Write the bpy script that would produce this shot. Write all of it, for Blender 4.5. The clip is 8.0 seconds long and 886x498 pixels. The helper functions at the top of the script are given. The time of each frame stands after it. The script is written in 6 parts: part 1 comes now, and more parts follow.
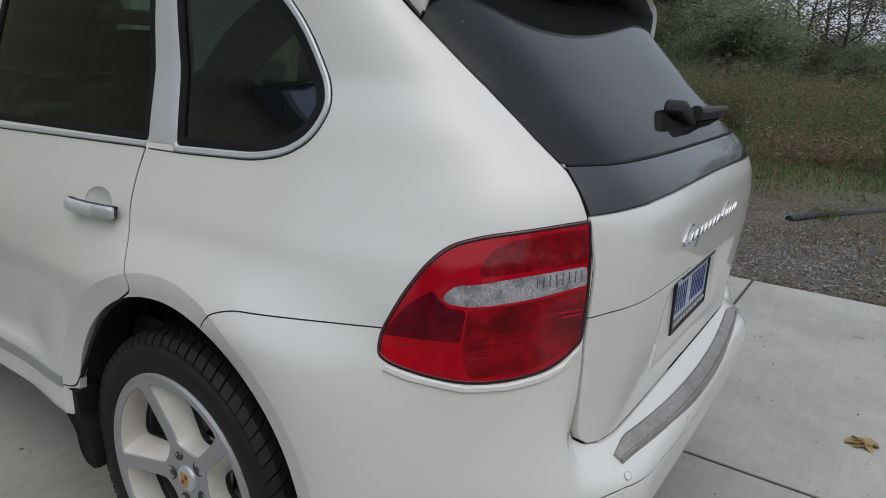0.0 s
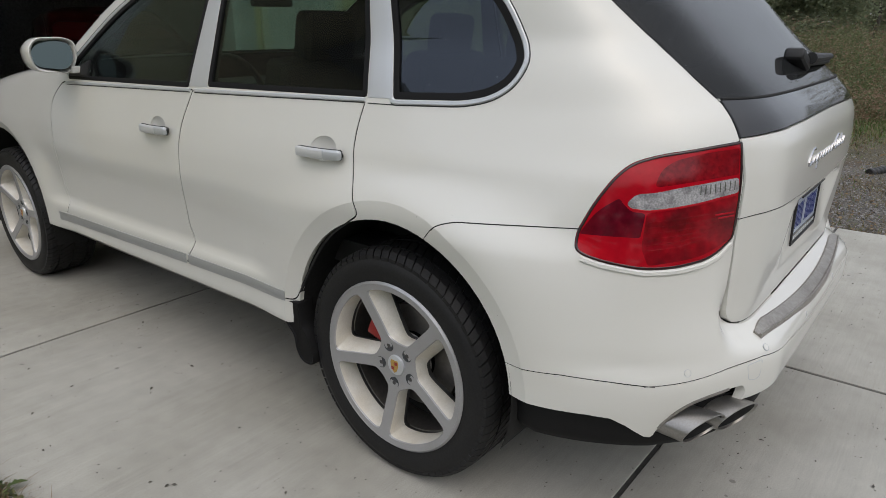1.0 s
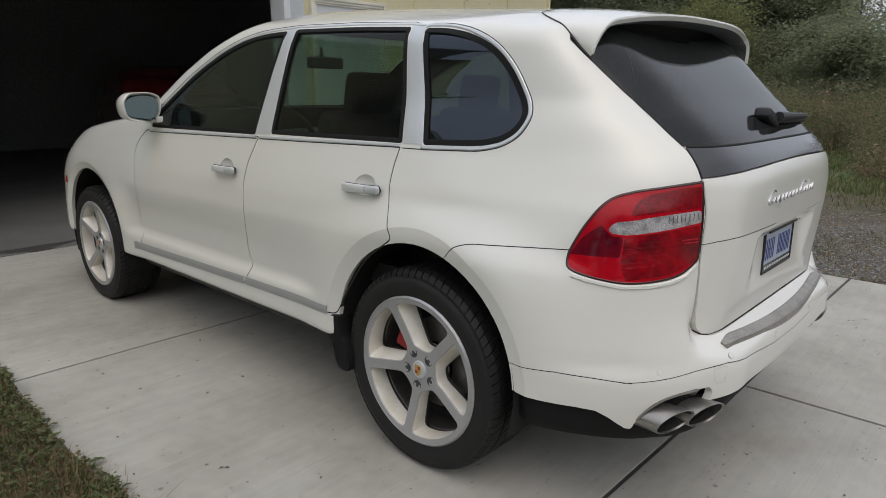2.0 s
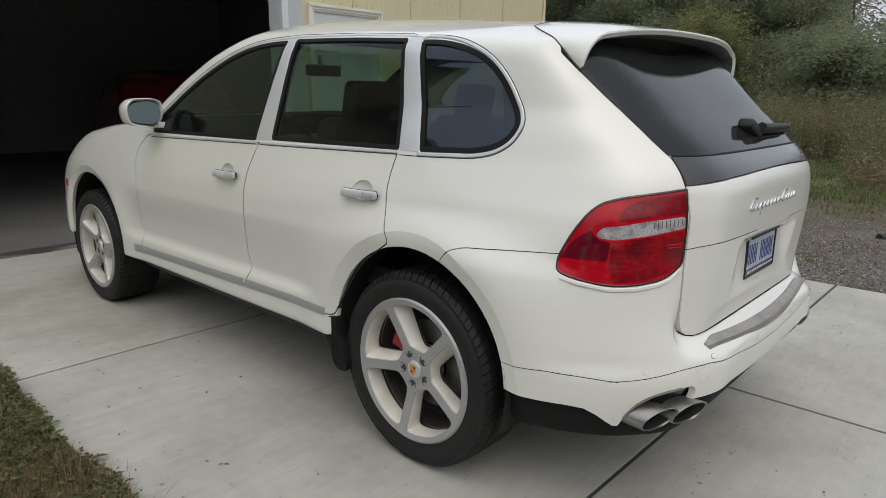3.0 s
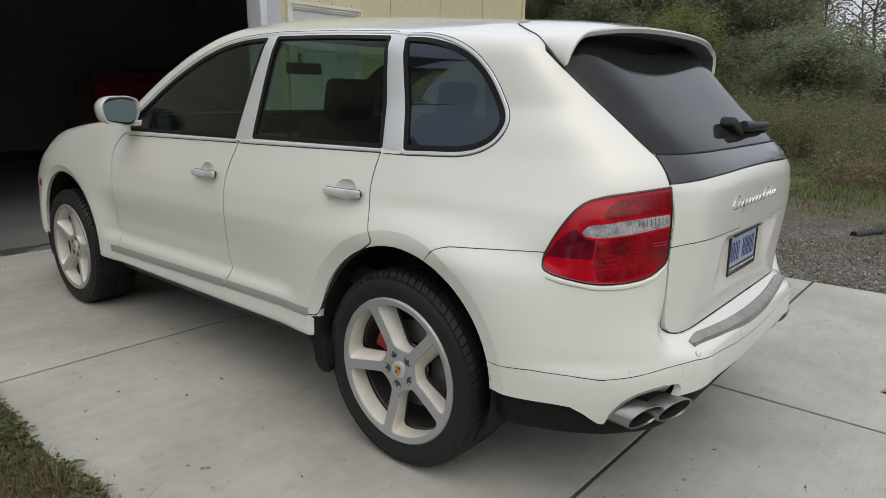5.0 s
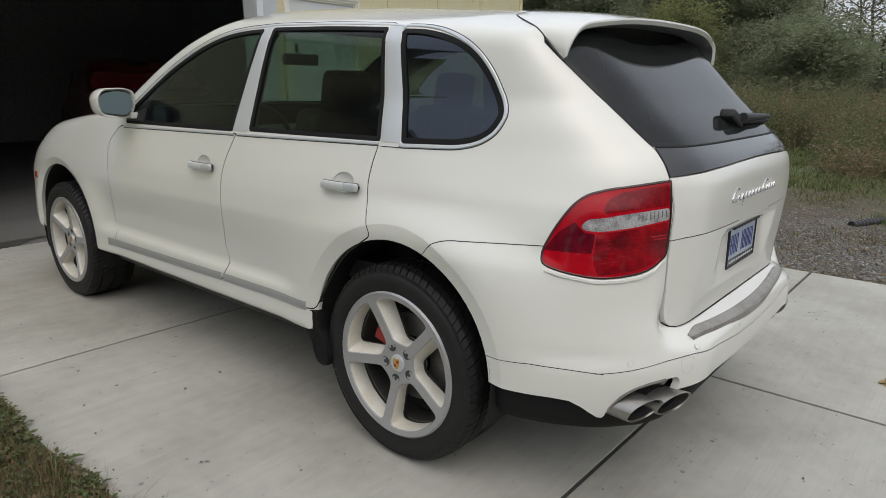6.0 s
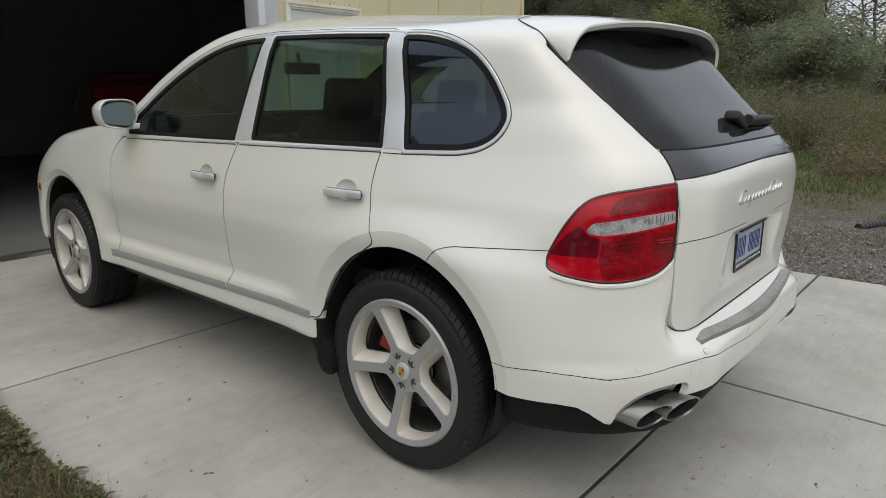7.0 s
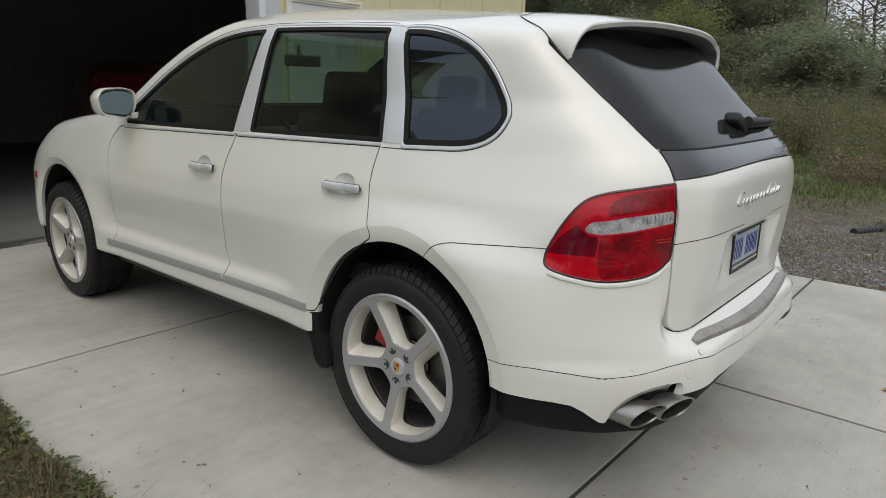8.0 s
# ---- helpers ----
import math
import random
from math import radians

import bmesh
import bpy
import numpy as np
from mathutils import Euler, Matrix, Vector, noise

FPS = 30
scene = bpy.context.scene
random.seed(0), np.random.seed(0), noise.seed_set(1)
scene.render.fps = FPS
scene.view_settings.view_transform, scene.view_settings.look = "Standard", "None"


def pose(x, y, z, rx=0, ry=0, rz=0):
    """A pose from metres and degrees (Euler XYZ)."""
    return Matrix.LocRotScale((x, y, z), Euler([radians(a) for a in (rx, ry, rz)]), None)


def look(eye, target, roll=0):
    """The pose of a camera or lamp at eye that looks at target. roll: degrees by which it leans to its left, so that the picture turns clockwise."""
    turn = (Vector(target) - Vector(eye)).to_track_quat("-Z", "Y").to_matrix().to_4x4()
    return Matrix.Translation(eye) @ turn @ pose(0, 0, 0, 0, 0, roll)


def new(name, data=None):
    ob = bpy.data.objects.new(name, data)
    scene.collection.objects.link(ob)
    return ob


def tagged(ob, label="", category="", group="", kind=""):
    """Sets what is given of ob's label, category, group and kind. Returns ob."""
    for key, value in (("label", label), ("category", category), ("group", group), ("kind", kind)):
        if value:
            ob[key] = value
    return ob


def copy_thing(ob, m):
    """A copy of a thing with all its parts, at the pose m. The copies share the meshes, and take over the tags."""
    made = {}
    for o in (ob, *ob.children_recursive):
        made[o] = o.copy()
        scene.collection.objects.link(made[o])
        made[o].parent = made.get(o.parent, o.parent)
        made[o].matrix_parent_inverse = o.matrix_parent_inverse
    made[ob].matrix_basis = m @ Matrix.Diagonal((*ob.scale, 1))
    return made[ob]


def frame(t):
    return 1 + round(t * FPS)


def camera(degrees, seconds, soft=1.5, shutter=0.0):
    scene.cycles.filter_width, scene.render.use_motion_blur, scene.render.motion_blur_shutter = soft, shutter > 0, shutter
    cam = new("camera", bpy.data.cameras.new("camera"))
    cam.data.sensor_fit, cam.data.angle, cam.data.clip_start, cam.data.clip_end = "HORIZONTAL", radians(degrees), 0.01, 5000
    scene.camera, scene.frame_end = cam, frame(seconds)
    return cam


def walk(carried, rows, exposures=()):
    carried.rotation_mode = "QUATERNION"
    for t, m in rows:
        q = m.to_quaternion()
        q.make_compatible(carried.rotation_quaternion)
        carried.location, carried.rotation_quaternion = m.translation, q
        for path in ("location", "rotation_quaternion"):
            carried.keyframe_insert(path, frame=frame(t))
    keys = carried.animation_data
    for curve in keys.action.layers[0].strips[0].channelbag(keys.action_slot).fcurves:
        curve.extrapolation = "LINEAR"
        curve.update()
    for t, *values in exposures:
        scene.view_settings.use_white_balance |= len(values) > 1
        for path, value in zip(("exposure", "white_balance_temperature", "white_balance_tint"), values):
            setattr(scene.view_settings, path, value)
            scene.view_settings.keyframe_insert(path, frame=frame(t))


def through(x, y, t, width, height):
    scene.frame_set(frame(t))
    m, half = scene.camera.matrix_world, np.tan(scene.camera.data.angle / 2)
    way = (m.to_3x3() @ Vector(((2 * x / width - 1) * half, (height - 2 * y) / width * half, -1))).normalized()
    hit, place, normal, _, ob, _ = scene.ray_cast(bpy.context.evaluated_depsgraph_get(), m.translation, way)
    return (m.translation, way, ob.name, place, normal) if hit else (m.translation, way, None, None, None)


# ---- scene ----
cam = camera(68.33, 8.0, soft=0.6)
PATH = [
    (0.0, (-1.662, -1.236, 1.346), (-0.079, -0.149, 0.785), 2.13),
    (0.2, (-1.767, -1.268, 1.356), (-0.191, -0.180, 0.781), 1.69),
    (0.5, (-1.910, -1.274, 1.353), (-0.435, -0.056, 0.769), 0.84),
    (0.7, (-2.031, -1.241, 1.337), (-0.574, -0.009, 0.736), 0.75),
    (1.0, (-2.168, -1.222, 1.327), (-0.700, -0.024, 0.689), -0.44),
    (1.2, (-2.224, -1.259, 1.343), (-0.745, -0.049, 0.751), -0.17),
    (1.5, (-2.291, -1.373, 1.335), (-0.809, -0.130, 0.825), 0.46),
    (1.7, (-2.346, -1.439, 1.330), (-0.918, -0.128, 0.840), -0.09),
    (2.8, (-2.478, -1.557, 1.328), (-1.028, -0.255, 0.876), 0.81),
    (3.0, (-2.470, -1.557, 1.340), (-1.027, -0.251, 0.880), 0.58),
    (3.5, (-2.470, -1.552, 1.337), (-1.022, -0.253, 0.871), 0.29),
    (4.0, (-2.477, -1.546, 1.334), (-1.020, -0.253, 0.881), 0.92),
    (4.5, (-2.478, -1.540, 1.338), (-1.006, -0.260, 0.893), 0.24),
    (5.0, (-2.468, -1.535, 1.336), (-0.985, -0.275, 0.874), 0.70),
    (5.2, (-2.465, -1.527, 1.348), (-0.978, -0.279, 0.868), 0.83),
    (6.3, (-2.460, -1.525, 1.343), (-0.979, -0.274, 0.850), 0.54),
    (6.5, (-2.458, -1.517, 1.339), (-0.978, -0.264, 0.850), 0.57),
    (7.0, (-2.448, -1.516, 1.336), (-0.970, -0.252, 0.868), -0.20),
    (7.5, (-2.433, -1.520, 1.342), (-0.970, -0.243, 0.865), 0.18),
    (8.0, (-2.450, -1.511, 1.333), (-0.966, -0.258, 0.855), 1.04),
]
walk(cam, [(t, look(eye, target, roll)) for t, eye, target, roll in PATH],
     [(0.0, -0.28, 6150, 10), (0.5, -0.16, 6250, 10), (1.0, 0.0, 6450, 10), (1.5, -0.08, 6500, 10), (2.8, 0.04, 6540, 9), (3.5, 0.07, 6560, 8), (8.0, 0.07, 6560, 8)])

# ---- world and light: bright overcast ----
world = bpy.data.worlds.new("world")
scene.world = world
world.use_nodes = True
wn = world.node_tree.nodes
sky = wn.new("ShaderNodeTexSky")
sky.sky_type, sky.sun_disc = "NISHITA", False
sky.sun_elevation, sky.sun_rotation = radians(54), radians(220)
sky.air_density, sky.dust_density, sky.ozone_density = 1.0, 6.0, 1.0
haze = wn.new("ShaderNodeMixRGB")
haze.blend_type = "MIX"
haze.inputs[0].default_value = 0.75
haze.inputs[2].default_value = (7.3, 7.7, 8.45, 1)
world.node_tree.links.new(sky.outputs[0], haze.inputs[1])
coords = wn.new("ShaderNodeTexCoord")
upward = wn.new("ShaderNodeSeparateXYZ")
world.node_tree.links.new(coords.outputs["Generated"], upward.inputs[0])
deck = wn.new("ShaderNodeMapRange")
deck.inputs[3].default_value, deck.inputs[4].default_value = 0.74, 1.58
world.node_tree.links.new(upward.outputs["Z"], deck.inputs[0])
clouds = wn.new("ShaderNodeMixRGB")
clouds.blend_type = "MULTIPLY"
clouds.inputs[0].default_value = 1.0
world.node_tree.links.new(haze.outputs[0], clouds.inputs[1])
world.node_tree.links.new(deck.outputs[0], clouds.inputs[2])
world.node_tree.links.new(clouds.outputs[0], wn["Background"].inputs[0])
wn["Background"].inputs[1].default_value = 0.119
sun_data = bpy.data.lights.new("sun", "SUN")
sun_data.energy, sun_data.angle, sun_data.color = 0.29, radians(50), (1.0, 0.91, 0.77)
sun_lamp = new("sun", sun_data)
sun_lamp.matrix_basis = look((-18, -21, 39), (0, 0, 0))
scene.view_settings.exposure = 0.0

# ---- materials ----
def material(name, color, rough=0.5, metal=0.0, grain=0.0, scale=60.0, big=0.0, big_scale=3.0, bump=0.0, coat=0.0, alt=None, spec=0.5):
    """A surface with fine grain, large-scale patches and relief. alt: the colour of the patches."""
    m = bpy.data.materials.new(name)
    m.use_nodes = True
    nt = m.node_tree
    b = nt.nodes["Principled BSDF"]
    b.inputs["Base Color"].default_value = (*color, 1)
    b.inputs["Roughness"].default_value = rough
    b.inputs["Metallic"].default_value = metal
    b.inputs["Coat Weight"].default_value = coat
    b.inputs["Coat Roughness"].default_value = 0.05
    b.inputs["Specular IOR Level"].default_value = spec
    co = nt.nodes.new("ShaderNodeTexCoord")
    fine = nt.nodes.new("ShaderNodeTexNoise")
    fine.inputs["Scale"].default_value, fine.inputs["Detail"].default_value = scale, 6
    nt.links.new(co.outputs["Object"], fine.inputs["Vector"])
    large = nt.nodes.new("ShaderNodeTexNoise")
    large.inputs["Scale"].default_value, large.inputs["Detail"].default_value = big_scale, 5
    nt.links.new(co.outputs["Object"], large.inputs["Vector"])
    if grain or big:
        mix = nt.nodes.new("ShaderNodeMixRGB")
        mix.inputs[1].default_value = (*color, 1)
        mix.inputs[2].default_value = (*(alt or [c * 0.6 for c in color]), 1)
        r = nt.nodes.new("ShaderNodeMapRange")
        r.inputs[1].default_value, r.inputs[2].default_value = 0.42, 0.66
        r.inputs[4].default_value = big
        nt.links.new(large.outputs["Fac"], r.inputs[0])
        nt.links.new(r.outputs[0], mix.inputs[0])
        hs = nt.nodes.new("ShaderNodeHueSaturation")
        nt.links.new(mix.outputs[0], hs.inputs["Color"])
        v = nt.nodes.new("ShaderNodeMapRange")
        v.inputs[1].default_value, v.inputs[2].default_value = 0.3, 0.7
        v.inputs[3].default_value, v.inputs[4].default_value = 1 - grain, 1 + grain
        nt.links.new(fine.outputs["Fac"], v.inputs[0])
        nt.links.new(v.outputs[0], hs.inputs["Value"])
        nt.links.new(hs.outputs[0], b.inputs["Base Color"])
        rr = nt.nodes.new("ShaderNodeMapRange")
        rr.inputs[3].default_value, rr.inputs[4].default_value = max(0.02, rough - 0.08), min(1, rough + 0.08)
        nt.links.new(large.outputs["Fac"], rr.inputs[0])
        nt.links.new(rr.outputs[0], b.inputs["Roughness"])
    if bump:
        bp = nt.nodes.new("ShaderNodeBump")
        bp.inputs["Strength"].default_value, bp.inputs["Distance"].default_value = 1.0, bump
        nt.links.new(fine.outputs["Fac"], bp.inputs["Height"])
        nt.links.new(bp.outputs[0], b.inputs["Normal"])
    return m


def glass(name, tint, rough=0.0, face_on=0.022, film_tint=(0.8, 0.8, 0.8), dust=0.0):
    """Thin tinted glass: clear to straight light, with a mirror film and a little dried dust."""
    m = bpy.data.materials.new(name)
    m.use_nodes = True
    nt = m.node_tree
    nt.nodes.remove(nt.nodes["Principled BSDF"])
    clear = nt.nodes.new("ShaderNodeBsdfTransparent")
    clear.inputs[0].default_value = (*tint, 1)
    shine = nt.nodes.new("ShaderNodeBsdfGlossy")
    shine.inputs["Roughness"].default_value = rough
    shine.inputs[0].default_value = (*film_tint, 1)
    facing = nt.nodes.new("ShaderNodeLayerWeight")
    facing.inputs[0].default_value = 0.5
    power = nt.nodes.new("ShaderNodeMath")
    power.operation = "POWER"
    power.inputs[1].default_value = 5.0
    nt.links.new(facing.outputs["Facing"], power.inputs[0])
    film = nt.nodes.new("ShaderNodeMapRange")
    film.inputs[3].default_value, film.inputs[4].default_value = face_on, 1.0
    nt.links.new(power.outputs[0], film.inputs[0])
    mix = nt.nodes.new("ShaderNodeMixShader")
    nt.links.new(film.outputs[0], mix.inputs[0])
    nt.links.new(clear.outputs[0], mix.inputs[1])
    nt.links.new(shine.outputs[0], mix.inputs[2])
    last = mix
    if dust:
        co = nt.nodes.new("ShaderNodeTexCoord")
        film_dust = nt.nodes.new("ShaderNodeBsdfDiffuse")
        film_dust.inputs[0].default_value = (0.40, 0.42, 0.43, 1)
        blotch = nt.nodes.new("ShaderNodeTexNoise")
        blotch.inputs["Scale"].default_value, blotch.inputs["Detail"].default_value = 7, 7
        spots = nt.nodes.new("ShaderNodeTexVoronoi")
        spots.inputs["Scale"].default_value = 75
        for t in (blotch, spots):
            nt.links.new(co.outputs["Object"], t.inputs["Vector"])
        haze_part = nt.nodes.new("ShaderNodeMapRange")
        haze_part.inputs[1].default_value, haze_part.inputs[2].default_value = 0.3, 0.7
        haze_part.inputs[3].default_value, haze_part.inputs[4].default_value = dust * 0.75, dust * 1.25
        nt.links.new(blotch.outputs["Fac"], haze_part.inputs[0])
        pick = nt.nodes.new("ShaderNodeSeparateColor")
        nt.links.new(spots.outputs["Color"], pick.inputs[0])
        reach = nt.nodes.new("ShaderNodeMapRange")
        reach.inputs[1].default_value, reach.inputs[2].default_value, reach.inputs[3].default_value, reach.inputs[4].default_value = 0.80, 1.0, 0.0, 0.16
        nt.links.new(pick.outputs[0], reach.inputs[0])
        drop = nt.nodes.new("ShaderNodeMath")
        drop.operation = "LESS_THAN"
        nt.links.new(spots.outputs["Distance"], drop.inputs[0])
        nt.links.new(reach.outputs[0], drop.inputs[1])
        some = nt.nodes.new("ShaderNodeMath")
        some.operation = "MULTIPLY_ADD"
        some.inputs[1].default_value = 0.16
        nt.links.new(drop.outputs[0], some.inputs[0])
        nt.links.new(haze_part.outputs[0], some.inputs[2])
        last = nt.nodes.new("ShaderNodeMixShader")
        nt.links.new(some.outputs[0], last.inputs[0])
        nt.links.new(mix.outputs[0], last.inputs[1])
        nt.links.new(film_dust.outputs[0], last.inputs[2])
    nt.links.new(last.outputs[0], nt.nodes["Material Output"].inputs[0])
    return m


WHITE = material("white_paint", (0.710, 0.704, 0.660), 0.38, grain=0.01, scale=900, big=0.3, big_scale=2.2, coat=1.0, alt=(0.684, 0.668, 0.608))
SEALBLACK = material("seal_rubber", (0.007, 0.007, 0.0075), 0.7, grain=0.1, scale=300, spec=0.25)
BLACK = material("black_plastic", (0.018, 0.018, 0.019), 0.55, grain=0.15, scale=400, bump=0.0004)
UNDERSIDE = material("dark_grey_underside", (0.10, 0.104, 0.106), 0.45, grain=0.08, scale=300)
LINER = material("arch_liner", (0.012, 0.012, 0.012), 0.9, grain=0.3, scale=80)
RUBBER = material("tyre_rubber", (0.010, 0.010, 0.0108), 0.62, grain=0.25, scale=150, big=0.5, big_scale=9, alt=(0.017, 0.0165, 0.016), bump=0.0005, spec=0.35)
ALLOY = material("alloy_paint", (0.42, 0.42, 0.43), 0.34, 0.5, grain=0.03, scale=500, big=0.3, big_scale=8, alt=(0.36, 0.355, 0.34))
DUSTY = material("dusty_alloy", (0.74, 0.72, 0.665), 0.5, 0.1, grain=0.05, scale=200, big=0.6, big_scale=14, alt=(0.62, 0.57, 0.47))
SILVER = material("satin_silver", (0.58, 0.60, 0.62), 0.36, 0.4, grain=0.02, scale=600, big=0.2, big_scale=5, alt=(0.54, 0.56, 0.58))
HANDLE = material("handle_silver", (0.68, 0.69, 0.70), 0.3, 0.25, grain=0.02, scale=500)
CHROME = material("chrome", (0.42, 0.42, 0.43), 0.22, 1.0)
STEEL = material("brushed_steel", (0.35, 0.335, 0.315), 0.36, 0.85, grain=0.08, scale=250, big=0.3, big_scale=20)
STEPSTEEL = material("scuffed_steel", (0.36, 0.335, 0.30), 0.42, 0.75, grain=0.15, scale=120, big=0.5, big_scale=14)
PIPE_IN = material("sooty_pipe", (0.02, 0.02, 0.02), 0.8)
TINT = glass("tinted_glass", (0.38, 0.50, 0.43), 0.0, 0.03, (0.66, 0.8, 0.78), 0.016)
CLEARFACE = bpy.data.materials.new("clear_face")
CLEARFACE.use_nodes = True
CLEARFACE.node_tree.nodes.remove(CLEARFACE.node_tree.nodes["Principled BSDF"])
CLEARFACE.node_tree.links.new(CLEARFACE.node_tree.nodes.new("ShaderNodeBsdfTransparent").outputs[0], CLEARFACE.node_tree.nodes["Material Output"].inputs[0])
DARKGLASS = glass("privacy_glass", (0.30, 0.38, 0.31), 0.0, 0.028, dust=0.010)
QUARTERGLASS = glass("quarter_glass", (0.10, 0.13, 0.115), 0.0, 0.065, (0.72, 0.82, 1.0), 0.012)
REARGLASS = glass("rear_glass", (0.12, 0.125, 0.125), 0.02, 0.03, dust=0.034)
SEAT = material("seat_leather", (0.03, 0.03, 0.03), 0.6, grain=0.1)
BLACKGLOSS = material("black_gloss", (0.012, 0.012, 0.013), 0.08, grain=0.05, coat=0.5)
CONCRETE = material("concrete", (0.402, 0.390, 0.347), 0.85, grain=0.13, scale=240, big=0.9, big_scale=1.1, bump=0.0001, alt=(0.305, 0.292, 0.252))
def speckle(mat, scale, reach, dark, amount=1.0):
    """Scatters small specks of dirt over a material."""
    nt = mat.node_tree
    b = nt.nodes["Principled BSDF"]
    old = b.inputs["Base Color"].links[0].from_socket
    co = nt.nodes.new("ShaderNodeTexCoord")
    vor = nt.nodes.new("ShaderNodeTexVoronoi")
    vor.inputs["Scale"].default_value = scale
    nt.links.new(co.outputs["Object"], vor.inputs["Vector"])
    pick = nt.nodes.new("ShaderNodeSeparateColor")
    nt.links.new(vor.outputs["Color"], pick.inputs[0])
    size = nt.nodes.new("ShaderNodeMapRange")
    size.inputs[1].default_value, size.inputs[2].default_value, size.inputs[3].default_value, size.inputs[4].default_value = 0.82, 1.0, 0.0, reach
    nt.links.new(pick.outputs[0], size.inputs[0])
    inside = nt.nodes.new("ShaderNodeMath")
    inside.operation = "LESS_THAN"
    nt.links.new(vor.outputs["Distance"], inside.inputs[0])
    nt.links.new(size.outputs[0], inside.inputs[1])
    part_of = nt.nodes.new("ShaderNodeMath")
    part_of.operation = "MULTIPLY"
    part_of.inputs[1].default_value = amount
    nt.links.new(inside.outputs[0], part_of.inputs[0])
    mix = nt.nodes.new("ShaderNodeMixRGB")
    mix.inputs[2].default_value = (*dark, 1)
    nt.links.new(part_of.outputs[0], mix.inputs[0])
    nt.links.new(old, mix.inputs[1])
    nt.links.new(mix.outputs[0], b.inputs["Base Color"])


def broomed(mat, strength):
    """Fine brush lines drawn across the slabs, and faint cloudy blotches."""
    nt = mat.node_tree
    b = nt.nodes["Principled BSDF"]
    old = b.inputs["Base Color"].links[0].from_socket
    co = nt.nodes.new("ShaderNodeTexCoord")
    value = None
    hs = nt.nodes.new("ShaderNodeHueSaturation")
    for size, reach in (((3.0, 130.0, 1.0), strength), ((1.2, 26.0, 1.0), strength * .8), ((5.5, 5.5, 1.0), strength * 1.3), ((17.0, 17.0, 1.0), strength * 1.2)):
        mp = nt.nodes.new("ShaderNodeMapping")
        mp.inputs["Scale"].default_value = size
        nt.links.new(co.outputs["Object"], mp.inputs["Vector"])
        t = nt.nodes.new("ShaderNodeTexNoise")
        t.inputs["Scale"].default_value, t.inputs["Detail"].default_value = 1.0, 5
        nt.links.new(mp.outputs[0], t.inputs["Vector"])
        r = nt.nodes.new("ShaderNodeMapRange")
        r.inputs[1].default_value, r.inputs[2].default_value = 0.3, 0.7
        r.inputs[3].default_value, r.inputs[4].default_value = 1 - reach, 1 + reach
        nt.links.new(t.outputs["Fac"], r.inputs[0])
        if value is None:
            value = r.outputs[0]
        else:
            m = nt.nodes.new("ShaderNodeMath")
            m.operation = "MULTIPLY"
            nt.links.new(value, m.inputs[0])
            nt.links.new(r.outputs[0], m.inputs[1])
            value = m.outputs[0]
    nt.links.new(value, hs.inputs["Value"])
    nt.links.new(old, hs.inputs["Color"])
    nt.links.new(hs.outputs[0], b.inputs["Base Color"])


broomed(CONCRETE, 0.04)
speckle(CONCRETE, 13, 0.13, (0.13, 0.12, 0.11), 0.6)
speckle(CONCRETE, 3.1, 0.10, (0.16, 0.15, 0.13), 0.5)
speckle(CONCRETE, 34, 0.12, (0.20, 0.19, 0.17), 0.45)
speckle(WHITE, 31, 0.045, (0.20, 0.18, 0.14), 0.7)
speckle(WHITE, 64, 0.05, (0.26, 0.24, 0.19), 0.55)
JOINT = material("joint", (0.05, 0.048, 0.045), 0.9, grain=0.3)
SCREW = material("screw", (0.20, 0.18, 0.14), 0.5, 0.5)
TRIMGREY = material("grey_trim", (0.50, 0.52, 0.54), 0.5, grain=0.03, big=0.3)
BLIND = material("blind", (0.55, 0.56, 0.56), 0.6, grain=0.02)
STAIN = material("oil_stain", (0.07, 0.068, 0.062), 0.45, grain=0.4, scale=30)
REDPAINT = material("red_paint", (0.19, 0.008, 0.01), 0.25, coat=0.5, grain=0.02)
LEAF_TAN = material("tan_leaf", (0.30, 0.21, 0.07), 0.7, grain=0.3, scale=40)
CRUMB = material("crumb", (0.105, 0.095, 0.08), 0.9, grain=0.3)
SOIL = material("soil", (0.10, 0.08, 0.055), 0.95, grain=0.4, scale=25, big=0.8, big_scale=0.6, bump=0.01, alt=(0.075, 0.085, 0.035))
SIDING = material("cream_siding", (0.62, 0.56, 0.36), 0.5, grain=0.02, scale=60, big=0.3, big_scale=1.2, alt=(0.56, 0.50, 0.31))
CREAMTRIM = material("cream_trim", (0.74, 0.71, 0.62), 0.5, grain=0.03, big=0.3)
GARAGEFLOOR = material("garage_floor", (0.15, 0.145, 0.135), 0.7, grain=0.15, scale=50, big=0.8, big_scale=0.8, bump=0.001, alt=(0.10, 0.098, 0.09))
TRIMWHITE = material("white_trim", (0.66, 0.68, 0.70), 0.5, grain=0.03, big=0.3)
DARKWALL = material("dark_wall", (0.50, 0.50, 0.50), 0.9, grain=0.2, scale=20)
LAMPRIM = material("lamp_rim", (0.03, 0.006, 0.008), 0.15, coat=0.5)
LINING = material("cabin_lining", (0.07, 0.068, 0.062), 0.85, grain=0.1)
MIDRED = material("ribbed_red_lens", (0.27, 0.0025, 0.009), 0.14, grain=0.25, scale=45, big=0.85, big_scale=13, alt=(0.10, 0.002, 0.006), spec=0.3, coat=0.2)
SMOKE = material("smoked_reflector", (0.10, 0.095, 0.10), 0.15, 0.3)
MIRROR = material("mirror_glass", (0.085, 0.108, 0.106), 0.02, 1.0)
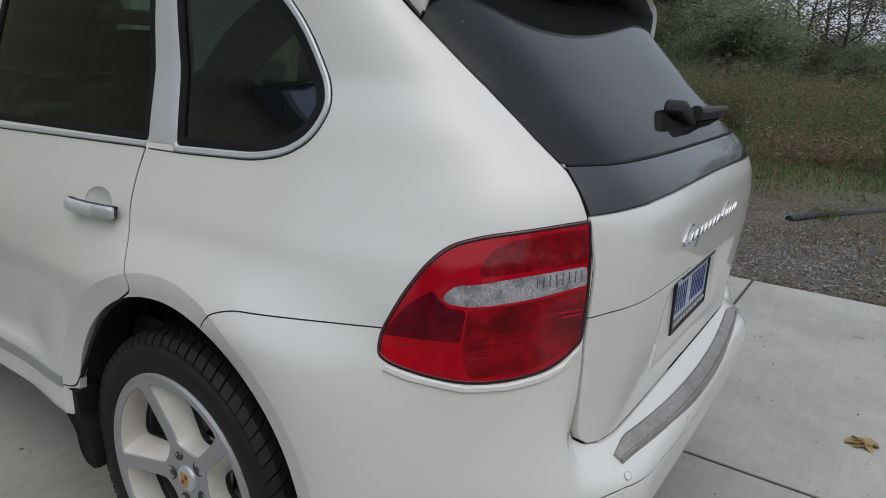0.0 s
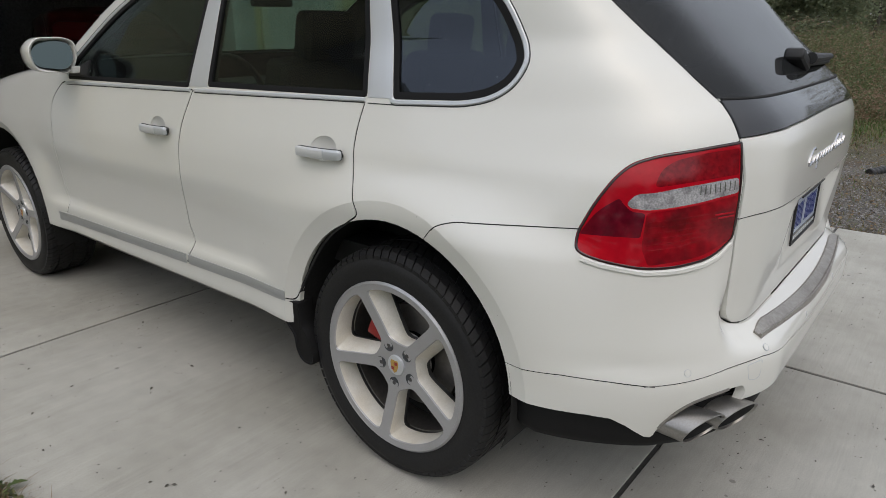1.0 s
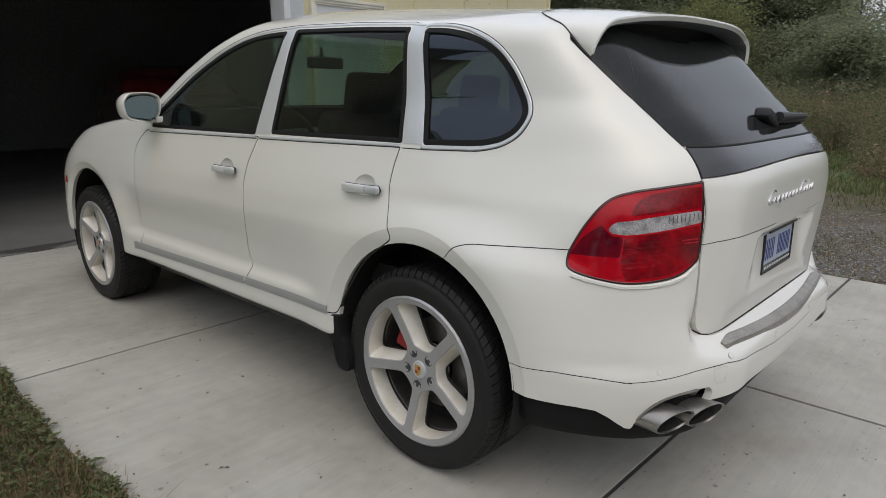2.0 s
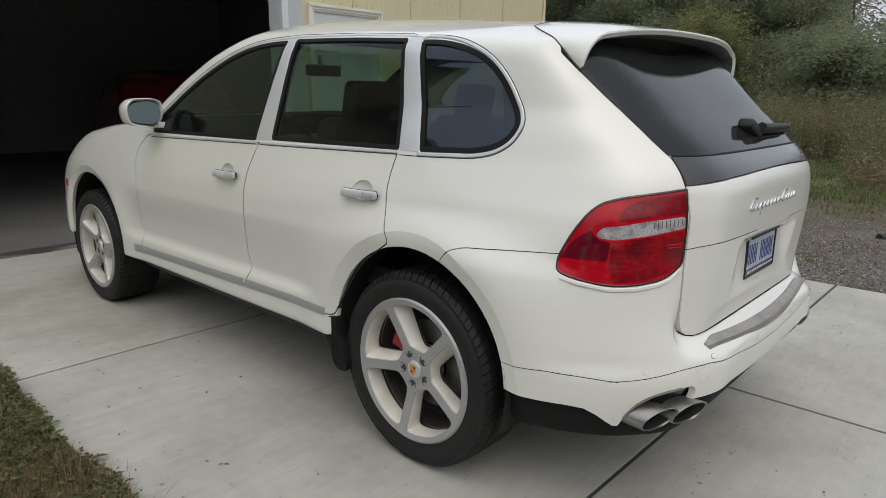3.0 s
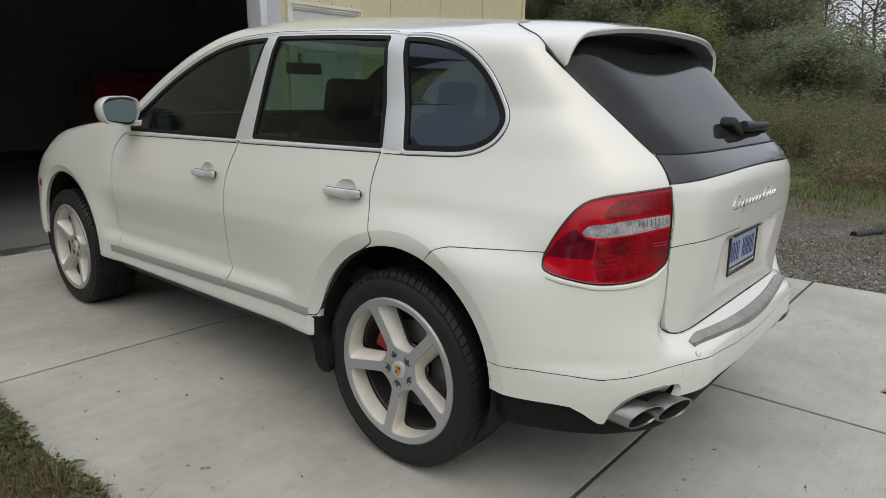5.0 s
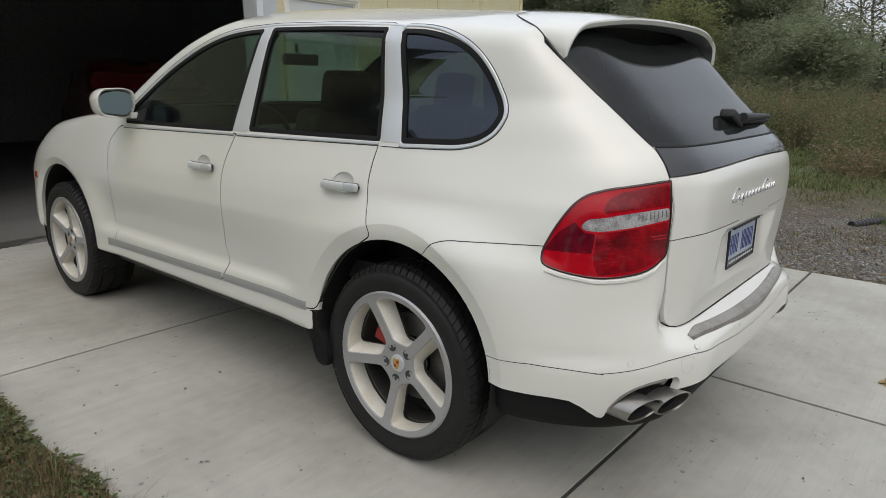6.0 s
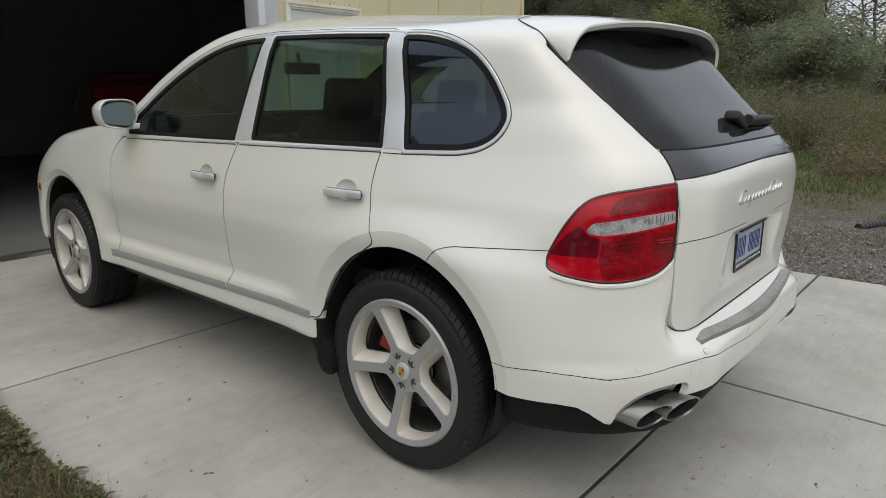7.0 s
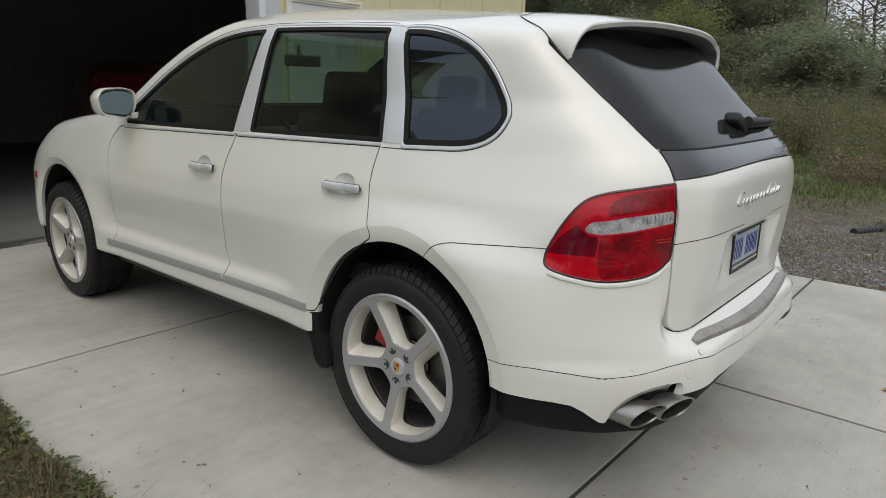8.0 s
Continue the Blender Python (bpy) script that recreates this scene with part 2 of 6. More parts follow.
SILLMETAL = material("sill_silver", (0.43, 0.44, 0.445), 0.42, 0.5, grain=0.03, scale=500)
PLATE = material("plate_white", (0.42, 0.48, 0.58), 0.35, grain=0.03, big=0.4, big_scale=30, alt=(0.36, 0.42, 0.53), coat=0.4)
PLATEBLUE = material("plate_blue", (0.012, 0.025, 0.17), 0.4)
MARKER = material("orange_lens", (0.55, 0.07, 0.02), 0.15, coat=0.5)
RED = material("red_lens", (0.42, 0.003, 0.012), 0.12, grain=0.12, scale=40, big=0.5, big_scale=9, alt=(0.24, 0.002, 0.009), spec=0.25, coat=0.2)
DARKRED = material("dark_red_lens", (0.095, 0.002, 0.010), 0.12, grain=0.25, scale=50, big=0.6, big_scale=16, alt=(0.16, 0.003, 0.01), spec=0.3, coat=0.2)
LEDRED = material("led_red_lens", (0.22, 0.003, 0.008), 0.14, grain=0.4, scale=120, big=0.6, big_scale=60, alt=(0.10, 0.002, 0.006), spec=0.3, coat=0.2)
CLEAR = material("clear_lens", (0.46, 0.45, 0.46), 0.10, 0.2, grain=0.35, scale=230, big=0.75, big_scale=34, alt=(0.16, 0.15, 0.16), spec=0.4, coat=0.5)

# ---- building helpers ----
def part(name, bm, mat, parent=None, label="", smooth=True):
    """One mesh object out of a bmesh (or a mesh), under a thing or a part."""
    if isinstance(bm, bmesh.types.BMesh):
        me = bpy.data.meshes.new(name)
        bm.normal_update()
        bm.to_mesh(me)
        bm.free()
        if smooth:
            me.shade_smooth()
            me.set_sharp_from_angle(angle=radians(35))
    else:
        me = bm
    if mat is not None:
        if len(me.materials):
            me.materials.clear()
        me.materials.append(mat)
    ob = new(name, me)
    if parent is not None:
        ob.parent = parent
    if label:
        tagged(ob, label)
    return ob


def thing(name, label, category, at=(0, 0, 0), group="", kind=""):
    ob = new(name)
    ob.empty_display_size = 0.1
    ob.location = at
    return tagged(ob, label, category, group, kind)


def box(bm, lo, hi, bevel=0.0, turn=None):
    r = bmesh.ops.create_cube(bm, size=1)
    c = [(a + b) / 2 for a, b in zip(lo, hi)]
    d = [b - a for a, b in zip(lo, hi)]
    bmesh.ops.scale(bm, vec=d, verts=r["verts"])
    if bevel:
        es = list({e for v in r["verts"] for e in v.link_edges})
        r = bmesh.ops.bevel(bm, geom=es, offset=bevel, segments=3, profile=0.6, affect="EDGES")
    vs = r["verts"]
    if turn is not None:
        bmesh.ops.transform(bm, matrix=turn, verts=vs)
    bmesh.ops.translate(bm, vec=c, verts=vs)
    return vs


def tube(bm, path, radius, sides=10, close=False, caps=True):
    """A round bar along a list of points; radius: one number or one per point."""
    pts = [Vector(p) for p in path]
    rings = []
    up = Vector((0, 0, 1))
    for i, p in enumerate(pts):
        a = pts[i - 1] if i or close else p
        b = pts[(i + 1) % len(pts)] if i + 1 < len(pts) or close else p
        d = (b - a).normalized()
        s = d.cross(up)
        if s.length < 1e-3:
            s = d.cross(Vector((1, 0, 0)))
        s.normalize()
        u = s.cross(d)
        r = radius[i] if isinstance(radius, (list, tuple)) else radius
        rings.append([bm.verts.new(p + r * (math.cos(t) * s + math.sin(t) * u)) for t in [2 * math.pi * k / sides for k in range(sides)]])
    n = len(rings)
    for i in range(n if close else n - 1):
        a, b = rings[i], rings[(i + 1) % n]
        for k in range(sides):
            bm.faces.new((a[k], a[(k + 1) % sides], b[(k + 1) % sides], b[k]))
    if caps and not close:
        bm.faces.new(rings[0][::-1])
        bm.faces.new(rings[-1])


def spin(bm, profile, sides=64, axis="x", centre=(0, 0, 0), close=True):
    """A turned shape: profile of (along the axis, radius)."""
    rings = []
    for a, r in profile:
        ring = []
        for k in range(sides):
            t = 2 * math.pi * k / sides
            p = {"x": (a, r * math.cos(t), r * math.sin(t)), "y": (r * math.cos(t), a, r * math.sin(t)), "z": (r * math.cos(t), r * math.sin(t), a)}[axis]
            ring.append(bm.verts.new(Vector(p) + Vector(centre)))
        rings.append(ring)
    m = len(rings)
    for i in range(m if close else m - 1):
        a, b = rings[i], rings[(i + 1) % m]
        for k in range(sides):
            bm.faces.new((a[k], a[(k + 1) % sides], b[(k + 1) % sides], b[k]))
    bmesh.ops.recalc_face_normals(bm, faces=bm.faces)


def rounded(points, radius=0.02, steps=6):
    """A closed outline with rounded corners; a point may carry its own radius as third number."""
    out = []
    n = len(points)
    for i in range(n):
        p = np.array(points[i][:2], float)
        r = points[i][2] if len(points[i]) > 2 else radius
        a, b = np.array(points[i - 1][:2], float), np.array(points[(i + 1) % n][:2], float)
        da, db = a - p, b - p
        la, lb = np.linalg.norm(da), np.linalg.norm(db)
        r = min(r, 0.48 * la, 0.48 * lb)
        s, e = p + da / la * r, p + db / lb * r
        for k in range(steps + 1):
            t = k / steps
            out.append((1 - t) ** 2 * s + 2 * t * (1 - t) * p + t * t * e)
    return [tuple(q) for q in out]


def grown(outline, d):
    """The outline moved outwards by d."""
    q = np.array(outline)
    area = 0.5 * np.sum(q[:, 0] * np.roll(q[:, 1], -1) - np.roll(q[:, 0], -1) * q[:, 1])
    t = np.roll(q, -1, 0) - np.roll(q, 1, 0)
    t /= np.maximum(np.linalg.norm(t, axis=1), 1e-9)[:, None]
    return [tuple(v) for v in q + d * np.sign(area) * np.c_[t[:, 1], -t[:, 0]]]


def prism(outline, place, near, far):
    """A solid: the outline (u, v) set into space by place(u, v, w), from w = near to w = far."""
    bm = bmesh.new()
    a = [bm.verts.new(place(u, v, near)) for u, v in outline]
    b = [bm.verts.new(place(u, v, far)) for u, v in outline]
    n = len(a)
    bm.faces.new(a[::-1])
    bm.faces.new(b)
    for i in range(n):
        bm.faces.new((a[i], a[(i + 1) % n], b[(i + 1) % n], b[i]))
    bmesh.ops.triangulate(bm, faces=[f for f in bm.faces if len(f.verts) > 4])
    bmesh.ops.recalc_face_normals(bm, faces=bm.faces)
    me = bpy.data.meshes.new("solid")
    bm.to_mesh(me)
    bm.free()
    return me


def carve(me, other, how):
    """me with other taken away ('DIFFERENCE'), or what both share ('INTERSECT'), as a new mesh."""
    a, b = new("carve_a", me), new("carve_b", other)
    mod = a.modifiers.new("cut", "BOOLEAN")
    mod.operation, mod.object, mod.solver = how, b, "MANIFOLD"
    dg = bpy.context.evaluated_depsgraph_get()
    out = bpy.data.meshes.new_from_object(a.evaluated_get(dg))
    for o in (a, b):
        bpy.data.objects.remove(o)
    return out

# half width over height, taper to the rear, and centre-line profiles of the ends
HALF = ((.20, .85), (.27, .90), (.34, .935), (.42, .936), (.50, .941), (.53, .940), (.560, .918), (.62, .924), (.68, .932), (.75, .943), (.82, .950), (.92, .945), (1.0, .932), (1.08, .916), (1.14, .905), (1.2, .888), (1.3, .856), (1.4, .824), (1.5, .788), (1.58, .752), (1.66, .70), (1.8, .6))
TAPER = ((.2, .0), (.6, .0), (.7, .015), (.85, .05), (1.0, .065), (1.14, .095), (1.3, .10), (1.5, .06), (1.8, .05))
REAR = ((.2, .78), (.28, .86), (.36, .92), (.45, .945), (.55, .950), (.575, .945), (.595, .908), (.615, .862), (.64, .845), (.68, .856), (.74, .872), (.82, .888), (.9, .899), (1.0, .907), (1.07, .905), (1.13, .875), (1.2, .80), (1.3, .685), (1.42, .56), (1.52, .455), (1.6, .37), (1.8, .2))
# The tailgate runs on straight behind the ledge of the bumper.
REAR_GATE = ((.2, .85), (.5, .862), (.6, .864), (.68, .868), (.74, .876)) + tuple(q for q in REAR if q[0] > .76)
CORNER = ((.2, .78), (.28, .86), (.36, .92), (.45, .95), (.55, .955), (.62, .93), (.70, .905), (.80, .900), (.9, .902), (1.0, .908), (1.07, .905), (1.13, .875), (1.2, .80), (1.3, .685), (1.42, .56), (1.52, .455), (1.6, .37), (1.8, .2))
FRONT = ((.2, 3.45), (.3, 3.66), (.42, 3.83), (.6, 3.86), (.75, 3.81), (.9, 3.67), (1.0, 3.52), (1.06, 3.40), (1.10, 3.26), (1.145, 2.86), (1.175, 2.34), (1.2, 2.20), (1.3, 2.04), (1.4, 1.872), (1.5, 1.67), (1.6, 1.40), (1.68, 1.0), (1.8, .6))
ROOF = ((-1.2, 1.43), (-.6, 1.550), (-.39, 1.588), (-.1, 1.622), (.16, 1.642), (.44, 1.664), (.7, 1.679), (.95, 1.691), (1.2, 1.697), (1.5, 1.683), (2.2, 1.57))

def smooth_table(table):
    """A dense, smoothed version of a table of pairs, for quick lookup."""
    a = np.array(table)
    u = np.linspace(a[0, 0], a[-1, 0], 500)
    v = np.interp(u, a[:, 0], a[:, 1])
    k = np.hanning(17); k /= k.sum()
    for _ in range(2):
        v = np.convolve(np.pad(v, 8, mode="reflect", reflect_type="odd"), k, "valid")
    return u, v
TAB = {n: smooth_table(t) for n, t in dict(half=HALF, taper=TAPER, rear=REAR, corner=CORNER, front=FRONT, roof=ROOF).items()}
def at(n, u): return np.interp(u, *TAB[n])
def ramp(a, b, v):
    t = np.clip((v - a) / (b - a), 0, 1); return t * t * (3 - 2 * t)
def smax(a, b, k):
    h = np.clip(.5 + .5 * (a - b) / k, 0, 1); return b + (a - b) * h + k * h * (1 - h)
N = 3.6
FLARE = .464
HUBS = ((-.012, .418), (2.825, .425))
def side(y, z):
    """Half width of the body side, arches and rear taper included."""
    s = at("half", z)
    back = .95 - y
    s = s - at("taper", z) * np.where(back > 0, back - .12 * (1 - np.exp(-np.maximum(back, 0) / .12)), 0)
    for hub, high in HUBS:
        r = np.hypot(y - hub, z - high)
        s = s + np.maximum(0, .954 - s) * ramp(.72, .47, r) * ramp(.98, .80, z)
        s = s - .34 * np.clip(FLARE - r, 0, .09)
    return s
def body(x, y, z):
    """Below zero inside the body, about metres."""
    ax = np.abs(x)
    m = ramp(.575, .665, ax)
    yr = at("rear", z) * (1 - m) + at("corner", z) * m
    yr = yr + .80 * ramp(.66, .45, ax) * yr * (1 - (1 - np.minimum(ax / .88, .95) ** N) ** (1 / N))
    yr = yr - (.006 + .17 * np.maximum(0, z - .72)) * ramp(.32, .24, ax) * ramp(.690, .725, z) * ramp(.893, .868, z)
    yr = yr - .30 * np.maximum(0, ax - .40) ** 2 * ramp(1.08, 1.2, z) * ramp(1.6, 1.45, z)
    y1 = -.02 - .22 * ramp(1.02, 1.25, z) * ramp(1.66, 1.5, z)
    yf = at("front", z); y2 = yf - 1.05 + .78 * ramp(1.1, 1.2, z)
    dr = np.clip((y1 - y) / (y1 + yr), 0, 3); df = np.clip((y - y2) / (yf - y2), 0, 3)
    f = ((ax / side(y, z)) ** N + dr ** N + df ** N) ** (1 / N) - 1
    f = f * .85
    zr = at("roof", y) - .065 * (ax / .62) ** 2.6
    f = smax(f, (z - zr) * .9, .05)
    return smax(f, .385 - .032 * ramp(-.62, -.73, y) - z, .03)

# ---- the car: its skin as one surface, cut into panels ----
def on_skin(points, depth=0.0):
    """Moves points along rays from the car's spine onto the skin, or depth metres under it."""
    q = np.asarray(points, float)
    c = np.c_[np.zeros(len(q)), np.clip(q[:, 1], -0.05, 2.6), np.full(len(q), 0.72)]
    d = q - c
    d /= np.linalg.norm(d, axis=1)[:, None]
    lo, hi = np.zeros(len(q)), np.full(len(q), 2.6)
    for _ in range(26):
        mid = (lo + hi) / 2
        p = c + mid[:, None] * d
        inside = body(p[:, 0], p[:, 1], p[:, 2]) < -depth
        lo, hi = np.where(inside, mid, lo), np.where(inside, hi, mid)
    return c + lo[:, None] * d


def skin_normals(p):
    h = 1e-3
    g = np.stack([body(*(p + h * np.eye(3)[k]).T) - body(*(p - h * np.eye(3)[k]).T) for k in range(3)], 1)
    return g / np.maximum(np.linalg.norm(g, axis=1), 1e-9)[:, None]


def skin(step, depth):
    """The closed skin as vertices and faces: a box grid drawn onto the surface."""
    lo, hi = np.array((-1.0, -1.1, 0.15)), np.array((1.0, 3.95, 1.75))
    n = np.maximum(2, np.round((hi - lo) / step).astype(int))
    index, verts, faces = {}, [], []

    def vert(i, j, k):
        key = (i, j, k)
        if key not in index:
            index[key] = len(verts)
            verts.append(lo + (hi - lo) * np.array(key) / n)
        return index[key]
    for ax in range(3):
        b, c = (ax + 1) % 3, (ax + 2) % 3
        for end in (0, n[ax]):
            for i in range(n[b]):
                for j in range(n[c]):
                    quad = []
                    for di, dj in ((0, 0), (1, 0), (1, 1), (0, 1)):
                        k = [0, 0, 0]
                        k[ax], k[b], k[c] = end, i + di, j + dj
                        quad.append(vert(*k))
                    faces.append(quad if end else quad[::-1])
    return on_skin(verts, depth), faces


def shell(step, outer, inner, inner_step):
    """A closed sheet of metal or glass between two depths under the skin."""
    v, f = skin(step, outer)
    v2, f2 = skin(inner_step, inner)
    n = len(v)
    me = bpy.data.meshes.new("shell")
    me.from_pydata([tuple(p) for p in v] + [tuple(p) for p in v2], [], f + [[n + i for i in q[::-1]] for q in f2])
    me.update()
    return me


def finish(me, depth=0.0):
    """Smooth shading that follows the true curve of the skin where a face lies on it."""
    if not me.polygons:
        return me
    me.shade_smooth()
    co = np.empty(len(me.vertices) * 3)
    me.vertices.foreach_get("co", co)
    co = co.reshape(-1, 3)
    lv = np.empty(len(me.loops), int)
    me.loops.foreach_get("vertex_index", lv)
    fn = np.empty(len(me.polygons) * 3)
    me.polygons.foreach_get("normal", fn)
    fn = fn.reshape(-1, 3)
    tot = np.empty(len(me.polygons), int)
    me.polygons.foreach_get("loop_total", tot)
    fl = np.repeat(fn, tot, axis=0)
    start = np.r_[0, np.cumsum(tot)[:-1]]
    mid = np.empty(len(me.polygons) * 3)
    me.polygons.foreach_get("center", mid)
    lp = co[lv]
    to_mid = np.repeat(mid.reshape(-1, 3), tot, axis=0) - lp
    on_crease = np.min([np.abs(np.hypot(lp[:, 1] - a, lp[:, 2] - b) - FLARE) for a, b in HUBS], axis=0) < 0.002
    lp = lp + np.where(on_crease, 0.004 / np.maximum(np.linalg.norm(to_mid, axis=1), 0.004), 0)[:, None] * to_mid
    nl = skin_normals(lp)
    deep = np.abs(body(*co.T) + depth) < 0.004
    flat = np.minimum.reduceat(deep[lv].astype(int), start) > 0
    use = np.repeat(flat, tot) & (np.sum(nl * fl, axis=1) > 0.6)
    normals = np.where(use[:, None], nl, fl)
    me.normals_split_custom_set([tuple(q) for q in normals])
    return me


def from_side(u, v, w):
    return (w, u, v)


def from_rear(u, v, w):
    return (u, w, v)


QUARTER = 0.7071


def from_corner(u, v, w):
    """u runs round the left rear corner, seen from behind and from the left at once."""
    return (-QUARTER * w + QUARTER * u, -QUARTER * w - QUARTER * u, v)


def from_corner_right(u, v, w):
    p = from_corner(u, v, w)
    return (-p[0], p[1], p[2])


# Outlines in side view (along the car, height).
REAR_ARCH, FRONT_ARCH = (-0.012, 0.418, 0.410), (2.815, 0.425, 0.425)
FRONT_WINDOW = rounded([(0.894, 1.559, .015), (0.957, 1.141, .01), (1.938, 1.133, .02), (1.884, 1.212, .03), (1.695, 1.328, .08), (1.575, 1.394, .08), (1.429, 1.461, .08), (1.29, 1.511, .08), (1.157, 1.543, .08), (1.025, 1.557, .08)], 0.03, 4)
REAR_WINDOW = rounded([(0.837, 1.563, .015), (0.487, 1.554, .1), (0.2, 1.539, .015), (0.138, 1.147, .01), (0.843, 1.148, .01)], 0.02)
QUARTER_WINDOW = rounded([(0.129, 1.531, .015), (0.028, 1.526, .05), (-.081, 1.503, .06), (-.183, 1.459, .06), (-.262, 1.385, .06), (-.319, 1.287, .04), (-.331, 1.250, .03), (-.309, 1.201, .04), (-.258, 1.169, .04), (-.185, 1.153, .05), (0.042, 1.146, .01)], 0.02, 4)
FRONT_DOOR = rounded([(1.99, 1.118, .03), (2.115, 1.035, .12), (2.122, 0.75, .2), (2.155, 0.6, .1), (2.11, 0.54, .05), (2.165, 0.456, .02), (1.066, 0.476, .01), (1.012, 0.558, .05), (1.040, 0.62, .1), (1.018, 0.756, .2), (1.009, 0.99, .1), (0.929, 1.133, .01)], 0.02)
REAR_DOOR = rounded([(0.929, 1.133, .01), (1.009, 0.99, .1), (1.018, 0.756, .2), (1.040, 0.62, .1), (1.012, 0.558, .05), (1.066, 0.476, .01), (0.405, 0.488, .02), (0.33, 0.62, .1), (0.24, 0.735, .1), (0.092, 0.83, .02), (0.115, 0.88, .05), (0.152, 0.985, .1), (0.153, 1.07, .05), (0.141, 1.138, .01)], 0.02)
BUMPER_SIDE = rounded([(-0.144, 0.80, .01), (-0.193, 0.850, .02), (-0.246, 0.868, .04), (-0.396, .877, .05), (-0.55, 0.882, .01), (-1.3, 0.90, .01), (-1.3, 0.1, .01), (-0.15, 0.1, .01)], 0.01)
# Outlines from behind (across, height).
TAILGATE_HALF = [(-0.45, 1.558), (-0.585, 1.528), (-0.645, 1.498), (-0.660, 1.47), (-0.648, 1.43), (-0.605, 1.297), (-0.594, 1.214), (-0.581, 1.160), (-0.590, 1.084), (-0.592, 1.06), (-0.595, 0.992), (-0.602, 0.90), (-0.603, 0.84), (-0.602, 0.78), (-0.598, 0.71), (-0.592, 0.665), (-0.580, 0.640), (-0.562, 0.626), (-0.53, 0.620)]
TAILGATE = [(x, z) for x, z in TAILGATE_HALF] + [(-x, z) for x, z in TAILGATE_HALF[::-1]]
REAR_GLASS = rounded([(-0.63, 1.50, .02), (-0.588, 1.296, .2), (-0.563, 1.176, .015), (0.563, 1.176, .015), (0.588, 1.296, .2), (0.63, 1.50, .02)], 0.02)
REAR_GLASS_EDGE = rounded([(-0.45, 1.552, .02), (-0.59, 1.522, .02), (-0.672, 1.485, .02), (-0.614, 1.296, .2), (-0.592, 1.171, .01), (0.592, 1.171, .01), (0.614, 1.296, .2), (0.672, 1.485, .02), (0.59, 1.522, .02), (0.45, 1.552, .02)], 0.02)
BLACK_PANEL = [(-0.579, 1.1695), (-0.588, 1.087), (-0.5, 1.0965), (-0.4, 1.1025), (-0.2, 1.108), (0, 1.110), (0.2, 1.108), (0.4, 1.1025), (0.5, 1.0965), (0.588, 1.087), (0.579, 1.1695)]
WINDSCREEN = rounded([(-0.70, 1.22, .05), (-0.56, 1.60, .05), (0.56, 1.60, .05), (0.70, 1.22, .05)], 0.05)
# Outlines round the rear corner.
LAMP = rounded([(.160, 1.081, .006), (.0545, 1.066, .1), (-.030, 1.054, .06), (-.090, 1.036, .05), (-.130, 1.004, .08), (-.176, .942, .08), (-.211, .872, .05), (-.216, .834, .03), (-.192, .820, .02), (-.150, .809, .05), (-.070, .796, .05), (.005, .799, .06), (.080, .811, .05), (.120, .827, .05), (.156, .858, .012), (.161, .96, .03)], 0.02)
LAMP_SLOT = rounded([(-.106, .945, .02), (-.085, .968, .03), (-.045, .971, .04), (.018, .984, .05), (.153, 1.001, .008), (.156, .967, .008), (.062, .949, .05), (.002, .940, .05), (-.052, .932, .04), (-.092, .934, .02)], 0.02)
LAMP_TOP = rounded([(.152, 1.066, .006), (.07, 1.057, .06), (0.0, 1.041, .05), (-.032, 1.018, .03), (-.045, .983, .012), (.049, .996, .05), (.153, 1.008, .006)], 0.01)
LAMP_DARK = rounded([(-.205, .871, .006), (-.170, .925, .05), (-.120, .958, .02), (-.112, .945, .01), (-.094, .928, .01), (-.064, .926, .01), (-.0745, .869, .006)], 0.01)
LAMP_LOW = rounded([(-.062, .926, .01), (.009, .9355, .05), (.153, .960, .01), (.155, .889, .02), (.150, .858, .015), (.077, .824, .05), (.012, .815, .05), (-.058, .806, .006), (-.072, .845, .01)], 0.01)

metal = shell(0.0235, 0.0, 0.016, 0.07)
for arch in (REAR_ARCH, FRONT_ARCH):
    y, z, r = arch
    ring = [(y + r * math.cos(t), z + r * math.sin(t)) for t in [math.pi * k / 32 for k in range(33)]] + [(y - r, 0), (y + r, 0)]
    metal = carve(metal, prism(ring, from_side, -1.3, 1.3), "DIFFERENCE")
for hole in (FRONT_WINDOW, REAR_WINDOW, QUARTER_WINDOW):
    metal = carve(metal, prism(hole, from_side, -1.3, 1.3), "DIFFERENCE")
metal = carve(metal, prism(WINDSCREEN, from_rear, 0.9, 3.0), "DIFFERENCE")

# Lower edge of the bumper by the wheel, and the openings for the tail pipes.
metal = carve(metal, prism([(-0.38, .30), (-0.38, .437), (-0.62, .436), (-0.67, .431), (-0.70, .412), (-0.735, .378), (-0.765, .364), (-0.80, .358), (-0.80, .30)], from_side, -1.3, 1.3), "DIFFERENCE")
PIPE_CUT = rounded([(-0.790, .33, .01), (-0.786, .405, .03), (-0.768, .450, .03), (-0.741, .474, .03), (-0.697, .487, .03), (-0.61, .494, .02), (-0.598, .475, .015), (-0.604, .45, .01), (-0.604, .33, .01)], 0.02)
for s in (1, -1):
    metal = carve(metal, prism([(s * u, v) for u, v in PIPE_CUT], from_rear, -1.3, -0.6), "DIFFERENCE")
# The bumper's lower edge between the pipes.
metal = carve(metal, prism([(-0.63, .30), (-0.63, .436), (-0.60, .449), (-0.43, .464), (-0.2, .448), (0, .44), (0.2, .448), (0.43, .464), (0.60, .449), (0.63, .436), (0.63, .30)], from_rear, -1.3, -0.7), "DIFFERENCE")
GAP = 0.0025
pieces = {}


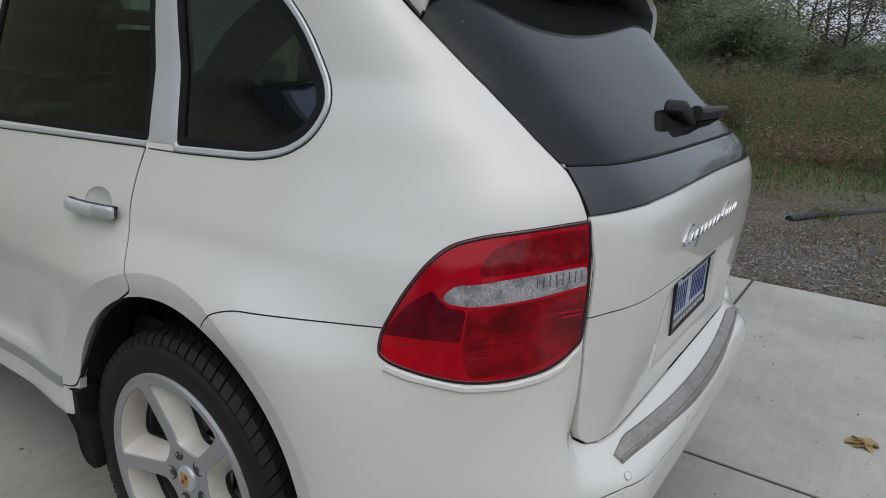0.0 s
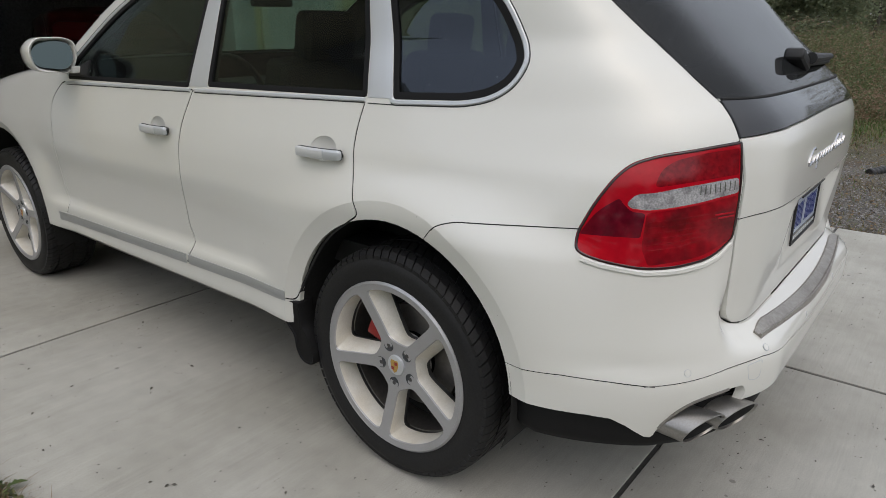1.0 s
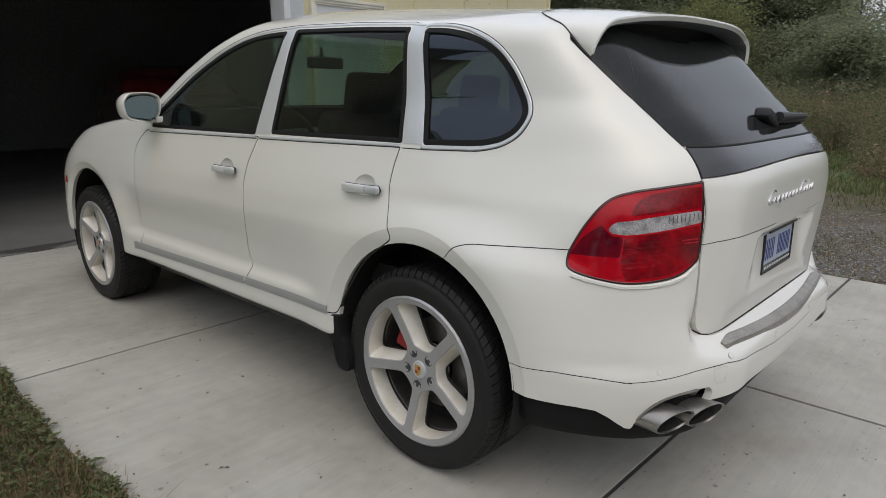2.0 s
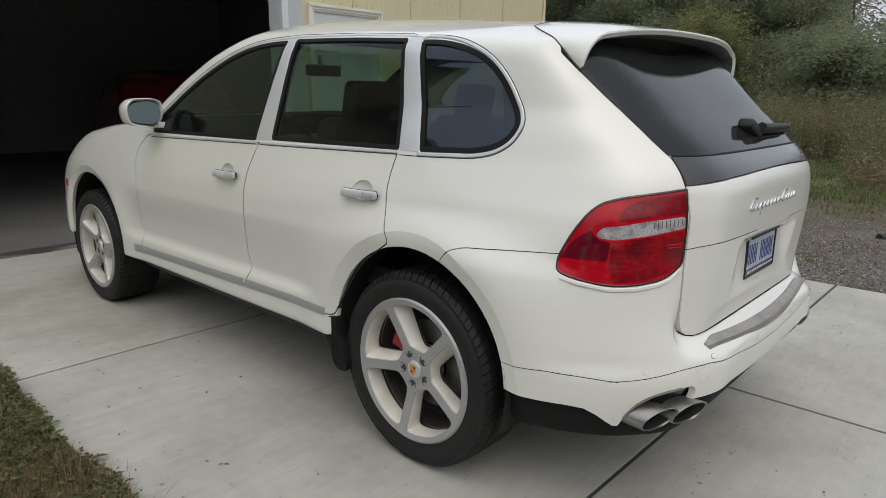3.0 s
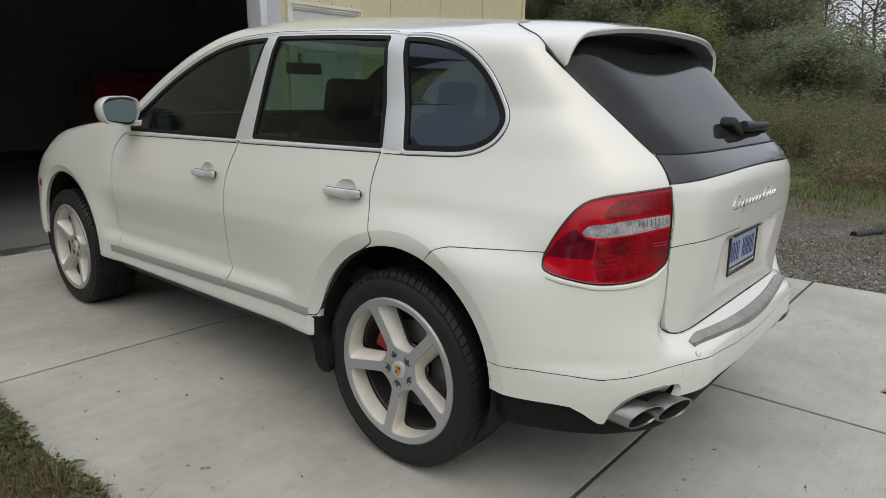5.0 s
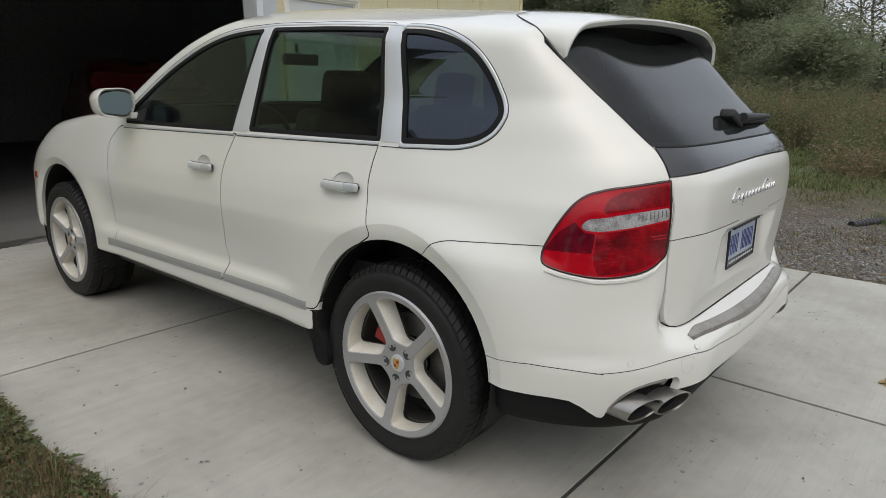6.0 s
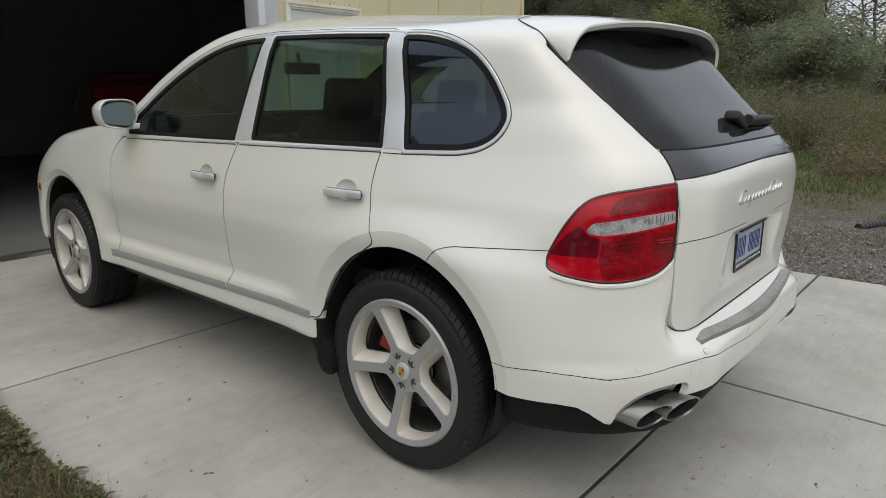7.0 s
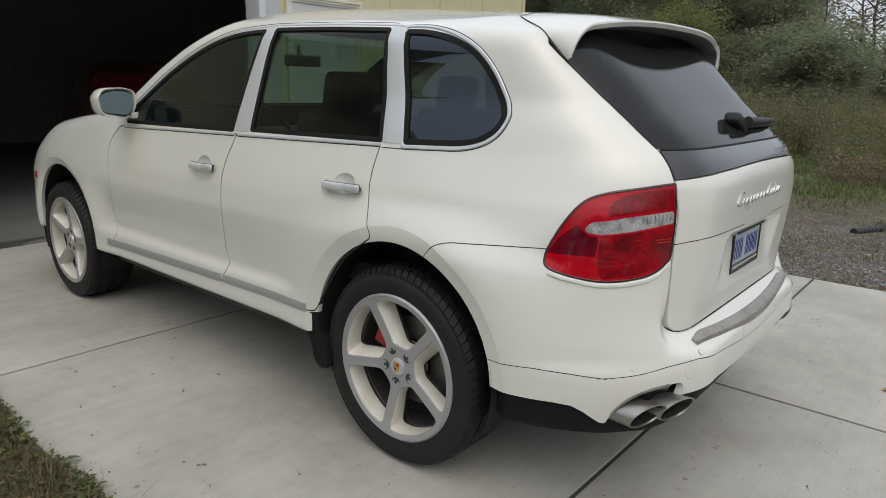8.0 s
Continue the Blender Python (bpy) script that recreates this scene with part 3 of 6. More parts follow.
def split(rest, outline, place, near, far, gap=GAP):
    """Takes a panel out of the skin, with an open joint round it."""
    return carve(rest, prism(grown(outline, -gap), place, near, far), "INTERSECT"), carve(rest, prism(grown(outline, gap), place, near, far), "DIFFERENCE")


metal = carve(metal, prism(grown(TAILGATE, GAP), from_rear, -1.4, -0.30), "DIFFERENCE")
TAB["rear"] = smooth_table(REAR_GATE)
pieces["tailgate"] = carve(shell(0.0235, 0.0, 0.016, 0.07), prism(grown(TAILGATE, -GAP), from_rear, -1.4, -0.30), "INTERSECT")
TAB["rear"] = smooth_table(REAR)
for key, place in (("lamp_left", from_corner), ("lamp_right", from_corner_right)):
    pieces[key], metal = split(metal, LAMP, place, 0.6, 1.6, 0.0012)
pieces["bumper"], metal = split(metal, BUMPER_SIDE, from_side, -1.3, 1.3, 0.0015)
for key, outline, near, far in (("front_door_left", FRONT_DOOR, -1.3, -0.5), ("rear_door_left", REAR_DOOR, -1.3, -0.5), ("front_door_right", FRONT_DOOR, 0.5, 1.3), ("rear_door_right", REAR_DOOR, 0.5, 1.3)):
    pieces[key], metal = split(metal, outline, from_side, near, far)
HANDLES = {"rear_door": (0.27, 0.985), "front_door": (1.155, 0.983)}
DISH = [(0.052 * math.cos(t), 0.036 * math.sin(t) + 0.010) for t in [2 * math.pi * k / 40 for k in range(40)]]
for key, (y, z) in HANDLES.items():
    for side_name, near, far in (("left", -1.3, -0.5), ("right", 0.5, 1.3)):
        name = key + "_" + side_name
        pieces[name] = carve(pieces[name], prism([(y + a, z + b) for a, b in DISH], from_side, near, far), "DIFFERENCE")
pieces["black_panel"], pieces["tailgate"] = split(pieces["tailgate"], BLACK_PANEL, from_rear, -1.4, -0.25)
def groove(line, width=0.0032):
    return [(u, v + width / 2) for u, v in line] + [(u, v - width / 2) for u, v in line[::-1]]


# The crease joint across the tailgate and the joint along the bumper.
for s in (1, -1):
    pieces["tailgate"] = carve(pieces["tailgate"], prism(groove([(s * -0.606, .9015), (s * -0.56, .909), (s * -0.5, .913), (s * -0.32, .912), (s * -0.17, .911)]), from_rear, -1.3, -0.6), "DIFFERENCE")
BUMPER_JOINT_SIDE = [(-0.3, .522), (-0.42, .525), (-0.56, .534), (-0.66, .531), (-0.752, .5235)]
BUMPER_JOINT_REAR = [(-0.822, .5235), (-0.75, .533), (-0.66, .547), (-0.555, .558), (-0.40, .549), (-0.2, .525), (0, .517), (0.2, .525), (0.40, .549), (0.555, .558), (0.66, .547), (0.75, .533), (0.822, .5235)]
pieces["bumper"] = carve(pieces["bumper"], prism(groove(BUMPER_JOINT_SIDE), from_side, -1.3, 1.3), "DIFFERENCE")
pieces["bumper"] = carve(pieces["bumper"], prism(groove(BUMPER_JOINT_REAR), from_rear, -1.3, -0.7), "DIFFERENCE")
pieces["tailgate"] = carve(pieces["tailgate"], prism(REAR_GLASS_EDGE, from_rear, -1.4, -0.2), "DIFFERENCE")

def scored(me):
    """The panel with an edge along the crease of the wheel arches."""
    bm = bmesh.new()
    for hub, high in HUBS:
        ring = prism([(hub + FLARE * math.cos(t), high + FLARE * math.sin(t)) for t in [2 * math.pi * k / 96 for k in range(96)]], from_side, -1.3, 1.3)
        inner = carve(me, ring, "INTERSECT")
        if inner.polygons:
            bm.from_mesh(inner)
            me = carve(me, ring, "DIFFERENCE")
    bm.from_mesh(me)
    out = bpy.data.meshes.new("scored")
    bm.to_mesh(out)
    bm.free()
    return out


for key in ("bumper", "rear_door_left", "rear_door_right"):
    pieces[key] = scored(pieces[key])
metal = scored(metal)
car = thing("car", "off-white five-door sport utility car parked on concrete slabs", "car")
body_shell = part("body_shell", finish(metal), WHITE, car)
TAB["rear"] = smooth_table(REAR_GATE)
tailgate = part("tailgate", finish(pieces["tailgate"]), WHITE, car)
TAB["rear"] = smooth_table(REAR)
part("lower_glass_panel", finish(pieces["black_panel"]), BLACKGLOSS, tailgate, "glossy black panel under the rear window")
rear_bumper = part("rear_bumper", finish(pieces["bumper"]), WHITE, car)
doors = {}
for key in ("front_door_left", "rear_door_left", "front_door_right", "rear_door_right"):
    doors[key] = part(key.rsplit("_", 1)[0], finish(pieces[key]), WHITE, car)

pane = shell(0.05, 0.005, 0.010, 0.05)
for name, outline, place, near, far, mat, owner in (
        ("window_pane", FRONT_WINDOW, from_side, -1.3, -0.4, TINT, doors["front_door_left"]),
        ("window_pane", REAR_WINDOW, from_side, -1.3, -0.4, DARKGLASS, doors["rear_door_left"]),
        ("quarter_window", QUARTER_WINDOW, from_side, -1.3, -0.4, QUARTERGLASS, car),
        ("window_pane", FRONT_WINDOW, from_side, 0.4, 1.3, TINT, doors["front_door_right"]),
        ("window_pane", REAR_WINDOW, from_side, 0.4, 1.3, DARKGLASS, doors["rear_door_right"]),
        ("quarter_window", QUARTER_WINDOW, from_side, 0.4, 1.3, QUARTERGLASS, car),
        ("windscreen", WINDSCREEN, from_rear, 0.9, 3.0, TINT, car),
        ("rear_window", REAR_GLASS_EDGE, from_rear, -1.4, -0.2, REARGLASS, tailgate)):
    sheet = carve(pane, prism(grown(outline, 0.004), place, near, far), "INTERSECT")
    ob = part(name, finish(sheet, 0.005), mat, owner)
    ob.data.materials.append(CLEARFACE)
    mid = np.array([q.center for q in ob.data.polygons])
    faced = np.array([q.normal for q in ob.data.polygons])
    inner_side = (np.sum(faced * skin_normals(mid), axis=1) < 0.3).astype(np.int32)
    ob.data.polygons.foreach_set("material_index", inner_side)
    ob.visible_shadow = False

lamps = {}
# Tail lamps: a red housing with its lens fields let in.
for key, place, in (("lamp_left", from_corner), ("lamp_right", from_corner_right)):
    lens = pieces[key]
    fields = []
    for name, outline, mat in (("reversing_lens", LAMP_SLOT, CLEAR), ("brake_lens", LAMP_TOP, LEDRED), ("smoked_lens", LAMP_DARK, DARKRED), ("fog_lens", LAMP_LOW, MIDRED)):
        fields.append((name, carve(lens, prism(outline, place, 0.6, 1.6), "INTERSECT"), mat))
        lens = carve(lens, prism(outline, place, 0.6, 1.6), "DIFFERENCE")
    lamp = part("tail_lamp", finish(lens), RED, car, "red tail lamp with a clear reversing strip")
    lamps[1 if key == "lamp_left" else -1] = lamp
    for name, me, mat in fields:
        part(name, finish(me), mat, lamp)


# ---- things set on the skin ----
def along(axis, start, stop, **fixed):
    """The place where a line parallel to an axis enters the skin."""
    lo, hi = start, stop
    for _ in range(40):
        mid = (lo + hi) / 2
        p = dict(fixed)
        p[axis] = mid
        if body(np.array(p["x"]), np.array(p["y"]), np.array(p["z"])) > 0:
            lo = mid
        else:
            hi = mid
    p = dict(fixed)
    p[axis] = hi
    return np.array((p["x"], p["y"], p["z"]), float)


def left(y, z):
    return along("x", -1.3, -0.2, y=y, z=z)


def behind(x, z):
    return along("y", -1.4, -0.2, x=x, z=z)


def above(x, y):
    return along("z", 0.80, 0.45, x=x, y=y)


def outwards(p):
    return skin_normals(np.array([p]))[0]


def ribbon(points, width, proud, place=left, close=False, sink=0.006, flip=1):
    """A moulding along a line on the skin, half-round in section."""
    bm = bmesh.new()
    base = [place(*q) for q in points]
    n = len(base)
    rows = []
    for i, p in enumerate(base):
        a = base[i - 1] if i or close else p
        b = base[(i + 1) % n] if i + 1 < n or close else p
        t = b - a
        t /= np.linalg.norm(t)
        o = outwards(p)
        s = np.cross(t, o)
        s /= np.linalg.norm(s)
        rows.append([bm.verts.new(p + s * width * u + o * h) for u, h in ((-.5, -sink), (-.5, proud * .55), (-.3, proud), (.3, proud), (.5, proud * .55), (.5, -sink))])
    for i in range(n if close else n - 1):
        a, b = rows[i], rows[(i + 1) % n]
        for k in range(5):
            bm.faces.new((a[k], a[k + 1], b[k + 1], b[k]))
    if not close:
        bm.faces.new(rows[0]), bm.faces.new(rows[-1])
    bmesh.ops.recalc_face_normals(bm, faces=bm.faces)
    return bm


def patch(corners, proud, place=left, nu=6, nv=14, sink=0.004, bulge=0.0):
    """A plate on the skin between four corners (two near the bottom, two at the top, in turn)."""
    bm = bmesh.new()
    grid = []
    a, b, c, d = [np.array(q) for q in corners]
    for j in range(nv + 1):
        row = []
        for i in range(nu + 1):
            u, v = i / nu, j / nv
            q = (a * (1 - u) + b * u) * (1 - v) + (d * (1 - u) + c * u) * v
            p = place(*q)
            edge = min(u, 1 - u) < 1e-6 or min(v, 1 - v) < 1e-6
            row.append(bm.verts.new(p + outwards(p) * (proud * (0.5 if edge else 1) + bulge * 16 * u * (1 - u) * v * (1 - v))))
        grid.append(row)
    for j in range(nv):
        for i in range(nu):
            bm.faces.new((grid[j][i], grid[j][i + 1], grid[j + 1][i + 1], grid[j + 1][i]))
    r = bmesh.ops.extrude_edge_only(bm, edges=[e for e in bm.edges if e.is_boundary])
    for v in r["geom"]:
        if isinstance(v, bmesh.types.BMVert):
            o = outwards(np.array(v.co))
            v.co -= Vector(o * (sink + proud * 0.5))
    bmesh.ops.recalc_face_normals(bm, faces=bm.faces)
    return bm


def dense(points, step=0.03):
    out = []
    for a, b in zip(points, points[1:]):
        k = max(1, int(math.dist(a, b) / step))
        out += [tuple(np.array(a) + (np.array(b) - np.array(a)) * i / k) for i in range(k)]
    return out + [points[-1]]


def mirrored(bm):
    bmesh.ops.scale(bm, vec=(-1, 1, 1), verts=bm.verts)
    bmesh.ops.reverse_faces(bm, faces=bm.faces)
    return bm


# Seals, silver mouldings and pillar trims on both sides.
for flip in (False, True):
    turn_over = mirrored if flip else (lambda b: b)
    fd, rd = (doors["front_door_right"], doors["rear_door_right"]) if flip else (doors["front_door_left"], doors["rear_door_left"])
    for outline, owner in ((FRONT_WINDOW, fd), (REAR_WINDOW, rd), (QUARTER_WINDOW, car)):
        wide = 0.020 if outline is QUARTER_WINDOW else 0.018
        inner = dense(grown(outline, -0.42 * wide) + [grown(outline, -0.42 * wide)[0]], 0.04)[:-1]
        part("window_seal", turn_over(ribbon(inner, wide, 0.0010, close=True, sink=0.014)), SEALBLACK, owner)
    part("belt_moulding", turn_over(ribbon(dense([(1.95, 1.116), (0.945, 1.132)]), 0.012, 0.005)), SILVER, fd)
    part("belt_moulding", turn_over(ribbon(dense([(0.917, 1.132), (0.142, 1.139)]), 0.012, 0.005)), SILVER, rd)
    part("belt_seal", turn_over(ribbon(dense([(1.95, 1.1085), (0.945, 1.1245)]), 0.003, 0.0012)), BLACK, fd)
    part("belt_seal", turn_over(ribbon(dense([(0.917, 1.1245), (0.142, 1.1315)]), 0.003, 0.0012)), BLACK, rd)
    for outline in (FRONT_DOOR, REAR_DOOR):
        part("door_seal", turn_over(ribbon(dense(outline + [outline[0]], 0.012)[:-1], 0.007, -0.0022, close=True, sink=0.013)), LINER, car)
    part("bumper_seal", turn_over(ribbon(dense([(-0.15, 0.812), (-0.193, 0.850), (-0.246, 0.868), (-0.396, .877), (-0.56, 0.882)], .01), 0.007, -0.0012, sink=0.013)), LINER, car)
    part("quarter_seal", turn_over(ribbon(dense([(0.13, 1.1305), (0.03, 1.130)], 0.03), 0.003, 0.0012)), BLACK, car)
    ring = [q for q in grown(QUARTER_WINDOW, 0.009) if not (q[0] > 0.035 and 1.15 < q[1] < 1.530)]
    k = max(range(len(ring)), key=lambda i: math.dist(ring[i], ring[i - 1]))
    part("window_moulding", turn_over(ribbon(dense(ring[k:] + ring[:k], 0.03), 0.013, 0.005)), SILVER, car, "satin silver moulding round the quarter window")
    part("pillar_trim", turn_over(patch([(0.953, 1.144), (0.847, 1.146), (0.841, 1.566), (0.890, 1.563)], 0.003)), SILVER, fd, "satin silver pillar trim")
    part("pillar_trim", turn_over(patch([(0.134, 1.146), (0.046, 1.146), (0.133, 1.535), (0.196, 1.542)], 0.003)), SILVER, car, "satin silver pillar trim")
    front_edge = grown(FRONT_WINDOW, 0.0185)
    k = max(range(len(front_edge)), key=lambda i: front_edge[i][0])
    quarter_edge = [q for q in grown(QUARTER_WINDOW, 0.0165) if not (q[0] > 0.035 and 1.14 < q[1] < 1.535)]
    k2 = max(range(len(quarter_edge)), key=lambda i: math.dist(quarter_edge[i], quarter_edge[i - 1]))
    roofline = front_edge[k:] + [(0.837, 1.5805), (0.487, 1.5715), (0.2, 1.556)] + quarter_edge[k2:] + quarter_edge[:k2]
    part("roof_joint", turn_over(ribbon(dense(roofline, 0.04), 0.0035, 0.0008, sink=0.003)), BLACK, car)
    front_top = grown(FRONT_WINDOW, 0.009)
    k = max(range(len(front_top)), key=lambda i: front_top[i][0])
    top_line = front_top[k:] + [(0.837, 1.572), (0.487, 1.563), (0.2, 1.548), (0.128, 1.540)]
    part("top_moulding", turn_over(ribbon(dense(top_line, 0.05), 0.010, 0.003)), SILVER, car, "satin silver moulding over the side windows")
    for corners, owner in (([(2.22, 0.447), (1.070, 0.470), (1.070, 0.508), (2.22, 0.489)], fd), ([(1.052, 0.471), (0.445, 0.480), (0.445, 0.514), (1.052, 0.509)], rd)):
        part("sill_moulding", turn_over(patch(corners, 0.006, nu=24, nv=3)), SILLMETAL, owner, "satin silver sill moulding")
    for key, owner in (("rear_door", rd), ("front_door", fd)):
        y, z = HANDLES[key]
        bm = bmesh.new()
        rows = []
        for k in range(8):
            rr = 1.03 * (1 - k / 7)
            rows.append([bm.verts.new(left(y + rr * a, z + 0.004 + rr * (b - 0.004)) + np.array((0.014 * (1 - min(1, rr) ** 2.2), 0, 0)) + np.array((.002, 0, 0))) for a, b in DISH])
        for a, b in zip(rows, rows[1:]):
            for i in range(40):
                bm.faces.new((a[i], a[(i + 1) % 40], b[(i + 1) % 40], b[i]))
        bmesh.ops.remove_doubles(bm, verts=bm.verts, dist=1e-5)
        bmesh.ops.recalc_face_normals(bm, faces=bm.faces)
        bmesh.ops.reverse_faces(bm, faces=bm.faces) if bm.faces[0].normal.x > 0 else None
        part("handle_dish", turn_over(bm), WHITE, owner)
        for name, a0, a1, high, mat, ends in (("door_handle", -0.034, 0.092, 0.0150, HANDLE, (0, 1)), ("lock_cover", -0.094, -0.0355, 0.0150, SILVER, (1, 0)), ("handle_gasket", -0.0955, 0.0935, 0.0160, BLACK, (1, 1))):
            bm = bmesh.new()
            rows = []
            for k in range(17):
                q = a0 + (a1 - a0) * k / 16
                p = left(y + q, z)
                e0, e1 = (q - a0) / 0.011, (a1 - q) / 0.011
                end = min(math.sqrt(max(0.03, 1 - (1 - min(1, e0)) ** 2)) if ends[0] else 1.0, math.sqrt(max(0.03, 1 - (1 - min(1, e1)) ** 2)) if ends[1] else 1.0)
                bow = 0.022 + 0.007 * (1 - (q / 0.085) ** 2) - (0.006 if name == "handle_gasket" else 0)
                ring = []
                for i in range(16):
                    t = 2 * math.pi * i / 16
                    c, s_ = math.cos(t), math.sin(t)
                    ring.append(bm.verts.new(p + np.array((-bow - 0.009 * math.copysign(abs(s_) ** .55, s_) * end, 0, high * end * math.copysign(abs(c) ** .55, c)))))
                rows.append(ring)
            for a, b in zip(rows, rows[1:]):
                for i in range(16):
                    bm.faces.new((a[i], a[(i + 1) % 16], b[(i + 1) % 16], b[i]))
            bm.faces.new(rows[0]), bm.faces.new(rows[-1])
            p = left(y + (0.072 if name == "door_handle" else -0.066), z)
            box(bm, p + np.array((-0.022, -0.010, -0.010)), p + np.array((0.015, 0.010, 0.010)), 0.003)
            bmesh.ops.recalc_face_normals(bm, faces=bm.faces)
            part(name, turn_over(bm), mat, owner)
    # mirror on the door
    bm = bmesh.new()
    rows = []
    shape = rounded([(-.105, .035, .05), (-.095, -.055, .06), (.05, -.075, .06), (.095, -.02, .04), (.095, .06, .03), (.04, .078, .05), (-.07, .075, .05)], 0.04, 5)
    for dy, sc in ((-.020, .80), (-.040, .84), (-.054, .90), (-.058, .96), (-.056, .985), (-.045, 1.0), (0.0, .99), (.05, .90), (.085, .70), (.10, .35)):
        rows.append([bm.verts.new((-0.995 + a * sc, 1.86 + dy + 0.12 * a, 1.232 + b * sc)) for a, b in shape])
    n = len(shape)
    for a, b in zip(rows, rows[1:]):
        for i in range(n):
            bm.faces.new((a[i], a[(i + 1) % n], b[(i + 1) % n], b[i]))
    bm.faces.new(rows[-1])
    bmesh.ops.recalc_face_normals(bm, faces=bm.faces)
    housing = part("wing_mirror", turn_over(bm), WHITE, car, "white wing mirror on a short stalk")
    bm = bmesh.new()
    vs = [bm.verts.new((-0.999 + a * .74, 1.812 - 0.24 * a + 0.17 * b, 1.234 + b * .76)) for a, b in shape]
    vb = [bm.verts.new((-0.999 + a * .78, 1.826 - 0.20 * a + 0.15 * b, 1.234 + b * .80)) for a, b in shape]
    f = bm.faces.new(vs)
    for i in range(n):
        bm.faces.new((vs[i], vs[(i + 1) % n], vb[(i + 1) % n], vb[i]))
    bmesh.ops.recalc_face_normals(bm, faces=bm.faces)
    bmesh.ops.reverse_faces(bm, faces=bm.faces) if f.normal.y > 0 else None
    part("mirror_glass", turn_over(bm), MIRROR, housing, smooth=False)
    bm = bmesh.new()
    vs = [bm.verts.new((-0.999 + a * .77, 1.818 - 0.20 * a + 0.15 * b, 1.234 + b * .79)) for a, b in shape]
    bm.faces.new(vs)
    part("mirror_surround", turn_over(bm), BLACK, housing, smooth=False)
    bm = bmesh.new()
    box(bm, (-0.94, 1.80, 1.160), (-0.86, 1.86, 1.190), 0.010)
    part("mirror_stalk", turn_over(bm), WHITE, housing)
    part("mirror_base", turn_over(patch([(1.92, 1.146), (1.74, 1.146), (1.74, 1.215), (1.885, 1.166)], 0.010)), BLACK, fd)
    part("side_marker", turn_over(patch([(3.25, 0.728), (3.19, 0.726), (3.19, 0.770), (3.245, 0.770)], 0.004, nu=4, nv=4)), MARKER, car, "small orange-red side marker lamp")
    # mud flap, black bar standing in for the shade under the sill, valance
    bm = bmesh.new()
    flap = rounded([(0.472, 0.440, .02), (0.435, 0.484, .02), (0.385, 0.487, .01), (0.378, 0.405, .03), (0.352, 0.375, .02), (0.330, 0.300, .02), (0.345, 0.262, .02), (0.398, 0.262, .025), (0.424, 0.300, .03), (0.424, 0.358, .03), (0.462, 0.392, .03)], 0.02, 4)
    rows = []
    for x, grow in ((-0.944, -.010), (-0.949, -.003), (-0.940, 0.0), (-0.900, 0.0), (-0.885, -.004)):
        rows.append([bm.verts.new((x + .05 * max(0, .40 - v), u, v)) for u, v in grown(flap, grow)])
    for p, q in zip(rows, rows[1:]):
        for i in range(len(p)):
            bm.faces.new((p[i], p[(i + 1) % len(p)], q[(i + 1) % len(q)], q[i]))
    bm.faces.new(rows[0]), bm.faces.new(rows[-1])
    bmesh.ops.recalc_face_normals(bm, faces=bm.faces)
    part("mud_flap", turn_over(bm), SEALBLACK, car, "black rubber mud flap")
    bm = bmesh.new()
    box(bm, (-0.845, 0.44, 0.315), (-0.70, 2.36, 0.42), 0.03)
    part("sill_shade_bar", turn_over(bm), BLACK, car)
    y, z, r = REAR_ARCH
    for y, z, r in (REAR_ARCH, FRONT_ARCH):
        bm = bmesh.new()
        rows = []
        for x in (-0.926, -0.80, -0.62, -0.52):
            rows.append([bm.verts.new((x, y + (r + .008) * math.cos(t), z + (r + .008) * math.sin(t))) for t in [math.radians(-22 + 224 * k / 40) for k in range(41)]])
        for a, b in zip(rows, rows[1:]):
            for i in range(40):
                bm.faces.new((a[i], a[i + 1], b[i + 1], b[i]))
        bm.faces.new(rows[-1])
        part("wheel_liner", turn_over(bm), LINER, car)

bm = bmesh.new()
ring = []
for k in range(61):
    t = -1 + 2 * k / 60
    if abs(t) > 0.62:
        q = (abs(t) - 0.62) / 0.38
        p = left(-0.78 + 0.36 * q, 0.45)
        p[0] *= -np.sign(t) * -1 if False else 1
        p = np.array((p[0] if t < 0 else -p[0], p[1], p[2]))
    else:
        p = behind(t / 0.62 * 0.72, 0.45)
    o = outwards(p)
    o[2] = 0
    ring.append(p - 0.030 * o / np.linalg.norm(o))
rows = [[bm.verts.new((p[0] * s, -0.3 + (p[1] + 0.3) * s, h + (.455 - h) * .45 * float(ramp(.64, .45, np.float64(abs(p[0])))))) for p in ring] for s, h in ((1, .455), (1, .40), (.99, .345), (.96, .315), (.80, .305))]
for a, b in zip(rows, rows[1:]):
    for i in range(60):
        bm.faces.new((a[i], a[i + 1], b[i + 1], b[i]))
bmesh.ops.recalc_face_normals(bm, faces=bm.faces)
part("rear_valance", bm, SEALBLACK, rear_bumper, "matt black lower valance")
bm = bmesh.new()
box(bm, (-0.72, -0.62, 0.26), (0.72, 3.45, 0.36), 0.04)
box(bm, (-0.52, -0.55, 0.36), (0.52, 3.45, 0.62), 0.02)
part("underbody", bm, LINER, car)

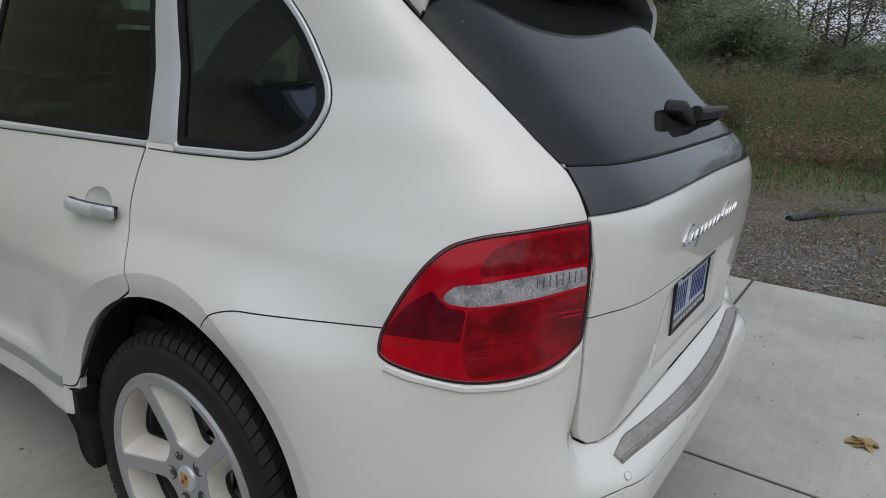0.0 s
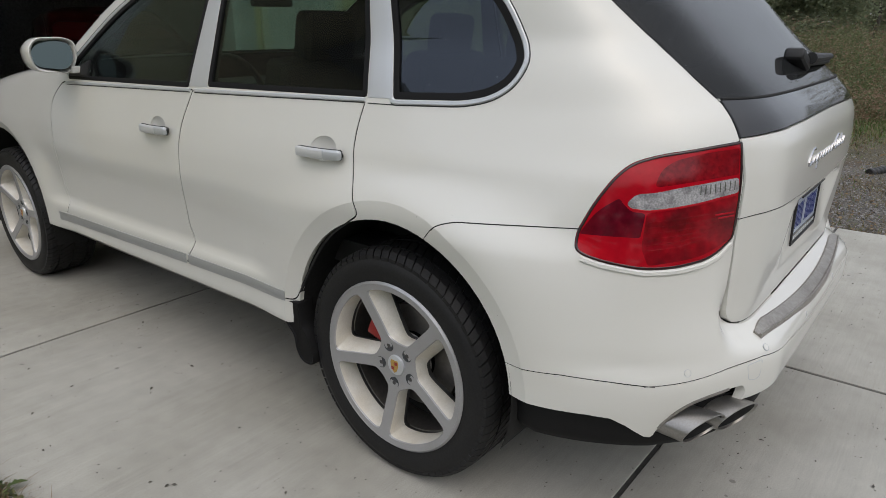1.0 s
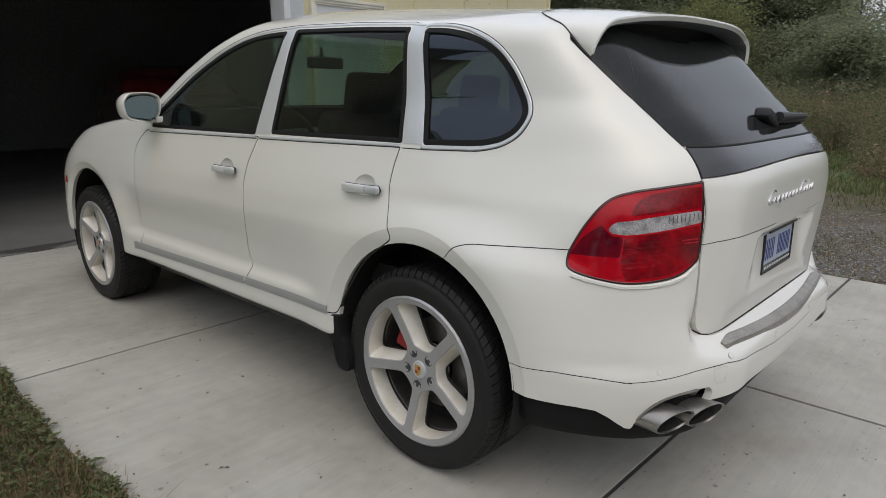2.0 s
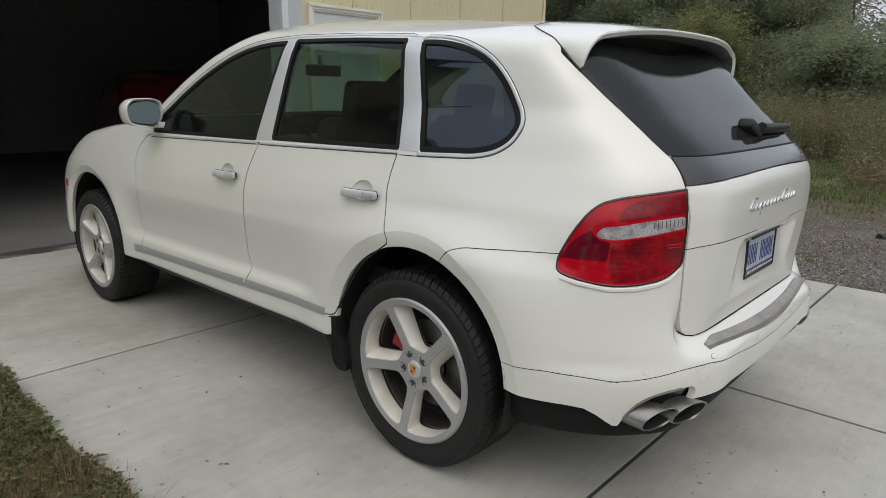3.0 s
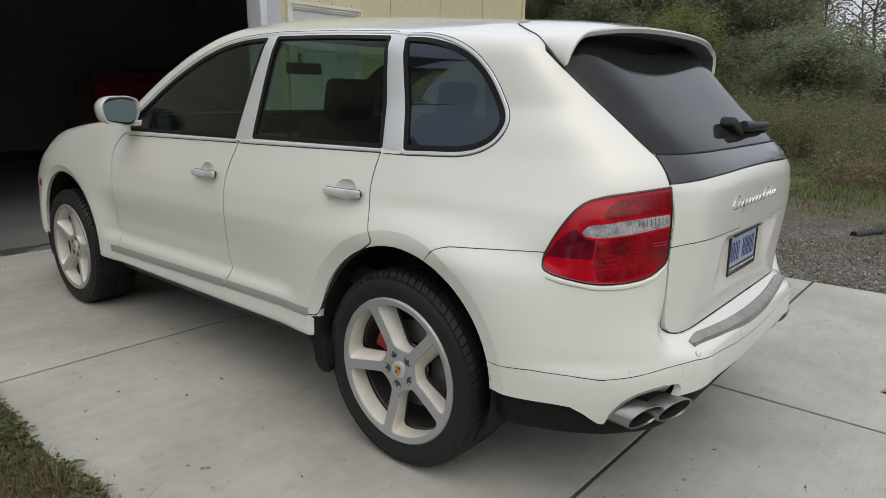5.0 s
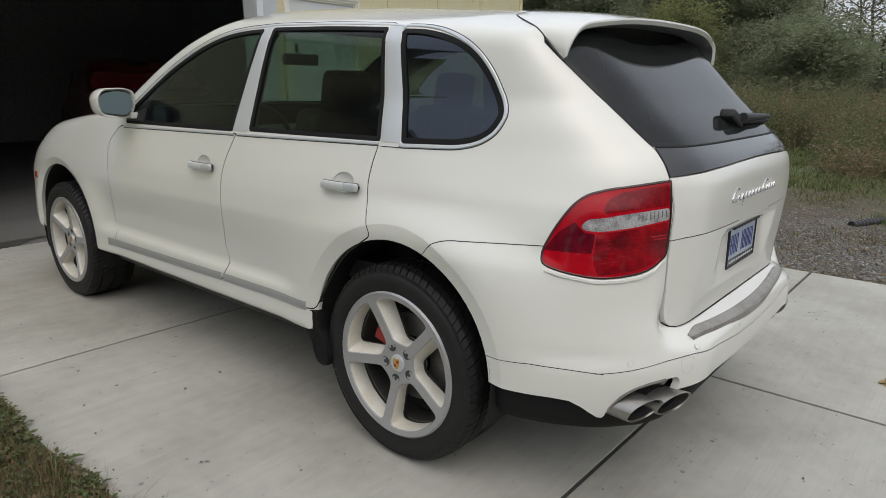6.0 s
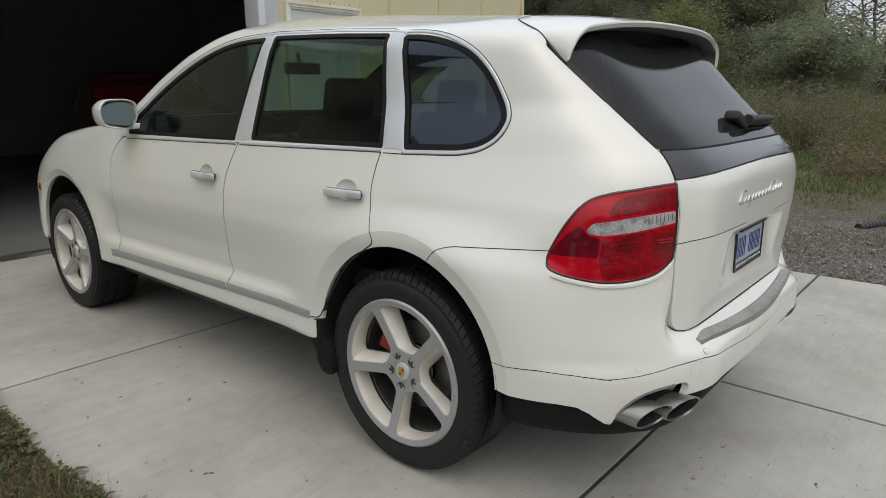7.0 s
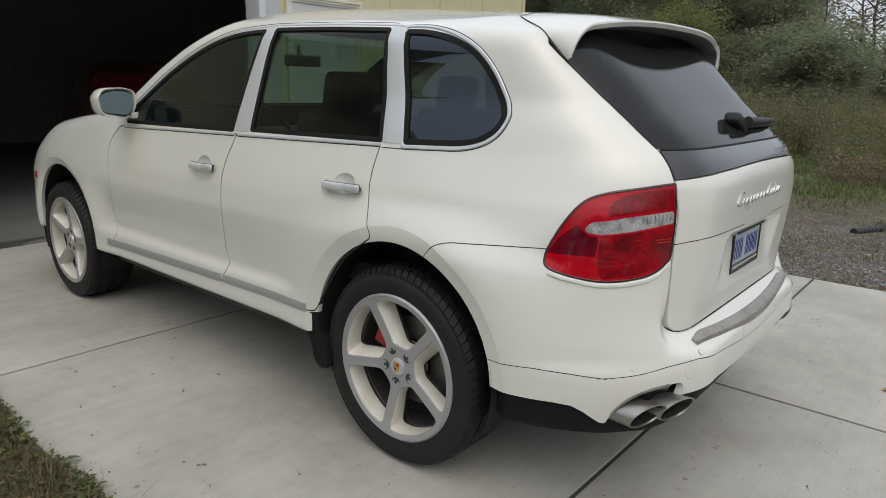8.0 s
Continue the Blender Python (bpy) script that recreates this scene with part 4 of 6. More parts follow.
# Spoiler over the rear window.
def spoiler_line(s):
    """Front edge on the roof, rear lip, for s from -1 to 1."""
    q, sg = abs(s), math.copysign(1, s)
    if q < 0.68:
        u = q / 0.68
        front = np.array((0.50 * u, -0.135 - 0.055 * u ** 2, 0))
        lip = np.array((0.545 * u, -0.565 + 0.062 * u ** 2.2, 1.566 - 0.030 * u ** 3))
        return front, lip, sg, None
    u = (q - 0.68) / 0.32
    a, b, c = np.array((0.50, -0.19)), np.array((0.660, -0.345)), np.array((0.645, -0.468))
    f = (1 - u) ** 2 * a + 2 * u * (1 - u) * b + u * u * c
    zf = (1 - u) ** 2 * 1.573 + 2 * u * (1 - u) * 1.515 + u * u * 1.424
    l = (1 - u) ** 2 * np.array((0.545, -0.503, 1.536)) + 2 * u * (1 - u) * np.array((0.640, -0.497, 1.520)) + u * u * np.array((0.655, -0.480, 1.428))
    return np.array((f[0], f[1], zf)), l, sg, u


bm = bmesh.new()
cols = []
for k in range(81):
    s = -1 + 2 * k / 80
    front, lip, sg, u = spoiler_line(s)
    if u is None:
        p = along("z", 2.0, 1.2, x=front[0], y=front[1])
    else:
        p = on_skin([(-front[0], front[1], front[2])])[0] * np.array((-1, 1, 1))
        blend = float(ramp(.1, .6, np.float64(u)))
        if blend < 1:
            p = p * blend + along("z", 2.0, 1.2, x=min(front[0], .64), y=front[1]) * (1 - blend)
    o = outwards(p)
    p = p + 0.002 * o
    q = abs(s)
    drop = np.array((0, 0.012, -0.023)) if u is None else np.array((-0.024 * min(1, u * 1.4), 0.012, -0.023 * (1 - u) ** 0.7))
    col = [p - 0.012 * o]
    for i in range(7):
        v = i / 6
        c = p * (1 - v) + lip * v
        c = c + np.array((0, 0, 0.007 * 4 * v * (1 - v) * (1 - 0.6 * (u or 0))))
        col.append(c)
    col.append(lip + drop * 0.25 + np.array((0, -0.004, 0)))
    col.append(lip + drop * 0.8 + np.array((0, -0.002, 0)))
    col.append(lip + drop + np.array((0, 0.010, 0)))
    inner = lip + drop + (np.array((0, 0.075, -0.002)) if u is None else np.array((-0.03 * u, 0.075 - 0.055 * u, -0.002)))
    col.append(inner)
    cols.append([bm.verts.new((sg * c[0], c[1], c[2])) for c in col])
for a, b in zip(cols, cols[1:]):
    for i in range(len(a) - 1):
        face = bm.faces.new((a[i], a[i + 1], b[i + 1], b[i]))
        face.material_index = 1 if i >= len(a) - 3 else 0
bmesh.ops.recalc_face_normals(bm, faces=bm.faces)
seam = [tuple(c[1].co) for c in cols]
spoiler = part("roof_spoiler", bm, WHITE, car)
# The faces under the lip are dark grey instead of white.
spoiler.data.materials.append(UNDERSIDE)
bm = bmesh.new()
tube(bm, seam, 0.0018, 6)
part("spoiler_joint", bm, BLACK, spoiler)
bm = bmesh.new()
box(bm, (-0.15, -0.500, 1.546), (0.15, -0.47, 1.556), 0.004)
part("brake_light", bm, LAMPRIM, spoiler)

# Steel step on the bumper.
bm = bmesh.new()
rows = []
for k in range(41):
    x = -0.525 + 1.05 * k / 40
    e = 1 - (x / 0.56) ** 2
    yb, yf = -0.864 - 0.044 * e, -0.894 - 0.044 * e
    if abs(x) > 0.46:
        yb -= (abs(x) - 0.46) * 0.25
    row = []
    for i in range(7):
        v = i / 6
        y = yb + (yf - yb) * v
        p = above(x, y)
        row.append(bm.verts.new(p + np.array((0, 0, 0.006 if 0 < i else 0.002))))
    row.append(bm.verts.new((x, yf - 0.006, row[-1].co.z - 0.004)))
    row.append(bm.verts.new((x, yf - 0.007, row[-2].co.z - 0.020)))
    rows.append(row)
for a, b in zip(rows, rows[1:]):
    for i in range(len(a) - 1):
        bm.faces.new((a[i], b[i], b[i + 1], a[i + 1]))
r = bmesh.ops.extrude_edge_only(bm, edges=[e for e in bm.edges if e.is_boundary])
for v in r["geom"]:
    if isinstance(v, bmesh.types.BMVert):
        v.co.z -= 0.006
bmesh.ops.recalc_face_normals(bm, faces=bm.faces)
front_edge = [tuple(r[6].co) for r in rows]
part("step_plate", bm, STEPSTEEL, rear_bumper, "scuffed brushed-steel step plate")
bm = bmesh.new()
tube(bm, [(x, y - .004, z + .001) for x, y, z in front_edge], 0.0032, 8)
part("step_edge", bm, STEPSTEEL, rear_bumper, "worn edge of the step plate")

# Black seals in the joints of the tailgate.
for line in ([TAILGATE_HALF[3:], [(-x, z) for x, z in TAILGATE_HALF[3:]]]):
    part("tailgate_seal", ribbon(dense(line, .03), 0.0075, -0.0035, behind, False, 0.013), LINER, car)
TAB["rear"] = smooth_table(REAR_GATE)
part("tailgate_seal", ribbon(dense([(-0.53, .620), (0.53, .620)], .04), 0.0070, -0.0050, behind, False, 0.020), LINER, car)
TAB["rear"] = smooth_table(REAR)
part("glass_joint", ribbon(dense([(-0.575, 1.1705), (0.575, 1.1705)], .04), 0.006, 0.0012, behind, False, 0.006), LINER, tailgate)
for s in (1,):
    part("crease_seal", ribbon(dense([(s * -0.598, .9027), (s * -0.56, .909), (s * -0.5, .913), (s * -0.32, .912), (s * -0.17, .911)], .03), 0.0065, -0.0018, behind, False, 0.012), LINER, tailgate)

# Dark rims round the tail lamps.
def at_corner(u, v):
    lo, hi = 1.6, 0.4
    for _ in range(40):
        mid = (lo + hi) / 2
        p = np.array(from_corner(u, v, mid))
        if body(*p) > 0:
            lo = mid
        else:
            hi = mid
    return np.array(from_corner(u, v, hi))


for s in (1, -1):
    bm = ribbon(dense(grown(LAMP, -0.0030) + [grown(LAMP, -0.0030)[0]], 0.02)[:-1], 0.0056, 0.0010, at_corner, True, 0.005)
    part("lamp_rim", mirrored(bm) if s < 0 else bm, LAMPRIM, car)
    bm = ribbon(dense([(-.204, .815), (-.165, .803), (-.127, .797), (-.066, .788), (.012, .791), (.075, .801), (.118, .816), (.152, .846)], 0.02), 0.012, 0.005, at_corner, False, 0.004)
    part("lamp_ledge", mirrored(bm) if s < 0 else bm, WHITE, rear_bumper)
    # ribs, cells and reflector bars inside the lenses
    for name, lines, wide, high, mat in (
            ("lens_rib", [[(-.058, .904 - .013 * k), (.02, .914 - .013 * k), (.145 - .003 * k * k, .930 - .0128 * k)] for k in range(6)], .0030, .0003, MIDRED),
            ("lens_bar", [[(.100, .917), (.148, .921)], [(.108, .909), (.150, .913)]], .004, .0010, RED),
            ("slot_edge", [[(-.094, .934), (-.06, .930), (.002, .937), (.062, .946), (.150, .962)]], .0045, .0008, RED),
            ("reflector_rib", [[(.06 + .012 * k, .966 + .001 * k), (.06 + .012 * k, .986 + .0012 * k)] for k in range(8)], .0022, .0006, CHROME)):
        for pts in lines:
            bm = ribbon(dense(pts, .02), wide, high, at_corner, False, 0.002)
            part(name, mirrored(bm) if s < 0 else bm, mat, lamps[s])

# Dark seal in the joint along the bumper.
for s in (1, -1):
    bm = ribbon(dense(BUMPER_JOINT_SIDE[1:], .02), 0.007, -0.0022, left, False, 0.012)
    part("bumper_joint", mirrored(bm) if s < 0 else bm, LINER, rear_bumper)
part("bumper_joint", ribbon(dense(BUMPER_JOINT_REAR, .02), 0.007, -0.0022, behind, False, 0.012), LINER, rear_bumper)

# Parking sensors, towing-eye cover.
for s in (1, -1):
    for x, z in ((-0.747, 0.553), (-0.535, 0.574), (-0.195, 0.549)):
        p = behind(x, z)
        o = outwards(p)
        turn_to = Vector(o).to_track_quat("Z", "Y").to_matrix().to_4x4()
        for name, prof, mat in (("parking_sensor", [(-.004, .0001), (.0012, .0001), (.0008, .0075), (-.004, .0085)], WHITE), ("sensor_ring", [(-.004, .0085), (.0004, .0085), (.0004, .0093), (-.004, .0093)], TRIMGREY)):
            bm = bmesh.new()
            spin(bm, prof, 24, "z")
            bmesh.ops.transform(bm, matrix=Matrix.Translation(p) @ turn_to, verts=bm.verts)
            if s < 0:
                mirrored(bm)
            part(name, bm, mat, rear_bumper)
cover = rounded([(-0.561, 0.551, .004), (-0.603, 0.545, .004), (-0.598, 0.502, .015), (-0.566, 0.500, .015)], 0.01, 4)
part("towing_cover_joint", ribbon(cover, 0.0016, 0.0003, behind, True, 0.002), TRIMGREY, rear_bumper)

# Tail pipes.
for s in (1, -1):
    for x, y in ((-0.722, -0.845), (-0.618, -0.893)):
        bm = bmesh.new()
        rows = []
        for dy, sc in ((0.30, .84), (0.12, .92), (0.04, .97), (0.0, 1.0), (-0.006, 1.0), (-0.007, .955), (0.0, .90), (0.03, .86), (0.20, .84)):
            rows.append([bm.verts.new((x + 0.059 * sc * math.cos(t), y + dy - 0.022 * math.sin(t) + (-0.40 * 0.059 * math.cos(t) if dy < .05 else 0), 0.408 + 0.043 * sc * math.sin(t))) for t in [2 * math.pi * k / 36 for k in range(36)]])
        for i, (a, b) in enumerate(zip(rows, rows[1:])):
            for k in range(36):
                f = bm.faces.new((a[k], a[(k + 1) % 36], b[(k + 1) % 36], b[k]))
                f.material_index = 1 if i >= 6 else 0
        f = bm.faces.new(rows[-1])
        f.material_index = 1
        bmesh.ops.recalc_face_normals(bm, faces=bm.faces)
        if s < 0:
            mirrored(bm)
        ob = part("tail_pipe", bm, STEEL, car, "oval brushed-steel tail pipe")
        ob.data.materials.append(PIPE_IN)
    bm = ribbon([(u, v) for u, v in dense(PIPE_CUT, .02) if v > 0.40 and u < -0.625], 0.008, 0.002, behind, False, 0.012)
    part("pipe_surround", mirrored(bm) if s < 0 else bm, STEEL, rear_bumper)

# Number plate with its frame and lamp bar; the characters are plain bars.
tilt = Matrix.Rotation(math.atan2(-0.019, 0.13), 4, "X")


def plate_box(bm, u0, u1, v0, v1, d0, d1, bevel=0.0):
    vs = box(bm, (u0, d0, v0), (u1, d1, v1), bevel)
    return vs


def plate_part(name, boxes, mat, parent, label="", bevel=0.0):
    bm = bmesh.new()
    for q in boxes:
        plate_box(bm, *q, bevel)
    bmesh.ops.transform(bm, matrix=Matrix.Translation((0.0, -0.863, 0.807)) @ Matrix.Rotation(0.0, 4, "X"), verts=bm.verts)
    return part(name, bm, mat, parent, label, smooth=bevel > 0)


holder = plate_part("plate_frame", [(-.158, .158, -.080, -.074, -.009, .03), (-.158, .158, .060, .066, -.009, .03), (-.158, -.152, -.074, .060, -.009, .03), (.152, .158, -.074, .060, -.009, .03), (-.154, .154, -.075, .061, .0, .03)], BLACK, car, "black number plate frame", 0.002)
plate_part("number_plate", [(-.1515, .1515, -.050, .059, -.004, .0)], PLATE, holder, "white number plate with blue characters")
xs = [-.128, -.092, -.056, .010, .045, .080, .115]
for x in xs:
    plate_part("plate_character", [(x - .0125, x - .0055, -.036, .036, -.0052, -.004), (x + .0055, x + .0125, -.036, .036, -.0052, -.004), (x - .0055, x + .0055, -.004, .004, -.0052, -.004)], PLATEBLUE, holder)
plate_part("frame_strip", [(-.150, .150, -.073, -.051, -.006, .0)], SMOKE, holder)
for k in range(11):
    plate_part("writing_bar", [(-.13 + .026 * k, -.112 + .026 * k, -.066, -.058, -.0066, -.006)], TRIMGREY, holder)
plate_part("plate_lamp", [(-.150, .150, .062, .084, -.020, .02)], BLACK, holder, "", 0.004)
part("plate_ledge", ribbon(dense([(-0.185, .705), (0.185, .705)], .03), 0.010, 0.006, behind), WHITE, tailgate)

# Script badge as a plain flowing chrome line.
def flowing(x0, x1, tall, beats, base=0.986):
    """A slanted wavy stroke with one tall open loop at its start."""
    pts = [(0.050, tall * .86), (0.040, tall), (0.022, tall * .92), (0.006, tall * .55), (0.000, tall * .25), (0.008, 0.001), (0.022, 0.000), (0.034, 0.008)]
    n = beats * 10
    for k in range(n + 1):
        q = k / n
        wave = 0.5 - 0.5 * math.cos(2 * math.pi * beats * q)
        pts.append((0.040 + (x1 - x0 - 0.040) * q + .004 * math.sin(2 * math.pi * beats * q), 0.020 * wave))
    return [(x0 + u + 0.30 * v, base + v) for u, v in pts]


badge = part("badge", ribbon(flowing(-0.300, 0.010, 0.042, 7), 0.0038, 0.0035, behind), CHROME, car, "chrome lettering shape on the tailgate")
part("badge_stroke", ribbon(flowing(0.025, 0.192, 0.040, 4), 0.0038, 0.0035, behind), CHROME, badge)
for x, low, high in ((-0.185, -.022, .020), (0.120, .0, .036)):
    part("badge_stroke", ribbon(dense([(x + 0.30 * low, .986 + low), (x + 0.30 * high, .986 + high)], .01), 0.0036, 0.0035, behind), CHROME, badge)

# Rear wiper.
bm = bmesh.new()
p = behind(0.02, 1.235)
box(bm, p + np.array((-0.050, -0.042, -0.018)), p + np.array((0.075, 0.014, 0.018)), 0.015, Matrix.Rotation(radians(20), 4, "Y"))
wiper = part("rear_wiper", bm, BLACK, car, "black rear wiper resting on the glass")
bm = bmesh.new()
tube(bm, [behind(x, 1.236 - .02 * x) + np.array((0, -0.034 - .01 * (x < .2), 0.004)) for x in (0.06, 0.15, 0.25, 0.36, 0.44)], [.017, .015, .013, .012, .009], 10)
part("wiper_arm", bm, BLACK, wiper)
bm = bmesh.new()
tube(bm, [behind(x, 1.224 - .02 * x) + np.array((0, -0.012, 0)) for x in (0.08, 0.15, 0.25, 0.36, 0.47)], .009, 8)
part("wiper_blade", bm, BLACK, wiper)

# ---- cabin ----
lining = shell(0.09, 0.02, 0.032, 0.09)
for hole in (FRONT_WINDOW, REAR_WINDOW, QUARTER_WINDOW):
    lining = carve(lining, prism(grown(hole, -0.002), from_side, -1.3, 1.3), "DIFFERENCE")
lining = carve(lining, prism(WINDSCREEN, from_rear, 0.9, 3.0), "DIFFERENCE")
lining = carve(lining, prism(grown(REAR_GLASS, -0.002), from_rear, -1.4, -0.2), "DIFFERENCE")
for y, z, r in (REAR_ARCH, FRONT_ARCH):
    lining = carve(lining, prism([(y + (r + .03) * math.cos(t), z + (r + .03) * math.sin(t)) for t in [2 * math.pi * k / 40 for k in range(40)]], from_side, -1.3, 1.3), "DIFFERENCE")
lining = carve(lining, prism([(-1.3, 0.2), (-1.3, .70), (4.2, .70), (4.2, .2)], from_side, -1.3, 1.3), "DIFFERENCE")
part("cabin_lining", lining, LINING, car)
bm = bmesh.new()
box(bm, (-0.80, -0.70, 0.60), (0.80, 2.2, 0.68))
part("cabin_floor", bm, SEAT, car)
bm = bmesh.new()
box(bm, (-0.78, 1.62, 0.70), (0.78, 2.15, 1.08), 0.08)
part("dashboard", bm, SEAT, car)


def seat(x0, x1, y, lean, heads, high):
    bm = bmesh.new()
    box(bm, (x0, y, 0.66), (x1, y + 0.55, 0.80), 0.05)
    ob = part("seat", bm, SEAT, car)
    bm = bmesh.new()
    box(bm, (x0, -0.07, 0.0), (x1, 0.07, high), 0.06)
    bmesh.ops.transform(bm, matrix=Matrix.Translation((0, y + 0.02, 0.74)) @ Matrix.Rotation(lean, 4, "X"), verts=bm.verts)
    part("seat_back", bm, SEAT, ob)
    for x in heads:
        bm = bmesh.new()
        box(bm, (x - 0.13, -0.05, high - .02), (x + 0.13, 0.05, high + .17), 0.045)
        bmesh.ops.transform(bm, matrix=Matrix.Translation((0, y + 0.02, 0.74)) @ Matrix.Rotation(lean, 4, "X"), verts=bm.verts)
        part("head_rest", bm, SEAT, ob)


seat(-0.64, -0.14, 0.90, 0.20, (-0.39,), 0.50)
seat(0.14, 0.64, 0.90, 0.20, (0.39,), 0.50)
seat(-0.66, 0.66, -0.06, 0.24, (-0.42, 0.42), 0.52)
bm = bmesh.new()
ring = [(0.175 * math.cos(t), 0.175 * math.sin(t)) for t in [2 * math.pi * k / 32 for k in range(32)]]
tube(bm, [(-0.38 + a, 1.50 + 0.45 * b * 0.5, 1.06 + b * 0.9) for a, b in ring], 0.015, 8, close=True)
box(bm, (-0.46, 1.50, 1.02), (-0.30, 1.54, 1.10), 0.02)
box(bm, (-0.40, 1.52, 1.02), (-0.36, 1.70, 1.08), 0.01)
part("steering_wheel", bm, SEAT, car)


bm = bmesh.new()
box(bm, (-0.10, 1.645, 1.440), (0.14, 1.685, 1.505), 0.014)
tube(bm, [(0.02, 1.68, 1.49), (0.02, 1.70, 1.53), (0.02, 1.70, 1.56)], 0.012, 8)
part("interior_mirror", bm, SEAT, car)


# ---- wheels ----
def wheel(mirror, turn):
    """A five-spoke wheel, standing at the origin, face towards -x."""
    w = part("wheel", bmesh.new(), None, car)
    bm = bmesh.new()
    R, r = 0.365, 0.262
    prof = [(-.105, r), (-.125, r + .004), (-.134, r + .03), (-.136, r + .055), (-.130, R - .030), (-.118, R - .018), (-.10, R - .010), (-.09, R - .008), (.09, R - .008), (.10, R - .010), (.118, R - .018), (.130, R - .030), (.136, r + .055), (.134, r + .03), (.105, r)]
    spin(bm, prof, 96)
    tyre = part("tyre", bm, RUBBER, w)
    bm = bmesh.new()
    n = 72
    for row, xs in enumerate(((-.128, -.108, -.078), (-.070, -.040, -.006), (.006, .040, .070), (.078, .108, .128))):
        for k in range(n):
            t0 = 2 * math.pi * (k + 0.5 * (row % 2)) / n
            t1 = t0 + 2 * math.pi / n * 0.85
            top = []
            for s in (0, 1):
                for x in xs:
                    tt = (t1 if s else t0) + 0.18 * x / .12 * (1 if x > 0 else -1)
                    high = R - (.016 if abs(x) > .12 else (.003 if abs(x) > .10 else 0))
                    low = high - .012
                    top.append([bm.verts.new((x, q * math.cos(tt), q * math.sin(tt))) for q in (high, low)])
            a, b, c, d, e, f = top
            for q in ((a[0], b[0], e[0], d[0]), (b[0], c[0], f[0], e[0]), (a[0], d[0], d[1], a[1]), (c[0], c[1], f[1], f[0]), (a[1], b[1], b[0], a[0]), (b[1], c[1], c[0], b[0]), (d[0], e[0], e[1], d[1]), (e[0], f[0], f[1], e[1])):
                bm.faces.new(q)
    bmesh.ops.recalc_face_normals(bm, faces=bm.faces)
    part("tread", bm, RUBBER, w, smooth=False)
    bm = bmesh.new()
    spin(bm, [(-.132, .2615), (-.1345, .2625), (-.1345, .266), (-.129, .272), (-.112, .270), (-.105, .262), (.1, .262), (.11, .25), (-.09, .2505), (-.116, .2515)], 96)
    rim = part("rim", bm, ALLOY, w)
    bm = bmesh.new()
    spin(bm, [(-.050, .2525), (-.055, .2525), (-.05, .240), (.09, .236), (.09, .2455), (-.045, .2455)], 72)
    part("rim_barrel", bm, DISC, w)
    # the cast face: five spokes between dished pockets
    def face(rad):
        return -.102 - .032 * min(1, rad / .262) ** 1.4

    def line(points, n):
        """n points spread evenly along a broken line, without its last point."""
        q = [np.array(p, float) for p in points]
        d = np.r_[0, np.cumsum([np.linalg.norm(b - a) for a, b in zip(q, q[1:])])]
        s = np.linspace(0, d[-1], n + 1)[:-1]
        return [np.array([np.interp(v, d, [p[k] for p in q]) for k in range(2)]) for v in s]

    def arc(rad, a, b):
        return [(rad * math.sin(a + (b - a) * k / 8), rad * math.cos(a + (b - a) * k / 8)) for k in range(9)]

    def edge(a, off, r0, r1):
        """A line along the spoke at angle a, off to its side."""
        e, s = np.array((math.sin(a), math.cos(a))), np.array((-math.cos(a), math.sin(a)))
        return [e * math.sqrt(r0 * r0 - off * off) + s * off, e * math.sqrt(r1 * r1 - off * off) + s * off]

    def loop(a, near, far, r_out, r_in, soft):
        """Round one opening: from mid-rim to the spoke at a, to the hub, then up the next spoke."""
        b = a - 2 * math.pi / 5
        m = a - math.pi / 5
        e1, e2 = edge(a, near, r_out, r_in + .012), edge(b, -far, r_in + .012, r_out)
        a1, a2 = math.atan2(e1[0][0], e1[0][1]), math.atan2(e2[1][0], e2[1][1])
        while a1 > m + math.pi:
            a1 -= 2 * math.pi
        while a1 < m - math.pi:
            a1 += 2 * math.pi
        while a2 > m + math.pi:
            a2 -= 2 * math.pi
        while a2 < m - math.pi:
            a2 += 2 * math.pi
        inner = np.array((r_in * math.sin(m), r_in * math.cos(m)))
        q = line(arc(r_out, m, a1), 8) + line(e1, 12) + line([e1[1], inner], 5) + line([inner, e2[0]], 5) + line(e2, 12) + line(arc(r_out, a2, m), 8)
        for _ in range(soft):
            q = [(q[i - 1] + 2 * q[i] + q[(i + 1) % 50]) / 4 for i in range(50)]
        return q

    def sector(a):
        """The outer bounds of the face round that opening, point by point."""
        b, m = a - 2 * math.pi / 5, a - math.pi / 5
        e1, e2 = edge(a, 0, .262, .046), edge(b, 0, .046, .262)
        return line(arc(.262, m, a), 8) + line(e1, 12) + line(arc(.046, a, m), 5) + line(arc(.046, m, b), 5) + line(e2, 12) + line(arc(.262, b, m), 8)

    openings = []
    for k in range(5):
        a = turn + 2 * math.pi * k / 5
        rows = []
        s, f0 = sector(a), loop(a, .0175, .0175, .2475, .076, 2)
        f1, b1 = loop(a, .0195, .0195, .2455, .078, 2), loop(a, .043, .020, .243, .084, 3)
        rows.append([(face(np.hypot(*p)), *p) for p in s])
        rows.append([(face(np.hypot(*p)), *p) for p in f0])
        rows.append([(face(np.hypot(*p)) + .004, *p) for p in f1])
        for v, dep in ((.35, .30), (.7, .66), (1.0, 1.0)):
            row = []
            for p, q in zip(f1, b1):
                c = p * (1 - v) + q * v
                x0 = face(np.hypot(*p)) + .004
                row.append((x0 + (-.062 - x0) * dep, *c))
            rows.append(row)
        rows.append([(-.048, *(q * 1.0)) for q in b1])
        openings.append(rows)
